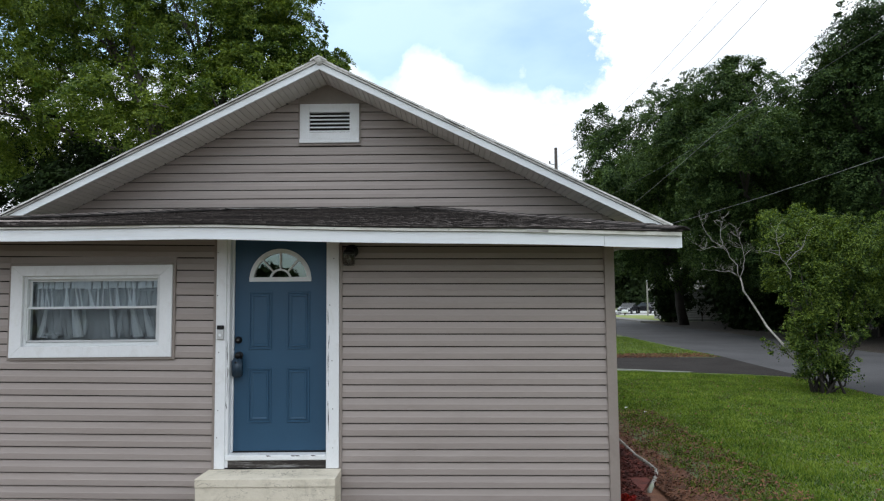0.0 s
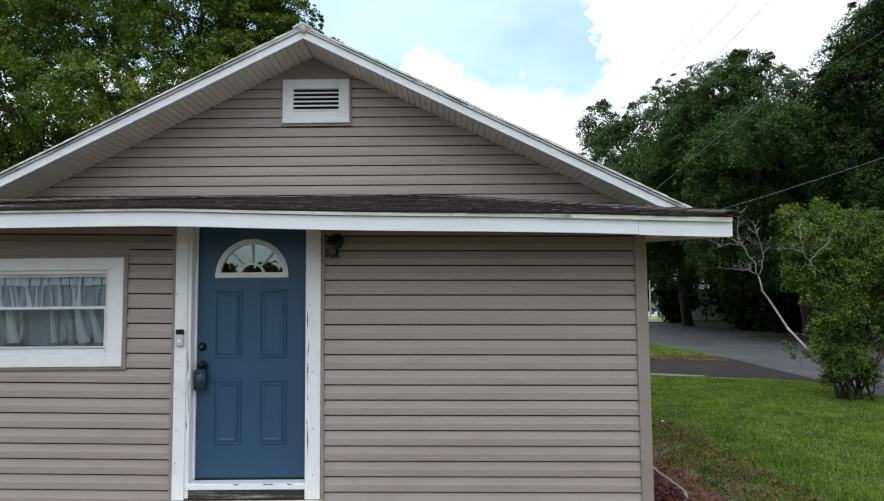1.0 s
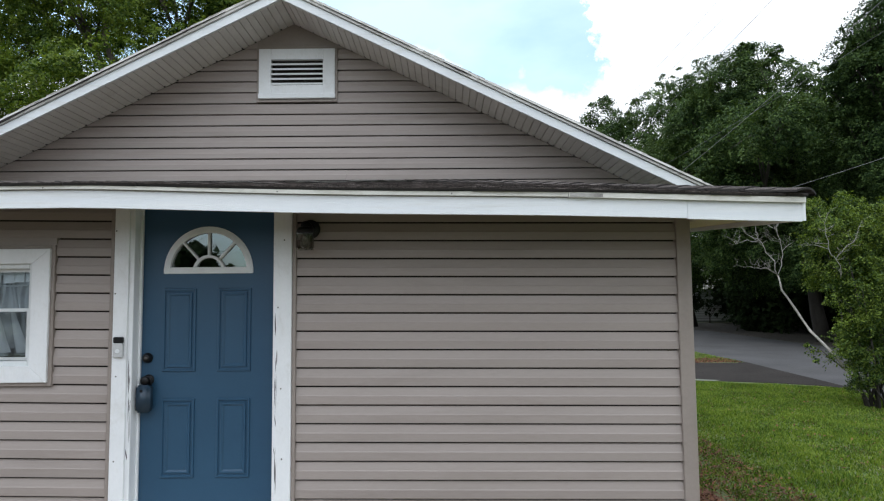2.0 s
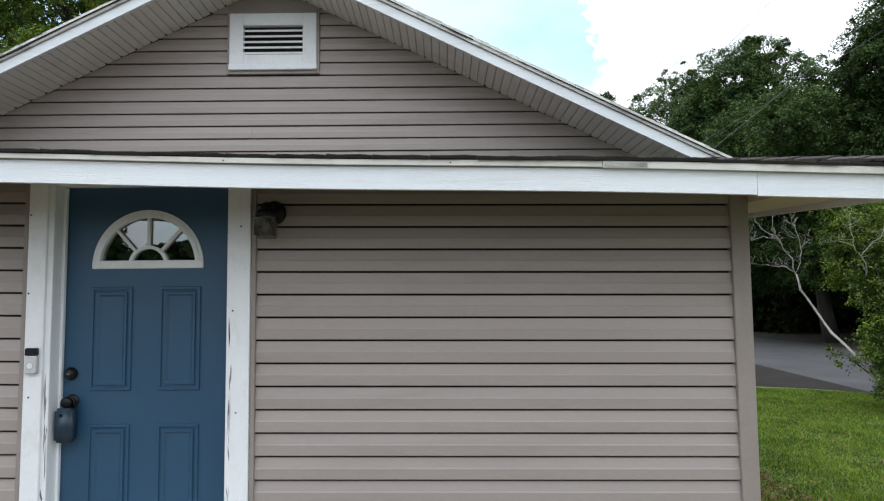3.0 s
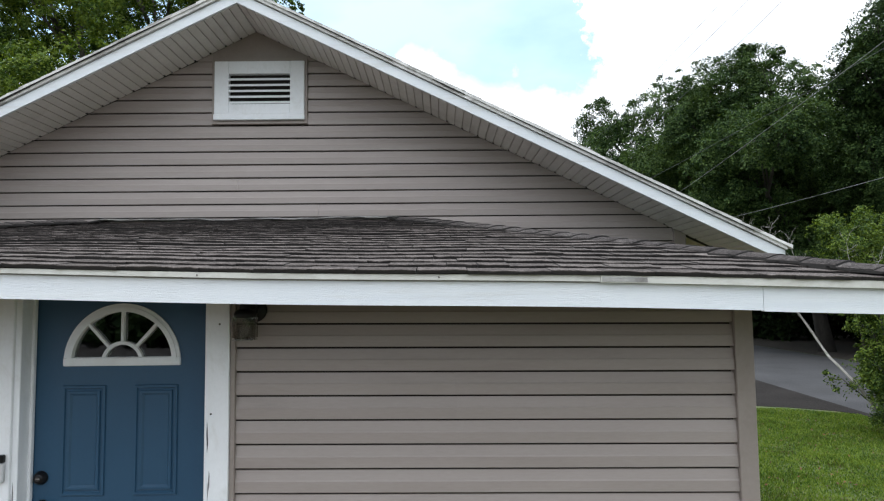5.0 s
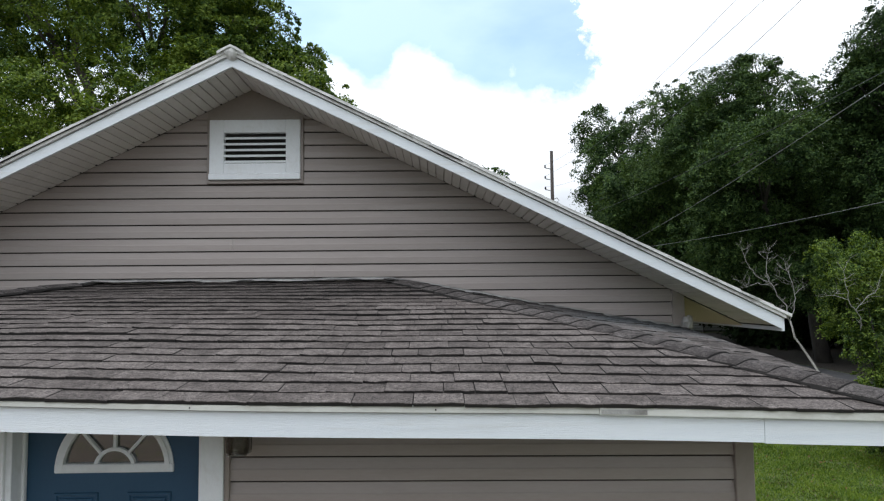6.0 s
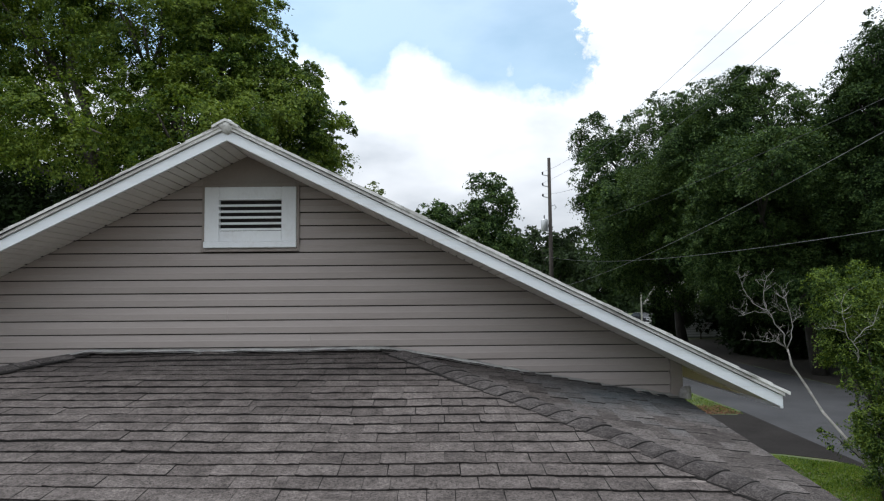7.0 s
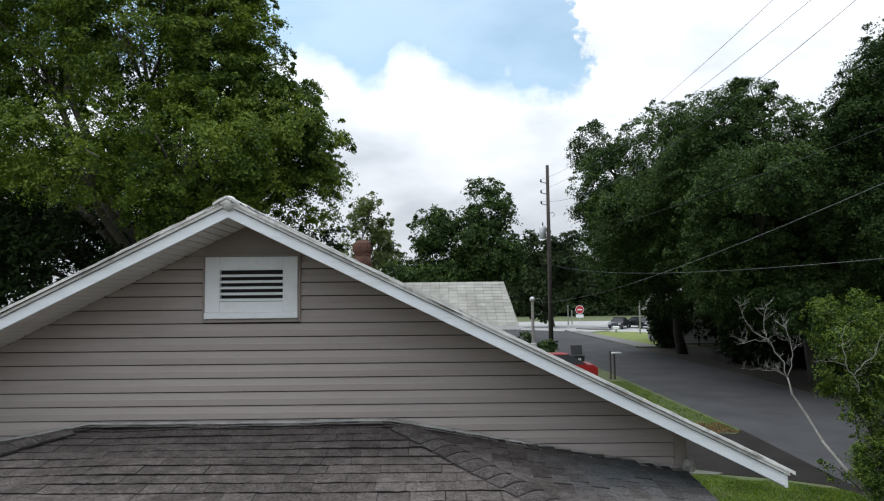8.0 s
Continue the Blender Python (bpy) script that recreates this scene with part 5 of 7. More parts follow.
for s in (1, -1):
    ln = math.hypot(4.17, 4.17 * PITCH)
    down = Vector((s * 4.17, 0, -4.17 * PITCH)) / ln
    xa0 = Vector((0, s, 0))
    za = xa0.cross(-down).normalized()
    top = Vector((APEX_X, 0, APEX_Z + 0.135))
    n = int(ln / 0.135)
    for k in range(n):
        dist = ln - k * 0.135
        y = RAKE_Y - 0.028 + r.uniform(-0.004, 0.004)
        while y < (BACK_Y if k % 2 == 0 or s > 0 else 12.0):
            w = r.choice((0.16, 0.2, 0.24, 0.3))
            y1 = min(y + w, BACK_Y)
            base = top + down * dist
            a = Vector((base.x, y if s > 0 else y1, base.z)) + za * r.uniform(0, 0.006)
            m = Matrix((xa0, -down, za)).transposed().to_4x4()
            m.translation = a
            old.add(old_tab[0], m @ Matrix.Rotation(r.uniform(-0.015, 0.015), 4, "Z") @ Matrix.Diagonal((y1 - y, 1, 1, 1)))
            y += w
old.link("old_shingles", SHINGLE_OLD, roof_main, "pale weathered old shingles")
# layered shingle ends seen along the rake
for s in (1, -1):
    for k in range(32):
        x0 = APEX_X + s * (0.02 + k * 0.1295)
        x1 = x0 + s * 0.15
        yy = RAKE_Y - 0.03 + r.uniform(-0.004, 0.004)
        part("shingle_end", prism([(x0, rake_z(x0) + 0.123), (x1, rake_z(x1) + 0.121), (x1, rake_z(x1) + 0.1475), (x0, rake_z(x0) + 0.139)], yy, yy + 0.26), WEATHERED, trim_main)
ridge = thing("ridge_cap", "pale weathered shingle caps along the ridge", "roof cap", (APEX_X, RAKE_Y, APEX_Z + 0.16), kind="structure")
for k in range(46):
    y = RAKE_Y - 0.05 + k * 0.215
    bm = bmesh.new()
    h = 0.16 + r.uniform(-0.003, 0.004)
    pts_ = [(-0.1, -0.05), (-0.045, -0.018), (0.0, 0.004), (0.045, -0.018), (0.1, -0.05)]
    ra = [[bm.verts.new((APEX_X + px_, yy, APEX_Z + h + pz_ + dz)) for px_, pz_ in pts_] for yy, dz in ((y, 0.004), (y + 0.26, -0.012))]
    lo = [[bm.verts.new((APEX_X + px_, yy, APEX_Z + h + pz_ + dz - 0.02)) for px_, pz_ in pts_] for yy, dz in ((y, 0.004), (y + 0.26, -0.012))]
    for i in range(4):
        bm.faces.new((ra[0][i], ra[0][i + 1], ra[1][i + 1], ra[1][i]))
        bm.faces.new((lo[0][i], lo[0][i + 1], ra[0][i + 1], ra[0][i]))
    part("cap_shingle", bm, WEATHERED, ridge)

for s, x0, x1, w in ((-1, 0.5, 1.4, 0.008), (-1, 1.35, 2.3, 0.016), (-1, 2.2, 2.75, 0.026), (-1, 2.75, 4.1, 0.017), (1, 0.4, 1.2, 0.007), (1, 1.5, 1.75, 0.014), (1, 2.1, 3.9, 0.007)):   # felt showing between drip edge and shingle ends
    xa_, xb_ = APEX_X + s * x0, APEX_X + s * x1
    xm_ = (xa_ + xb_) / 2
    part("felt_edge", prism([(xa_, rake_z(xa_) + 0.121), (xm_, rake_z(xm_) + 0.122 - w * 0.7), (xb_, rake_z(xb_) + 0.121 - w * 0.2), (xb_, rake_z(xb_) + 0.1235), (xa_, rake_z(xa_) + 0.1235)], RAKE_Y - 0.034, RAKE_Y - 0.021), BUTT, trim_main, "black torn roofing felt")
knob_bm = turned([(0.03, -0.06), (0.06, 0.0), (0.062, 0.05), (0.045, 0.085), (0.012, 0.098)], (APEX_X, RAKE_Y + 0.05, APEX_Z + 0.112), (0, -1, 0), 14)
for vtx in knob_bm.verts:
    vtx.co += Vector((1, 1, 1)) * 0.014 * noise.noise(vtx.co * 17)
part("ridge_end", knob_bm, WEATHERED, ridge, "lump of old cement closing the ridge", smooth=True)

# rake soffit: ribbed strips between rake board and wall
soffit = structure(thing("soffit", "grey white ribbed vinyl soffit under the rakes", "soffit", (APEX_X, 8.1, 4.6)))
strip = 0.072
SP = [(0.0, 0.012), (0.003, 0.012), (0.005, 0.0), (0.067, 0.0), (0.069, 0.012), (0.072, 0.012)]
y0, y1 = RAKE_Y + 0.026, GABLE_Y - 0.012
sv = [(x, yy, z_) for yy in (y0, y1) for x, z_ in SP] + [(x, yy, 0.022) for yy in (y0, y1) for x in (0.0, 0.072)]
sf = [(i, i + 1, i + 7, i + 6) for i in range(5)] + [(0, 12, 13, 5, 4, 3, 2, 1), (6, 7, 8, 9, 10, 11, 15, 14), (12, 14, 15, 13)]
strip_me = mesh_of("soffit_strip", sv, sf, SOFFIT)
notch_me = mesh_of("soffit_strip", sv + [(-0.004, y1 - 0.03, -0.001), (0.012, y1 - 0.03, -0.001), (0.012, y1, -0.001), (-0.004, y1, -0.001)], sf + [(16, 17, 18, 19)], SOFFIT)
notch_me.materials.append(DECK)   # every other strip ends at the wall in a flat face, painted dark as a notch
notch_me.polygons.foreach_set("material_index", [0] * len(sf) + [1])
for s in (1, -1):
    ang = math.atan(PITCH)
    n = int(4.13 / math.cos(ang) / strip)
    for k in range(n):
        d = k * strip + (0 if s > 0 else strip)
        x = APEX_X + s * d * math.cos(ang)
        m = Matrix.Translation((x, 0, rake_z(x) + 0.004)) @ Matrix.Rotation(ang * s, 4, "Y")
        ob = adopt(new("soffit_strip", notch_me if k % 2 else strip_me), soffit)
        ob.matrix_basis = m
    xe = APEX_X + s * 4.13
    xw = 2.1 if s > 0 else -5.1
    part("side_soffit", prism([(xw, rake_z(xw) + 0.005), (xe, rake_z(xe) + 0.005), (xe, rake_z(xe) + 0.015), (xw, rake_z(xw) + 0.015)], GABLE_Y + 0.1, BACK_Y), CREAM, soffit, "cream painted eave underside")

# turbine vent on the ridge
turb = thing("turbine_vent", "rusty brown turbine vent on the roof ridge", "roof vent", (-1.36, 16.2, 5.03))
part("base", turned([(0.2, -0.12), (0.17, 0.0), (0.165, 0.12)], (-1.36, 16.2, 5.03), (0, 0, 1), 24), RUST, turb, smooth=True)
part("collar", turned([(0.175, 0.0), (0.18, 0.03)], (-1.36, 16.2, 5.13), (0, 0, 1), 24), RUST, turb)
for k in range(20):
    a = 2 * math.pi * k / 20
    bm = bmesh.new()
    prof = [(0.165, 0.0), (0.205, 0.07), (0.21, 0.14), (0.18, 0.22), (0.1, 0.27)]
    c0, c1 = [], []
    for rr_, h in prof:
        c0.append(bm.verts.new((-1.36 + rr_ * math.cos(a), 16.2 + rr_ * math.sin(a), 5.16 + h)))
        c1.append(bm.verts.new((-1.36 + rr_ * 0.93 * math.cos(a + 0.33), 16.2 + rr_ * 0.93 * math.sin(a + 0.33), 5.16 + h)))
    for i in range(4):
        bm.faces.new((c0[i], c1[i], c1[i + 1], c0[i + 1]))
    part("vane", bm, RUST, turb)
part("top", turned([(0.11, 0.0), (0.09, 0.025), (0.02, 0.035)], (-1.36, 16.2, 5.42), (0, 0, 1), 20), RUST, turb)

# ---- trees and shrubs ----
gen = np.random.default_rng(7)


def leaves_mesh(name, centres, normals, size, material, ratio=0.6):
    """Kite-shaped leaves (or plain pointed ones, with no ratio) at centres, each facing its normal, as one mesh."""
    n = len(centres)
    t = gen.normal(size=(n, 3))
    nn = normals / (np.linalg.norm(normals, axis=1, keepdims=True) + 1e-9)
    t -= nn * (t * nn).sum(1, keepdims=True)
    t /= np.linalg.norm(t, axis=1, keepdims=True) + 1e-9
    b = np.cross(nn, t)
    ln = size * gen.uniform(0.65, 1.25, (n, 1))
    k = 4 if ratio else 3
    p = np.empty((n, k, 3))
    if ratio:
        p[:, 0] = centres - t * ln * 0.5
        p[:, 1] = centres + b * ln * ratio * 0.5 + nn * ln * 0.06
        p[:, 2] = centres + t * ln * 0.5 - nn * ln * 0.1
        p[:, 3] = centres - b * ln * ratio * 0.5 + nn * ln * 0.06
    else:
        wide = gen.uniform(0.25, 0.45, (n, 1)) * ln
        p[:, 0] = centres - t * ln * 0.4 - b * wide
        p[:, 1] = centres - t * ln * gen.uniform(-0.1, 0.5, (n, 1)) + b * wide
        p[:, 2] = centres + t * ln * 0.6
    me = bpy.data.meshes.new(name)
    me.vertices.add(k * n)
    me.vertices.foreach_set("co", p.reshape(-1).astype(np.float32))
    me.loops.add(k * n)
    me.loops.foreach_set("vertex_index", np.arange(k * n, dtype=np.int32))
    me.polygons.add(n)
    me.polygons.foreach_set("loop_start", np.arange(0, k * n, k, dtype=np.int32))
    me.materials.append(material)
    me.update(calc_edges=True)
    return me


def clumps(lobes, count, per, spread, inner=0.45, flat=0.65, loose=0.25, tips=0.14, droop=0.22):
    """Leaf places and facings: domed sprays gathered into boughs over uneven lobes (x, y, z, half width, half height)."""
    L = np.array(lobes, float)
    rad = np.stack([L[:, 3], (L[:, 3] + L[:, 4]) / 2, L[:, 4]], 1)
    share = rad[:, 0] * rad[:, 2]
    share = share / share.sum()

    def facing(n):
        d = gen.normal(size=(n, 3))
        return d / np.linalg.norm(d, axis=1, keepdims=True)

    # boughs: smaller heaps over the lobes, with gaps between
    m = max(count // 13, 8)
    bl, bd = gen.choice(len(L), size=m, p=share), facing(m)
    bc = L[bl, :3] + bd * (inner + (0.95 - inner) * gen.uniform(size=(m, 1)) ** 0.5) * rad[bl]
    br = rad[bl] * gen.uniform(0.16, 0.42, (m, 1))
    pk, d = gen.integers(0, m, count), facing(count)
    c, lb = bc[pk] + d * gen.uniform(0.4, 1.1, (count, 1)) * br[pk], bl[pk]
    # some sprays lie evenly between the boughs, some stand out as single twig ends
    free = gen.uniform(size=count)
    reach = np.where(free < loose, inner + (1.0 - inner) * gen.uniform(size=count) ** 0.6, gen.uniform(0.97, 1.12, count))[:, None]
    other = gen.choice(len(L), size=count, p=share)
    away = (free < loose) | (free > 1 - tips)
    c = np.where(away[:, None], L[other, :3] + d * reach * rad[other], c)
    lb = np.where(away, other, lb)
    size_ = np.where(free > 1 - tips, 0.45, 1.0) * gen.uniform(0.5, 1.1, count) * spread
    ok = c[:, 2] > 0.05
    c, lb, size_ = c[ok], lb[ok], size_[ok]
    out = (c - L[lb, :3]) / rad[lb]
    n0 = 0.6 * out + np.array([0, 0, 0.75]) + gen.normal(size=c.shape) * 0.35
    n0 /= np.linalg.norm(n0, axis=1, keepdims=True)
    e1 = np.cross(n0, np.array([0.31, 0.9, 0.2]))
    e1 /= np.linalg.norm(e1, axis=1, keepdims=True)
    e2 = np.cross(n0, e1)
    th = gen.uniform(0, 6.283, (len(c), per))
    rho = gen.uniform(0.02, 1.0, (len(c), per)) ** 0.55 * (1 + 0.3 * np.sin(th * 3 + gen.uniform(0, 6, (len(c), 1))))
    ring = e1[:, None] * np.cos(th)[..., None] + e2[:, None] * np.sin(th)[..., None]
    rise = gen.normal(size=(len(c), per)) * 0.2 - droop * rho ** 2
    pos = c[:, None] + size_[:, None, None] * (ring * rho[..., None] + n0[:, None] * (rise * flat / 0.65)[..., None])
    nor = n0[:, None] * 0.75 + ring * 0.45 * rho[..., None] + gen.normal(size=pos.shape) * 0.45
    keep = (pos[..., 2] > 0.03).reshape(-1)
    return pos.reshape(-1, 3)[keep], nor.reshape(-1, 3)[keep]


def limbs(base, lobes, radius, fork, every=1):
    verts, faces = [], []
    rg = random.Random(len(lobes) + int(base[0] * 7))
    base, fork = Vector(base), Vector(fork)
    pts_ = [base - Vector((0, 0, 0.1)), base.lerp(fork, 0.35) + Vector((rg.uniform(-0.1, 0.1), 0, 0)) * radius * 4, base.lerp(fork, 0.7), fork]
    tube_data(pts_, [radius * 1.25, radius, radius * 0.9, radius * 0.75], 9, verts, faces)
    for lb in lobes[::every]:
        c = Vector(lb[:3])
        mid = fork.lerp(c, 0.5) + Vector((rg.uniform(-1, 1), rg.uniform(-1, 1), rg.uniform(-0.3, 0.6))) * 0.12 * (c - fork).length
        tube_data([fork - Vector((0, 0, 0.2)), fork.lerp(mid, 0.55), mid, mid.lerp(c, 0.6), c], [radius * 0.55, radius * 0.4, radius * 0.3, radius * 0.18, radius * 0.06], 6, verts, faces)
        for _ in range(4):
            e = c + Vector((rg.uniform(-1, 1) * lb[3], rg.uniform(-1, 1) * lb[3], rg.uniform(-0.6, 0.9) * lb[4])) * 0.8
            tube_data([mid.lerp(c, rg.uniform(0, 0.8)), c.lerp(e, 0.5) + Vector((0, 0, 0.1)), e], [radius * 0.16, radius * 0.1, radius * 0.03], 5, verts, faces)
    return verts, faces


def tree(name, label, base, fork, lobes, radius, count, per, spread, size, leaf_mat, category="tree", bark=None, inner=0.45, thin=()):
    top = thing(name, label, category, base)
    v_, f_ = limbs(base, lobes, radius, fork)
    part("trunk", mesh_of("trunk", v_, f_, bark or BARK, True), bark or BARK, top)
    pos, nor = clumps(lobes, count, per, spread, inner)
    part("crown", leaves_mesh("crown", pos, nor, size, leaf_mat, 0), leaf_mat, top)
    if thin:   # lacy outer boughs that let the sky through
        v_, f_ = limbs(fork, thin, radius * 0.35, fork)
        part("outer_boughs", mesh_of("outer_boughs", v_, f_, bark or BARK, True), bark or BARK, top)
        pos, nor = clumps(thin, int(90 * sum(q_[3] * q_[4] for q_ in thin)), 60, spread * 0.7, 0.3, 0.65, 0.1, 0.3)
        part("outer_leaves", leaves_mesh("outer_leaves", pos, nor, size, leaf_mat, 0), leaf_mat, top)
    return top


tree("broadleaf_tree", "tall spreading green broadleaf tree behind the house", (-9.0, 24.5, 0), (-9.0, 24.3, 5.0),
     [(-12.8, 24, 12.9, 2.9, 2.42), (-8.9, 23, 12.5, 2.61, 2.67), (-6.6, 23, 10.9, 1.3, 1.6), (-5.0, 23, 8.9, 1.9, 2.09), (-6.9, 21.5, 8.5, 2.55, 1.93), (-9.8, 21, 8.4, 2.62, 1.41), (-16.6, 24, 9.4, 2.8, 2.6), 
      (-4.0, 24, 7.9, 1.45, 1.27), (-7.2, 23, 6.9, 1.9, 1.2), (-11.3, 24, 16.7, 3.69, 2.86), (-7.6, 24, 16.0, 2.6, 2.29), (-7.0, 23.5, 14.0, 1.9, 1.8), (-3.9, 23.5, 8.6, 1.1, 0.9), (-16.9, 25, 16.5, 3.82, 3.95)],
     0.38, 5000, 105, 0.46, 0.098, LEAF_BROAD,
     thin=[(-5.7, 23.2, 11.5, 1.5, 1.7), (-4.7, 23.4, 10.4, 1.3, 1.4), (-6.3, 23.4, 12.6, 1.2, 1.2), (-3.2, 24, 9.2, 0.95, 0.9), (-13.4, 23, 10.6, 2.0, 1.3)])
# Near-black crown carries the shade below the broadleaf tree in its leaf colour.
tree("broadleaf_tree", "dense tree with shade dark leaves filling the yard behind the house", (-13.0, 30, 0), (-12.0, 30, 4.0),
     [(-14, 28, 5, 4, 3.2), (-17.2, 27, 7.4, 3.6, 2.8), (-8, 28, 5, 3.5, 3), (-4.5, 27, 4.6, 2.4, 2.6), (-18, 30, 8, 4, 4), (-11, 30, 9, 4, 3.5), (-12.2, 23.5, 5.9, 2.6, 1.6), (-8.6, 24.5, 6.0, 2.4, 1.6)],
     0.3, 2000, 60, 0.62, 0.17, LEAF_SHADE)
tree("willowy_tree", "pale feathery green tree behind the roof", (-3.7, 40, 0), (-3.7, 40, 5.2),
     [(-3.5, 40, 8.7, 1.11, 1.43), (-3.9, 40, 7.1, 1.58, 1.27), (-2.6, 40, 7.4, 0.8, 1.3)], 0.15, 260, 40, 0.4, 0.16, LEAF_PALE, inner=0.2)
tree("broadleaf_tree", "dark rounded tree beyond the neighbouring roof", (4, 71, 0), (4.2, 70.5, 6.0),
     [(5.7, 70, 13.0, 2.6, 3.18), (0.4, 70, 10.7, 2.58, 2.76), (4.4, 70, 9.2, 4.6, 3.15), (-2.8, 70, 7.3, 4.0, 1.43), (7.8, 70, 7.5, 1.72, 2.86), (2.0, 70, 6.4, 6.3, 1.71)], 0.3, 1700, 42, 0.75, 0.27, LEAF_DARK)
tree("broadleaf_tree", "green tree behind the utility pole", (17, 96, 0), (16.5, 95, 4.0),
     [(15.8, 95, 9.8, 3.55, 3.54), (13.8, 95, 5.5, 3.15, 3.52), (19.3, 95, 8.9, 3.16, 4.4), (16.0, 95, 4.6, 3.2, 3.12)], 0.3, 420, 40, 1.1, 0.5, LEAF_FAR)
tree("street_tree", "huge dark oak across the street with deep shade below", (17.6, 33, 0), (17.0, 33, 4.5),
     [(13.7, 34, 12.4, 2.32, 1.79), (15.6, 34, 13.7, 1.1, 1.11), (15.8, 33, 11.1, 2.65, 2.25), (17.4, 33, 9.0, 2.77, 2.62), (14.0, 32, 8.1, 2.8, 2.52), (15.2, 34, 6.2, 4.05, 2.4), (12.6, 34, 10.4, 2.0, 1.9), (19, 35, 7, 3.5, 3), (16.5, 31, 4.0, 2.6, 1.5), (19.5, 31, 3.6, 2.8, 1.8), (17.0, 37, 4.0, 3.0, 1.6), (11.6, 36, 9.4, 2.2, 1.5), (13.2, 30.5, 9.3, 2.0, 1.5), (12.7, 26.8, 8.6, 1.7, 1.2), (14.5, 38.5, 9.8, 2.6, 1.8)],
     0.3, 6000, 85, 0.46, 0.106, LEAF_DARK, bark=OAKBARK)
tree("street_tree", "dark oak beside the kerb further along the street", (18.2, 51, 0), (17.0, 49, 4.5),
     [(11.6, 48.8, 14.6, 1.68, 1.81), (12.3, 46, 11.2, 2.81, 2.8), (16.0, 46, 13.8, 3.77, 3.02), (16.9, 43.5, 9.7, 4.92, 3.49), (13.9, 47.4, 7.8, 3.3, 3.05), (16.8, 48.8, 5.2, 4.75, 2.34), (13.6, 51.5, 6.2, 2.09, 2.08), (14.9, 52, 9.5, 3.6, 3.0), (11.1, 41.5, 9.0, 2.0, 1.6), (11.2, 45.8, 10.2, 2.0, 1.5), (18, 56, 9, 5, 4), (14.5, 42, 8.5, 3.2, 2.2)],
     0.33, 4200, 70, 0.66, 0.15, LEAF_DARK, bark=OAKBARK)
tree("street_tree", "tall dark tree with a narrow crown across the street", (19.2, 27.5, 0), (18.7, 27.3, 4.5),
     [(16.75, 27, 12.7, 1.07, 1.19), (17.9, 27, 13.3, 1.51, 1.52), (16.4, 27, 10.9, 1.39, 1.28), (17.5, 27, 10.2, 1.92, 2.13), (16.7, 28, 7.5, 1.76, 2.18), (18.6, 27, 11.0, 2.36, 3.2), (18.3, 27, 6.3, 2.33, 2.5), (21, 28, 8, 3, 4), (15.8, 28, 10.2, 1.1, 1.0), (16.7, 28, 11.7, 1.0, 0.9)],
     0.35, 3000, 80, 0.46, 0.1, LEAF_DEEP, bark=OAKBARK)
tree("thicket_shrub", "thin shrub before the white house", (22.4, 58.4, 0), (22.4, 58.4, 0.6), [(21.5, 58.4, 1.9, 0.7, 0.7), (22.9, 58.2, 1.2, 0.8, 0.8), (23.6, 58.4, 2.4, 0.8, 0.8)], 0.05, 60, 40, 0.4, 0.2, LEAF_SHADE, "shrub")
# The last three stand out of view, added to keep skylight off the road.
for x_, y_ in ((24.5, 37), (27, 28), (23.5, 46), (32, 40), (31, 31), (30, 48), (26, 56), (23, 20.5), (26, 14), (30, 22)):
    tree("street_tree", "near black oak added to darken the grove across the street", (x_, y_, 0), (x_, y_, 4.5),
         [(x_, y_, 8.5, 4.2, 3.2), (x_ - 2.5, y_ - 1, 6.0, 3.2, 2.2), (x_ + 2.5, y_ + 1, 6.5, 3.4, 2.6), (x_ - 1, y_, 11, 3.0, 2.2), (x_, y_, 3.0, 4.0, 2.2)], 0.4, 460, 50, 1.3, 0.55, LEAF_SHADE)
# Near-black leaf colour paints the dark between the trunks.
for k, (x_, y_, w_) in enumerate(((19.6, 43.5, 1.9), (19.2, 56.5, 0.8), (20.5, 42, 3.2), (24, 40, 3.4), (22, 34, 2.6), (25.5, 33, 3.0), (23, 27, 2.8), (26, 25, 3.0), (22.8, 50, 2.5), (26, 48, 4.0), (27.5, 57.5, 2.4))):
    tree("thicket_shrub", "shrub with shade dark leaves under the oaks", (x_, y_, 0), (x_, y_, 0.8),
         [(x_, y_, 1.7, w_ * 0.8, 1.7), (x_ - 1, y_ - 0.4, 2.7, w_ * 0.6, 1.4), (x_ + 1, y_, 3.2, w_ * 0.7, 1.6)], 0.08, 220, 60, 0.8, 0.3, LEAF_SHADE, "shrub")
for k, x_ in enumerate((6, 17, 27, 37, 47, 57, 69, 82)):
    tree("distant_tree", "hazy green tree beyond the crossing", (x_, 150 + 3 * (k % 3), 0), (x_, 150, 3), [(x_, 148, 2.2, 8, 2.6), (x_ + 5, 147, 2.0, 6, 2.2), (x_, 150, 6.5 + (k % 3), 8, 6), (x_ + 4, 152, 10 - (k % 2) * 2, 5.5, 4.5)], 0.4, 420, 44, 2.2, 1.0, LEAF_FAR)
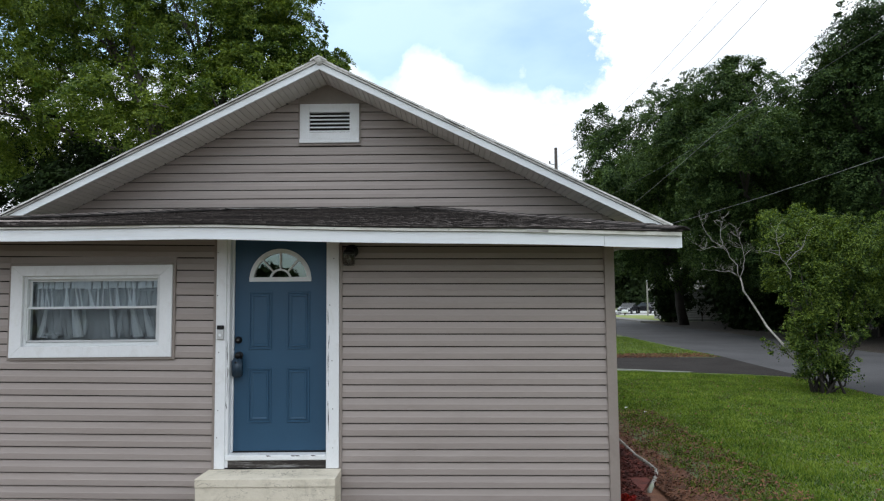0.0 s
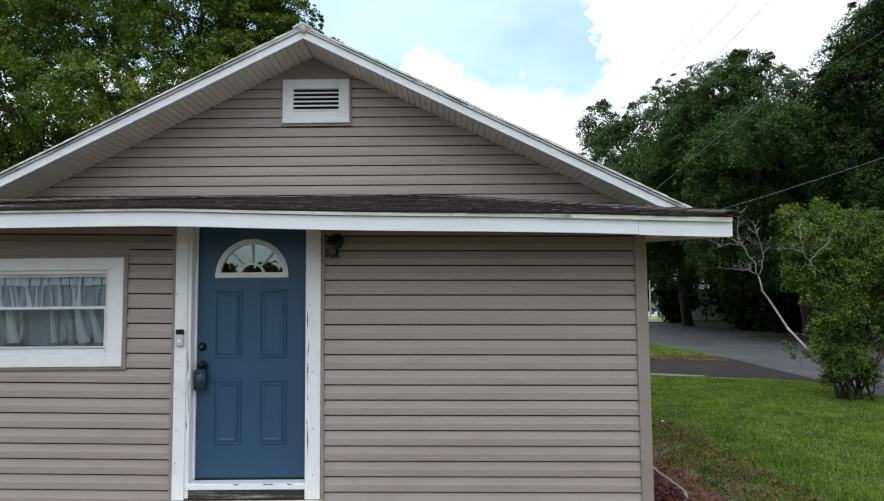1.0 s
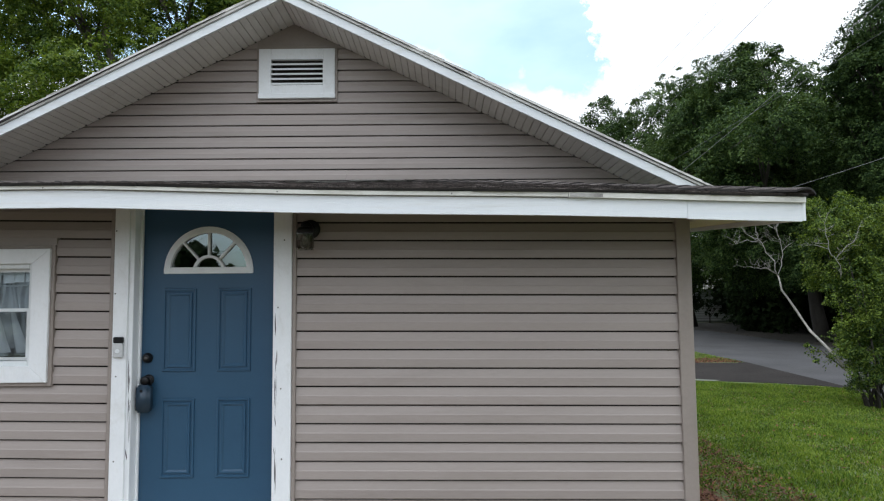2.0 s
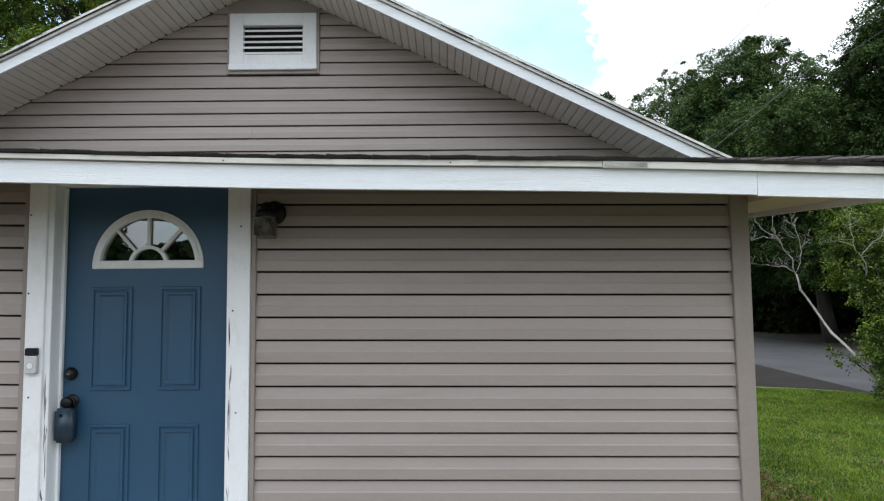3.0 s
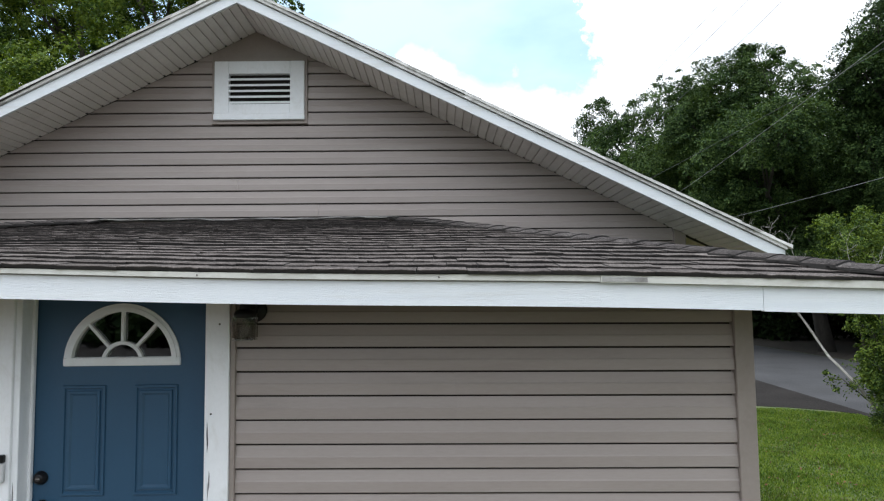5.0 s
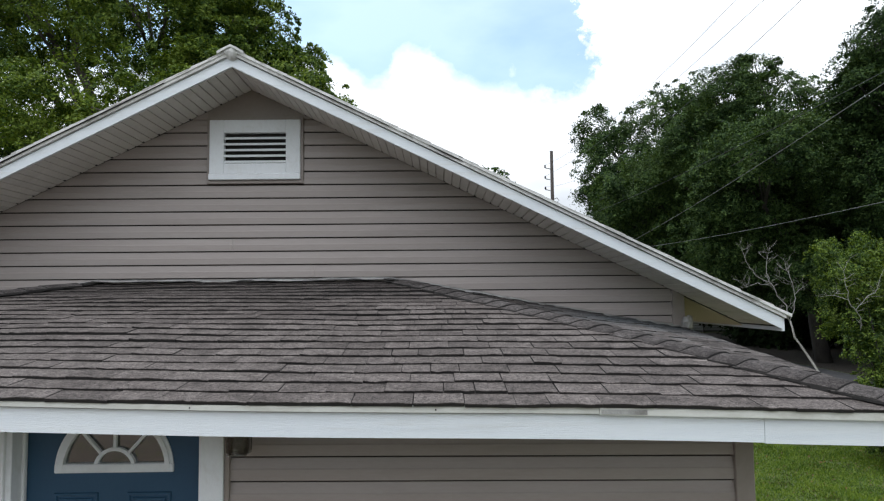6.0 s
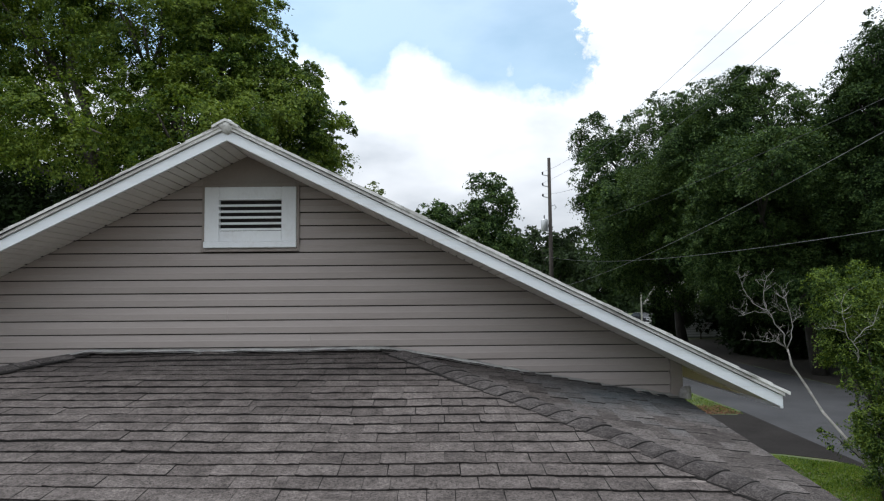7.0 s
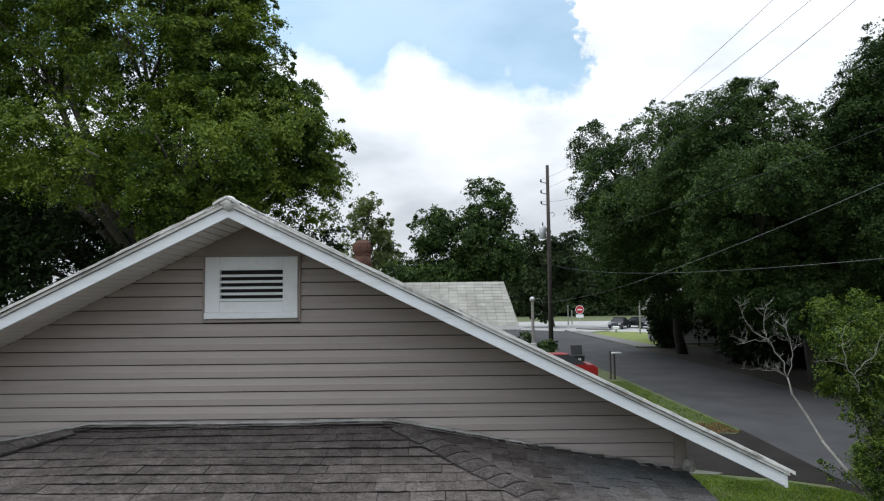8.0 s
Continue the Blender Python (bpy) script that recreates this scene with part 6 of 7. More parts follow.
for k, (x_, y_, q) in enumerate(((-31, -30, 0.4), (-24.0, -33, 0.8), (-18.2, -34, 0.66), (-12.0, -33, 0.46), (-4, -33, 0.42), (5, -34, 0.4), (14, -34, 0.5), (24, -30, 0.5))):   # across the lane behind, seen in the panes
    tree("broadleaf_tree", "green tree across the lane mirrored in the panes", (x_, y_, 0), (x_, y_, 1.0), [(x_, y_, 6.2 * q, 4.2 * q, 3.4 * q), (x_ + 2.8 * q, y_, 5.2 * q, 3.6 * q, 3.0 * q), (x_ - 3.0 * q, y_ + 1, 3.6 * q, 3.6 * q, 3.0 * q), (x_ + 1, y_, 2.2 * q, 4.4 * q, 2.2 * q)], 0.2, 300, 44, 0.9, 0.5, LEAF_SHADE)
tree("hedge_shrub", "low dark shrubs across the lane mirrored in the panes", (-18.5, -31, 0), (-18.5, -31, 0.8), [(-20.5, -31, 1.2, 2.4, 1.2), (-17, -31, 1.3, 2.6, 1.2), (-14, -31, 1.1, 2.2, 1.1)], 0.1, 200, 44, 0.7, 0.4, LEAF_SHADE, "shrub")

# the multi-stemmed shrub on the lawn
shrub = thing("yard_shrub", "large leafy green shrub with several stems on the lawn", "shrub", (8.1, 14.5, 0))
blobs = [(8.5, 15.4, 3.3, 0.91, 0.72), (9.0, 15.0, 2.8, 0.89, 0.89), (8.0, 15.2, 3.4, 0.6, 0.5), (9.8, 15.3, 3.1, 0.78, 1.04), (8.08, 14.8, 2.3, 0.6, 0.72), (8.5, 14.6, 1.55, 0.64, 0.62), (7.84, 14.7, 1.35, 0.42, 0.45), (9.5, 15.1, 1.98, 0.62, 0.55), (8.1, 14.5, 0.85, 0.52, 0.42), (10.8, 15.4, 2.7, 0.91, 1.17),
         (7.8, 14.4, 0.62, 0.36, 0.3), (8.6, 14.4, 0.56, 0.36, 0.28), (7.78, 15.9, 3.83, 0.36, 0.34), (8.33, 15.9, 3.93, 0.46, 0.36), (8.12, 16.0, 3.3, 0.5, 0.5), (7.86, 15.9, 2.72, 0.26, 0.36), (8.9, 15.7, 3.75, 0.6, 0.42), (7.5, 15.3, 1.04, 0.26, 0.2), (7.85, 15.0, 1.08, 0.34, 0.3)]
for k, lb in enumerate(blobs):
    g_ = random.Random(k)
    b0 = Vector((8.15 + g_.uniform(-0.3, 0.35), 14.5 + g_.uniform(-0.2, 0.2), 0))
    c_ = Vector(lb[:3])
    m_ = b0.lerp(c_, 0.5) + Vector((g_.uniform(-0.2, 0.2), g_.uniform(-0.2, 0.2), -0.1))
    tube("stem", [b0 - Vector((0, 0, 0.05)), b0.lerp(m_, 0.5), m_, c_], [0.03, 0.024, 0.018, 0.008], OAKBARK, shrub, 6)
pos, nor = clumps(blobs, 2500, 40, 0.19, 0.35, 0.9)
part("foliage", leaves_mesh("foliage", pos, nor, 0.062, LEAF_BUSH, 0.42), LEAF_BUSH, shrub)

# the bleached dead tree leaning out of it
snag = thing("dead_tree", "bleached bare dead tree leaning out of the shrub", "tree", (8.15, 14.8, 0))
tube("trunk", [(8.15, 14.8, -0.05), (7.92, 14.95, 0.5), (7.7, 15.1, 0.9), (7.58, 15.3, 1.14), (7.55, 15.5, 1.28), (7.57, 15.75, 1.38), (7.58, 16.0, 1.56), (7.49, 16.15, 1.83), (7.36, 16.25, 2.11), (7.29, 16.3, 2.24), (7.28, 16.35, 2.44), (7.26, 16.38, 2.57)], [0.036, 0.032, 0.03, 0.026, 0.025, 0.027, 0.021, 0.025, 0.019, 0.023, 0.017, 0.016], DEADWOOD, snag, 8)


def branch(pts_, r0, seed, twigs=7):
    g_ = random.Random(seed)
    r0 *= 0.52
    bent = [Vector(pts_[0])]
    for a_, b_ in zip(pts_, pts_[1:]):   # crooked between the main knots
        a_, b_ = Vector(a_), Vector(b_)
        k_ = 0.09 * (b_ - a_).length
        bent += [a_.lerp(b_, 0.4) + Vector((g_.uniform(-k_, k_), g_.uniform(-k_, k_), g_.uniform(-k_, k_))), a_.lerp(b_, 0.7) + Vector((g_.uniform(-k_, k_), g_.uniform(-k_, k_), g_.uniform(-k_, k_))), b_]
    pts_ = bent
    v_, f_ = tube_data(pts_, [r0 * (1 - 0.8 * i / (len(pts_) - 1)) for i in range(len(pts_))], 6)
    for _ in range(twigs + 4):
        i = g_.randrange(1, len(pts_) - 1) if len(pts_) > 2 else 0
        p = Vector(pts_[i]).lerp(Vector(pts_[i + 1]), g_.random())
        d = Vector((g_.uniform(-1, 0.8), g_.uniform(-0.7, 0.7), g_.uniform(-0.1, 0.9))).normalized()
        ln = g_.uniform(0.1, 0.3)
        e1 = p + d * ln * 0.5 + Vector((g_.uniform(-0.05, 0.05), 0, g_.uniform(-0.03, 0.06)))
        e2 = p + d * ln + Vector((g_.uniform(-0.06, 0.06), 0, 0.05))
        tube_data([p, e1, e2], [r0 * 0.32, r0 * 0.24, r0 * 0.08], 5, v_, f_)
        for _ in range(2):
            d2 = (d + Vector((g_.uniform(-0.8, 0.8), g_.uniform(-0.6, 0.6), g_.uniform(-0.2, 0.8)))).normalized()
            tube_data([e1, e1 + d2 * ln * 0.5], [r0 * 0.18, r0 * 0.05], 4, v_, f_)
    part("branch", mesh_of("branch", v_, f_, DEADWOOD, True), DEADWOOD, snag)


branch([(7.25, 16.38, 2.55), (7.19, 16.35, 2.88), (6.98, 16.35, 3.17), (6.84, 16.35, 3.37), (6.78, 16.3, 3.63), (6.81, 16.3, 3.85), (6.87, 16.3, 4.09)], 0.022, 1, 14)
branch([(6.84, 16.35, 3.37), (6.6, 16.4, 3.5), (6.43, 16.4, 3.77), (6.34, 16.45, 4.07)], 0.013, 2, 9)
branch([(6.88, 16.35, 3.3), (6.59, 16.3, 3.35), (6.34, 16.3, 3.26), (6.22, 16.3, 3.4)], 0.012, 3, 7)
branch([(7.22, 16.35, 2.6), (7.01, 16.3, 2.71), (6.78, 16.25, 2.73), (6.56, 16.25, 2.76), (6.23, 16.2, 2.77)], 0.013, 4, 9)
branch([(7.18, 16.35, 2.64), (6.94, 16.4, 2.75), (6.68, 16.45, 2.87)], 0.009, 5, 4)
branch([(7.25, 16.38, 2.58), (7.34, 16.35, 2.79), (7.36, 16.35, 3.1), (7.28, 16.35, 3.45), (7.23, 16.4, 3.67), (7.33, 16.4, 3.9)], 0.018, 6, 12)
branch([(7.36, 16.35, 3.1), (7.48, 16.3, 3.23), (7.58, 16.25, 3.31)], 0.011, 7, 5)
branch([(7.3, 16.35, 3.32), (7.13, 16.4, 3.36), (7.02, 16.4, 3.45)], 0.009, 8, 4)
branch([(7.65, 14.75, 2.45), (7.6, 14.65, 2.6), (7.46, 14.55, 2.81), (7.33, 14.5, 2.93), (7.25, 14.45, 3.21), (7.22, 14.45, 3.49), (7.28, 14.45, 3.67)], 0.018, 9, 6)
branch([(7.3, 14.5, 3.0), (7.0, 14.45, 3.08), (6.72, 14.4, 3.08)], 0.010, 10, 3)
branch([(7.46, 14.55, 2.81), (7.57, 14.5, 2.97), (7.8, 14.45, 3.2), (8.06, 14.4, 3.62)], 0.014, 11, 8)
branch([(8.35, 14.6, 0.5), (8.44, 14.55, 0.81), (8.51, 14.55, 1.0), (8.68, 14.55, 1.17), (8.97, 14.55, 1.36), (9.08, 14.55, 1.67)], 0.018, 12, 3)

# red-leaved bedding plant in the mulch
bed = thing("bedding_plant", "small red leaved bedding plant in the mulch", "plant", (1.85, 6.75, 0.04))
pos, nor = clumps([(1.83, 6.75, 0.13, 0.09, 0.07)], 10, 10, 0.05, 0.2)
part("leaves", leaves_mesh("leaves", pos, nor, 0.05, REDLEAF), REDLEAF, bed)

# loose chips on the mulch and brown litter on the worn soil
for nm, lab, mat_, n_, x0, x1, y0, y1, size_ in (("mulch_chips", "loose dark red mulch chips in the bed", MULCH, 9000, 1.56, 2.05, 5.5, 8.0, 0.05), ("mulch_chips", "loose dark red mulch chips in the bed", MULCH, 9000, 1.56, 2.42, 7.8, 11.4, 0.05), ("leaf_litter", "brown fallen leaves and bark on worn soil", SOIL, 11000, 2.3, 3.8, 5.0, 12.5, 0.05), ("leaf_litter", "dry brown leaves along the driveway edge", SOIL, 5000, 4.0, 9.5, 23.4, 25.0, 0.07), ("leaf_litter", "dry fallen leaves scattered on the lawn", SOIL, 1500, 3.6, 9.0, 6.0, 17.5, 0.05)):
    cx, cy = x0 + (x1 - x0) * gen.uniform(size=n_) ** (2.4 if x0 == 2.3 else 1.0), gen.uniform(y0, y1, n_)
    cc = np.stack([cx, cy, gen.uniform(0.05, 0.075, n_) if nm == "mulch_chips" else gen.uniform(0.02, 0.05, n_)], 1)
    nn_ = np.array([0, 0, 1.0]) + gen.normal(size=(n_, 3)) * 0.4
    tagged(part(nm, leaves_mesh(nm, cc, nn_, size_, mat_, 0.4), mat_), lab, "mulch" if nm == "mulch_chips" else "litter", kind="stuff")

for x_, y_, a_ in ((3.39, 12.75, 0.3), (3.6, 12.25, 1.1)):
    bm = box(-0.025, 0.025, -0.018, 0.018, 0.0, 0.006)
    bmesh.ops.subdivide_edges(bm, edges=bm.edges[:], cuts=3, use_grid_fill=True)
    for vtx in bm.verts:
        vtx.co.z += 0.012 * noise.noise(vtx.co * 30 + Vector((x_, y_, 0)))
    bmesh.ops.transform(bm, matrix=Matrix.Translation((x_, y_, 0.035)) @ Matrix.Rotation(a_, 4, "Z"), verts=bm.verts[:])
    tagged(part("paper_scrap", bm, WHITE), "crumpled white paper scrap on the lawn", "litter", "scraps on the lawn")

# ---- grass blades ----


def blades(n, x0, x1, y0, y1, tall, keep):
    x, y = gen.uniform(x0, x1, n), gen.uniform(y0, y1, n)
    ok = keep(x, y)
    x, y = x[ok], y[ok]
    n = len(x)
    a = gen.uniform(0, 6.28, n)
    h = tall * gen.uniform(0.4, 1.3, n) * (1.0 + 0.35 * np.sin(3.1 * x + 1.7 * y) * np.sin(2.3 * y - 1.1 * x))
    lean = gen.normal(scale=0.5, size=(n, 2)) * h[:, None]
    wd = 0.0075 * gen.uniform(0.7, 1.5, n)
    p = np.zeros((n, 3, 3))
    p[:, 0, 0], p[:, 0, 1] = x - np.cos(a) * wd, y - np.sin(a) * wd
    p[:, 1, 0], p[:, 1, 1] = x + np.cos(a) * wd, y + np.sin(a) * wd
    p[:, 2, 0], p[:, 2, 1], p[:, 2, 2] = x + lean[:, 0], y + lean[:, 1], h
    me = bpy.data.meshes.new("grass")
    me.vertices.add(3 * n)
    me.vertices.foreach_set("co", p.reshape(-1).astype(np.float32))
    me.loops.add(3 * n)
    me.loops.foreach_set("vertex_index", np.arange(3 * n, dtype=np.int32))
    me.polygons.add(n)
    me.polygons.foreach_set("loop_start", np.arange(0, 3 * n, 3, dtype=np.int32))
    me.materials.append(GRASS)
    me.update(calc_edges=True)
    return me


def on_lawn(x, y):
    worn = (3.78 - 0.05 * y - x) / 0.6 + 0.45 * np.sin(2.1 * y + 1.5 * x) * np.sin(1.3 * y + 1) + 0.45 * np.sin(7.3 * x) * np.sin(6.1 * y + x)
    bare = (y < 12.5) & (gen.uniform(size=len(x)) < np.clip(worn, 0, 0.95))
    drive_edge = y < 19.4 - 0.46 * np.maximum(0, x - 5.0) - 0.5 * np.maximum(0, x - 8.5) + 0.12 * np.sin(5 * x)
    road_edge = x < 9.05
    bed_ = (x > 2.5 + 0.03 * (y - 8)) | (y > 12.2)
    return drive_edge & road_edge & bed_ & ~bare


def on_verge(x, y):
    return (x < 9.65) & (y > 26.2 - 0.32 * (x - 1) + 0.2 * np.sin(3 * x))


tagged(part("grass", blades(350000, 1.6, 9.2, 4.5, 19.8, 0.04, on_lawn), GRASS), "short green lawn grass with dry blades", "grass", kind="stuff")
tagged(part("grass", blades(70000, 1.2, 9.2, -8.0, 4.6, 0.045, lambda x, y: x > 1.45 + 0.25 * np.sin(1.9 * y) + 0.15 * np.sin(5.3 * y + x)), GRASS), "short green lawn grass before the house", "grass", kind="stuff")
tagged(part("grass", blades(45000, -10.0, 1.6, -8.0, 5.8, 0.035, lambda x, y: np.sin(1.3 * x + 0.7 * y) * np.sin(0.9 * y - 1.1 * x) + 0.5 * np.sin(3.7 * x) * np.sin(4.3 * y) > 0.25), GRASS), "thin tufts of grass on bare soil", "grass", kind="stuff")
tagged(part("grass", blades(42000, 4.0, 9.6, 22.4, 36, 0.06, on_verge), GRASS), "green verge grass between driveway and street", "grass", kind="stuff")

# ---- street furniture and cables ----
POLE = Vector((9.1, 53.5, 0))
pole = thing("utility_pole", "tall dark wooden utility pole with a grey transformer", "utility pole", POLE)
part("shaft", turned([(0.19, -0.3), (0.17, 4), (0.12, 14.4)], POLE, (0, 0, 1), 14), POLEWOOD, pole, smooth=True)
for h in (13.1, 12.25, 11.4):
    br = part("bracket", mesh_of("bracket", *tube_data([POLE + Vector((0, 0, h - 0.12)), POLE + Vector((-0.3, 0, h - 0.05)), POLE + Vector((-0.52, 0, h))], 0.04, 6), GALV), GALV, pole)
    part("insulator", turned([(0.05, 0), (0.08, 0.06), (0.05, 0.12), (0.07, 0.18), (0.03, 0.22)], POLE + Vector((-0.52, 0, h)), (0, 0, 1), 10), BLACK, br)
part("transformer", turned([(0.24, 0), (0.27, 0.05), (0.27, 0.85), (0.2, 0.95)], POLE + Vector((-0.45, 0, 8.7)), (0, 0, 1), 18), GALV, pole, "grey steel transformer drum", smooth=True)
part("bushing", turned([(0.04, 0), (0.05, 0.2), (0.03, 0.3)], POLE + Vector((-0.45, 0, 9.65)), (0, 0, 1), 8), BLACK, pole)
part("lamp_arm", mesh_of("lamp_arm", *tube_data([POLE + Vector((0, 0, 10.6)), POLE + Vector((0.35, 0, 10.75)), POLE + Vector((0.5, 0, 10.55)), POLE + Vector((0.35, 0, 10.4))], 0.035, 6), GALV), GALV, pole)


def cable(label, a, b, sag, rad, material, group="overhead cables"):
    a, b = Vector(a), Vector(b)
    pts_ = []
    for k in range(41):
        q = k / 40
        pts_.append(a.lerp(b, q) - Vector((0, 0, 4 * sag * q * (1 - q))))
    v_, f_ = tube_data(pts_, rad, 5)
    ob = part("overhead_cable", mesh_of("overhead_cable", v_, f_, material, True), material)
    return tagged(ob, label, "cable", group)


for h, x1, z1, dip in ((13.3, 9.81, 15.7, 2.5), (12.45, 9.9, 13.7, 1.8), (11.6, 8.98, 14.6, 3.3)):
    cable("thin dark power line strung from the pole", POLE + Vector((-0.52, 0, h)), (x1, -8, z1), dip, 0.008, WIRE)
cable("dark cable strung along the street", POLE + Vector((0, 0, 8.5)), (9.3, -20, 9.2), 1.25, 0.006, WIRE)
cable("pale telephone cable sagging from the pole", POLE + Vector((0, 0, 6.7)), (9.1, -19.5, 6.7), 1.75, 0.006, PALEWIRE)
cable("pale service cable running to the neighbouring mast", (5.25, 37.0, 4.0), (5.25, -12, 9.4), 1.42, 0.0042, PALEWIRE)

# neighbouring house behind the roof
nh = thing("neighbour_house", "low house with a pale weathered grey shingle roof", "house", (-2, 40, 0))
part("wall", box(-9.0, 4.0, 38.3, 45.3, 0, 2.75), PALEWALL, nh)
nr = Joined()
course = mesh_of("course", [(0, 0, 0.014), (1, 0, 0.014), (1, 0.34, 0.003), (0, 0.34, 0.003), (0, 0, 0), (1, 0, 0)], [(0, 1, 2, 3), (4, 5, 1, 0)], PALEROOF)
e0, e1 = Vector((-9.5, 37.7, 2.72)), Vector((-9.2, 41.6, 5.15))
upv = (e1 - e0)
for k in range(14):
    q = k / 14
    p = e0.lerp(e1, q)
    xr = 4.62 + (4.25 - 4.62) * q
    x = -9.5
    while x < xr:
        w = min(xr - x, 0.5)
        ya = Vector((0, upv.y, upv.z)).normalized()
        za = Vector((1, 0, 0)).cross(ya)
        m = Matrix((Vector((1, 0, 0)), ya, za)).transposed().to_4x4()
        m.translation = Vector((x, p.y, p.z))
        nr.add(course, m @ Matrix.Diagonal((w - 0.01, 1, 1, 1)))
        x += w
roof_n = part("roof", prism([(37.7, 2.66), (41.6, 5.1), (45.6, 2.66), (45.6, 2.56), (37.7, 2.56)], -9.4, 4.3, "x"), DECK, nh)
nr.link("shingles", PALEROOF, roof_n)
part("fascia", box(-9.5, 4.62, 37.66, 37.7, 2.56, 2.72), WHITE, nh)
part("gable_wall", prism([(38.3, 2.7), (41.6, 4.9), (45.3, 2.7)], 3.8, 4.0, "x"), PALEWALL, nh)
wn = part("window", box(-1, 0.4, 38.26, 38.3, 1.0, 2.1), WHITE, nh)
part("pane", box(-0.92, 0.32, 38.24, 38.262, 1.08, 2.02), CARGLASS, wn)
mast = thing("service_mast", "pale grey electric service mast with a cable loop", "mast", (5.22, 37, 0))
part("conduit", turned([(0.075, -0.1), (0.075, 4.05)], (5.22, 37, 0), (0, 0, 1), 12), APRON, mast)
part("weatherhead", turned([(0.09, 0), (0.15, 0.08), (0.13, 0.2), (0.05, 0.25)], (5.22, 37, 4.0), (0, 0, 1), 12), GALV, mast, smooth=True)
part("cable_loop", mesh_of("cable_loop", *tube_data([Vector((5.5 + 0.26 * math.cos(a), 37, 3.75 + 0.42 * math.sin(a))) for a in [0.3 * k for k in range(20)]], 0.018, 5), PALEWIRE, True), PALEWIRE, mast)
part("meter_box", box(5.08, 5.36, 36.8, 36.92, 1.4, 1.9), GALV, mast, bevel=0.02)
tree("dark_shrub", "dark clipped shrub beside the neighbouring house", (5.6, 39, 0), (5.6, 39, 0.8), [(5.6, 39, 1.2, 0.9, 1.2), (6.3, 39.4, 1.0, 0.8, 1.0), (4.9, 39, 1.9, 0.5, 0.9)], 0.06, 90, 40, 0.4, 0.16, LEAF_DARK, "shrub")
wh = thing("far_house", "white house half hidden behind the dark trees", "house", (27, 62, 0))
WHITEBOARD = surf("dull_white_boards", (0.55, 0.56, 0.57), (0.64, 0.65, 0.66), 0.8, 2, 40, 0.1)
part("wall", box(20.9, 31, 60, 67, 0, 2.9), surf("dull_grey_boards", (0.2, 0.2, 0.2), (0.26, 0.26, 0.26), 0.8, 2, 40, 0.1), wh)
for k in range(13):   # wide lap boards
    part("lap_board", prism([(59.96, 0.12 + 0.21 * k), (59.96, 0.15 + 0.21 * k), (59.995, 0.29 + 0.21 * k), (60.0, 0.12 + 0.21 * k)], 20.9, 31, "x"), WHITEBOARD, wh)
part("roof", prism([(59.4, 2.85), (63.5, 4.9), (67.6, 2.85)], 20.5, 31.5, "x"), PALEROOF, wh)
for x_ in (24.0, 27.5):
    wn = part("window", box(x_, x_ + 1.2, 59.945, 60.0, 1.0, 2.1), FRAME, wh)
    part("pane", box(x_ + 0.08, x_ + 1.12, 59.93, 59.944, 1.08, 2.02), CARGLASS, wn)

# wheeled bin, mailbox, signs
bin_ = thing("wheeled_bin", "black wheeled rubbish bin with its lid open", "bin", (8.1, 39.6, 0))
bm = prism([(7.87, 39.35), (8.33, 39.35), (8.33, 39.9), (7.87, 39.9)], 0.12, 1.02, "z")
for vtx in bm.verts:
    if vtx.co.z > 0.5:
        vtx.co = Vector((8.1 + (vtx.co.x - 8.1) * 1.25, 39.62 + (vtx.co.y - 39.62) * 1.2, vtx.co.z))
part("body", bm, BINBLACK, bin_, bevel=0.02)
part("lid", prism([(39.98, 1.02), (40.04, 1.02), (40.2, 1.5), (40.12, 1.52)], 7.78, 8.42, "x"), BINBLACK, bin_, "black lid thrown open", bevel=0.015)
part("handle", turned([(0.02, 0), (0.02, 0.5)], (7.85, 40.02, 1.02), (1, 0, 0), 8), BINBLACK, bin_)
for x_ in (7.83, 8.33):
    part("wheel", turned([(0.13, 0), (0.13, 0.05)], (x_, 39.9, 0.13), (1, 0, 0), 14), RUBBER, bin_)
for k in range(2):
    part("marking", box(8.01 + k * 0.09, 8.07 + k * 0.09, 39.23, 39.25, 0.75, 0.88), WHITE, bin_, "white painted bar")
mb = thing("mailbox", "white mailbox on wooden posts by the street", "mailbox", (9.3, 37, 0))
part("post", box(9.13, 9.2, 36.95, 37.04, -0.2, 1.42), POLEWOOD, mb)
part("post", box(9.34, 9.41, 36.95, 37.04, -0.2, 1.3), POLEWOOD, mb)
bm = prism([(9.22, 1.3), (9.74, 1.3), (9.74, 1.34), (9.68, 1.37), (9.3, 1.37), (9.22, 1.34)], 36.92, 37.08)
part("box", bm, WHITE, mb, bevel=0.01)


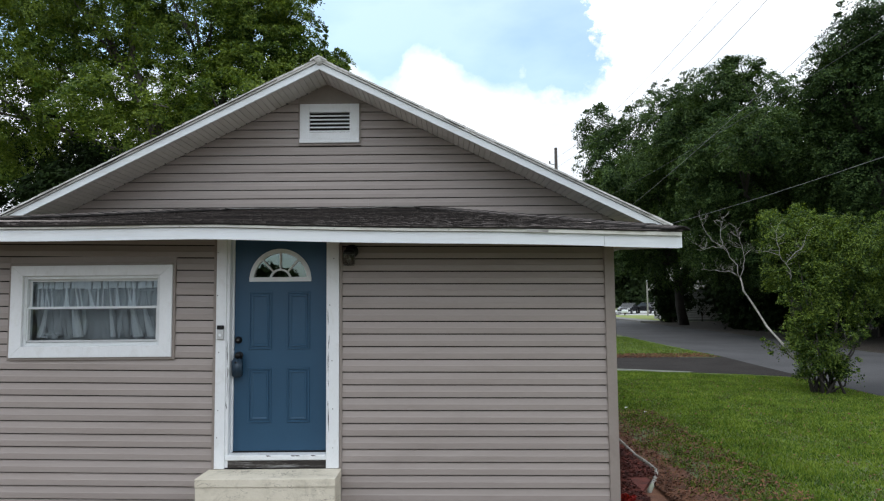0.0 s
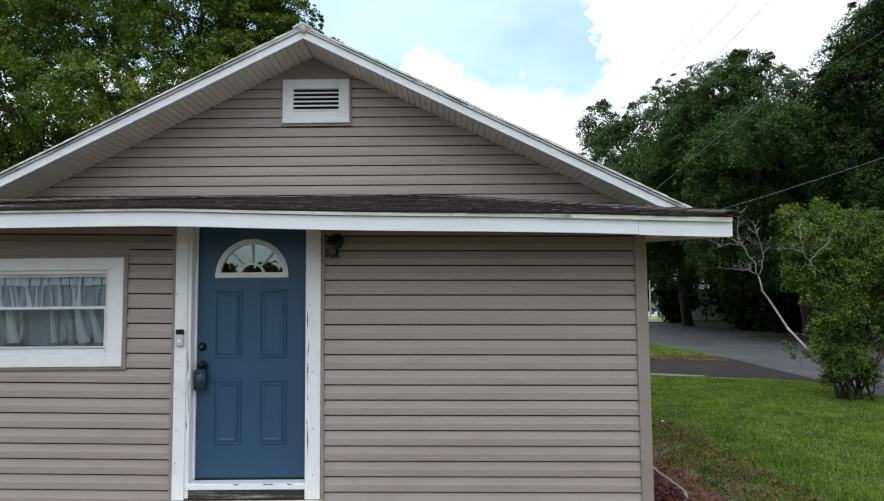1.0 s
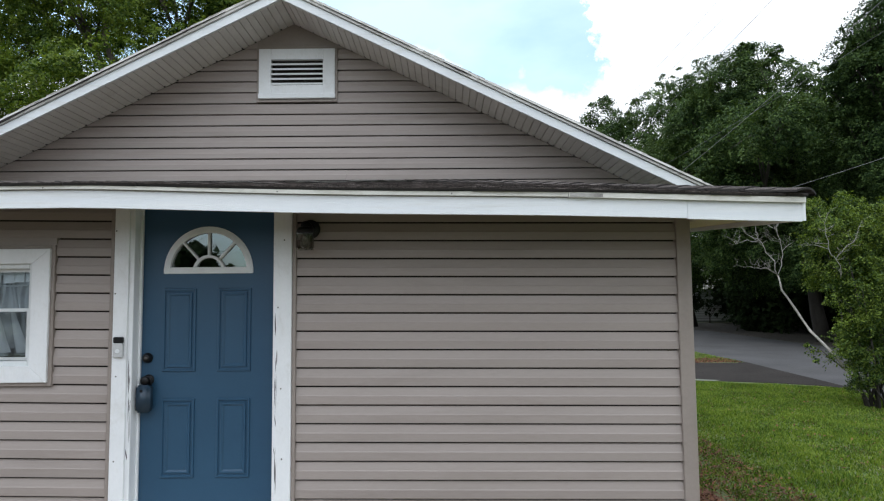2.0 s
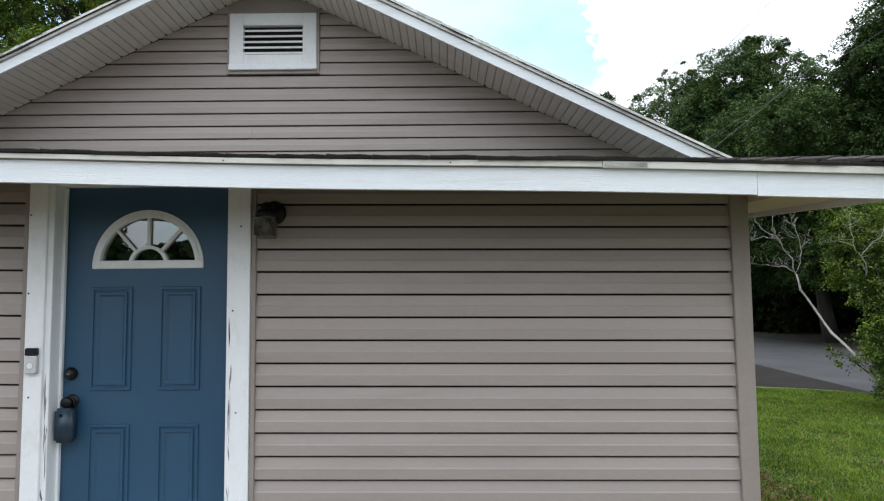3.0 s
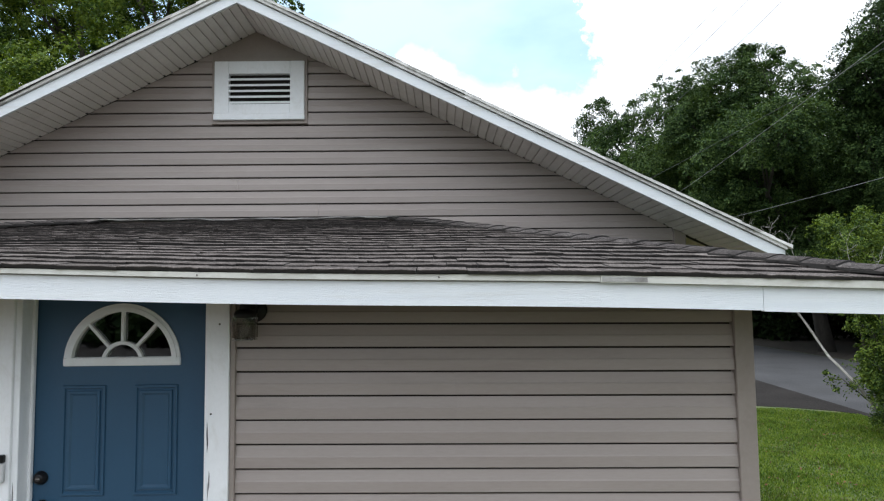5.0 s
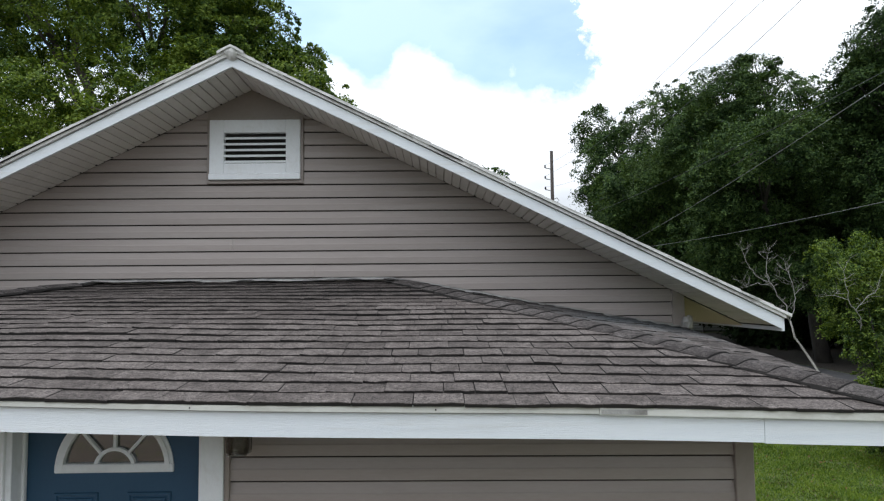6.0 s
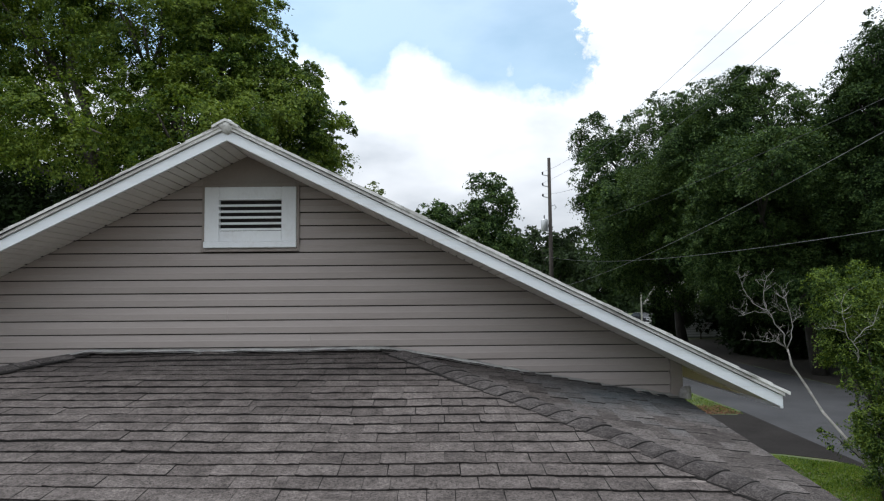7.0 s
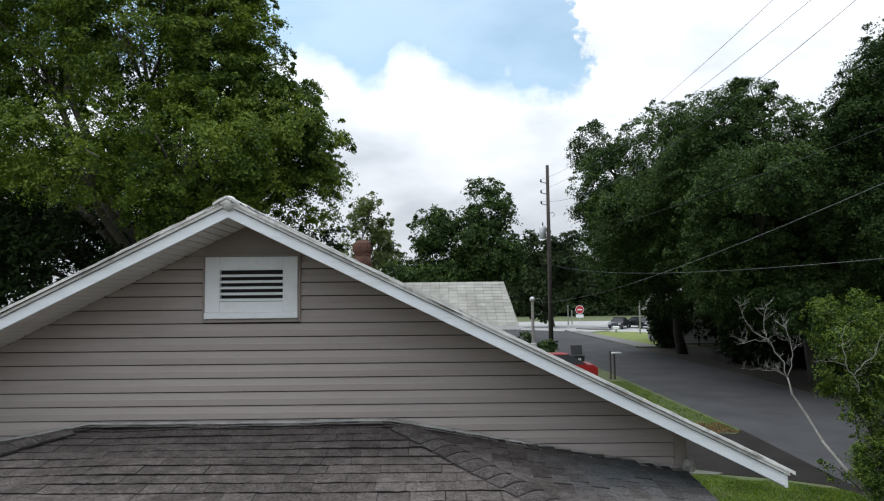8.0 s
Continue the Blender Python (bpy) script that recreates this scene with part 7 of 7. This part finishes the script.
def car(label, x, y, rz, paint, scale=1.0):
    top = thing("parked_car", label, "car", (x, y, 0), "parked cars")
    m = Matrix.Translation((x, y, 0)) @ Matrix.Rotation(rz, 4, "Z") @ Matrix.Scale(scale, 4)

    def put(name, bm, material, parent=top, lab="", bevel=0.0):
        if bevel:
            bmesh.ops.bevel(bm, geom=bm.edges[:], offset=bevel, segments=2, affect="EDGES")
        bmesh.ops.transform(bm, matrix=m, verts=bm.verts[:])
        return part(name, bm, material, parent, lab)

    put("body", prism([(-2.2, 0.35), (2.2, 0.35), (2.25, 0.6), (2.15, 0.8), (1.2, 0.95), (0.5, 1.0), (-1.7, 1.0), (-2.2, 0.95), (-2.28, 0.6)], -0.87, 0.87), paint, bevel=0.08)
    cb = prism([(1.1, 0.96), (0.4, 1.42), (-0.9, 1.46), (-1.75, 1.0)], -0.78, 0.78)
    for vtx in cb.verts:
        if vtx.co.z > 1.2:
            vtx.co.y *= 0.82
    put("cabin", cb, CARGLASS)
    rf = box(-0.95, 0.42, -0.62, 0.62, 1.42, 1.475)
    put("roof", rf, paint, bevel=0.02)
    for wx in (-1.4, 1.4):
        for wy in (-0.8, 0.8):
            s = 1 if wy > 0 else -1
            w_ = put("wheel", turned([(0.2, -0.09), (0.33, -0.08), (0.33, 0.08), (0.2, 0.09)], (wx, wy, 0.33), (0, s, 0), 18), RUBBER)
            put("rim", turned([(0.2, 0.085), (0.1, 0.1)], (wx, wy, 0.33), (0, s, 0), 12), CARSILVER, w_)
    for wy in (-0.62, 0.62):
        put("headlight", box(2.12, 2.24, wy - 0.16, wy + 0.16, 0.62, 0.76), SILVER, bevel=0.02)
        put("tail_light", box(-2.27, -2.2, wy - 0.14, wy + 0.14, 0.7, 0.86), SIGNRED, bevel=0.02)
    put("bumper", box(2.18, 2.3, -0.8, 0.8, 0.36, 0.52), paint, bevel=0.03)
    return top


car("red car parked in front of the neighbouring house", 5.7, 35.5, radians(180), RED)
car("dark car parked in the far parking area", 24.2, 88.5, radians(-120), CARBLACK)
car("black car parked in the far parking area", 27.2, 89.2, radians(-75), CARBLACK)
car("pale car parked in the far parking area", 31.5, 92.0, radians(-80), CARSILVER)
stop = thing("stop_sign", "red and white stop sign on a thin post", "sign", (23.5, 108, 0))
part("post", turned([(0.05, -0.2), (0.05, 2.7)], (23.5, 108, 0), (0, 0, 1), 8), GALV, stop)
part("plate", turned([(0.72, 0), (0.72, 0.02)], (23.5, 107.94, 2.1), (0, -1, 0), 8), WHITE, stop)
part("face", turned([(0.65, 0), (0.65, 0.012)], (23.5, 107.918, 2.1), (0, -1, 0), 8), SIGNRED, stop, "red octagonal face")
part("bar", box(23.12, 23.88, 107.88, 107.905, 2.0, 2.2), WHITE, stop, "white bar of lettering")
part("lower_plate", box(22.9, 24.1, 107.93, 107.95, 0.85, 1.35), WHITE, stop)
for k, (x_, y_, h_) in enumerate(((23.0, 76, 4.0), (27.0, 84, 2.6), (20.0, 100, 2.8), (21.2, 103, 2.0))):
    ps = thing("sign_post", "pale metal post beside the far verge", "post", (x_, y_, 0), "far posts")
    part("shaft", turned([(0.09, -0.2), (0.08, h_)], (x_, y_, 0), (0, 0, 1), 8), APRON, ps)
    part("cap", turned([(0.11, 0), (0.1, 0.08)], (x_, y_, h_), (0, 0, 1), 8), GALV, ps)
utility = thing("mailbox", "white mailbox on a short post on the far verge", "mailbox", (21.45, 80, 0))
part("post", box(21.4, 21.5, 79.95, 80.05, -0.1, 0.32), POLEWOOD, utility)
part("box", box(21.1, 21.8, 79.8, 80.2, 0.32, 0.7), WHITE, utility, bevel=0.06)

# ---- single shingles and hip caps of the near roof ----
for me, m in single:
    ob = adopt(new("shingle", me), roof_porch)
    ob.matrix_basis = m
for m in caps:
    ob = adopt(new("hip_cap", cap_me), roof_porch)
    ob.matrix_basis = m
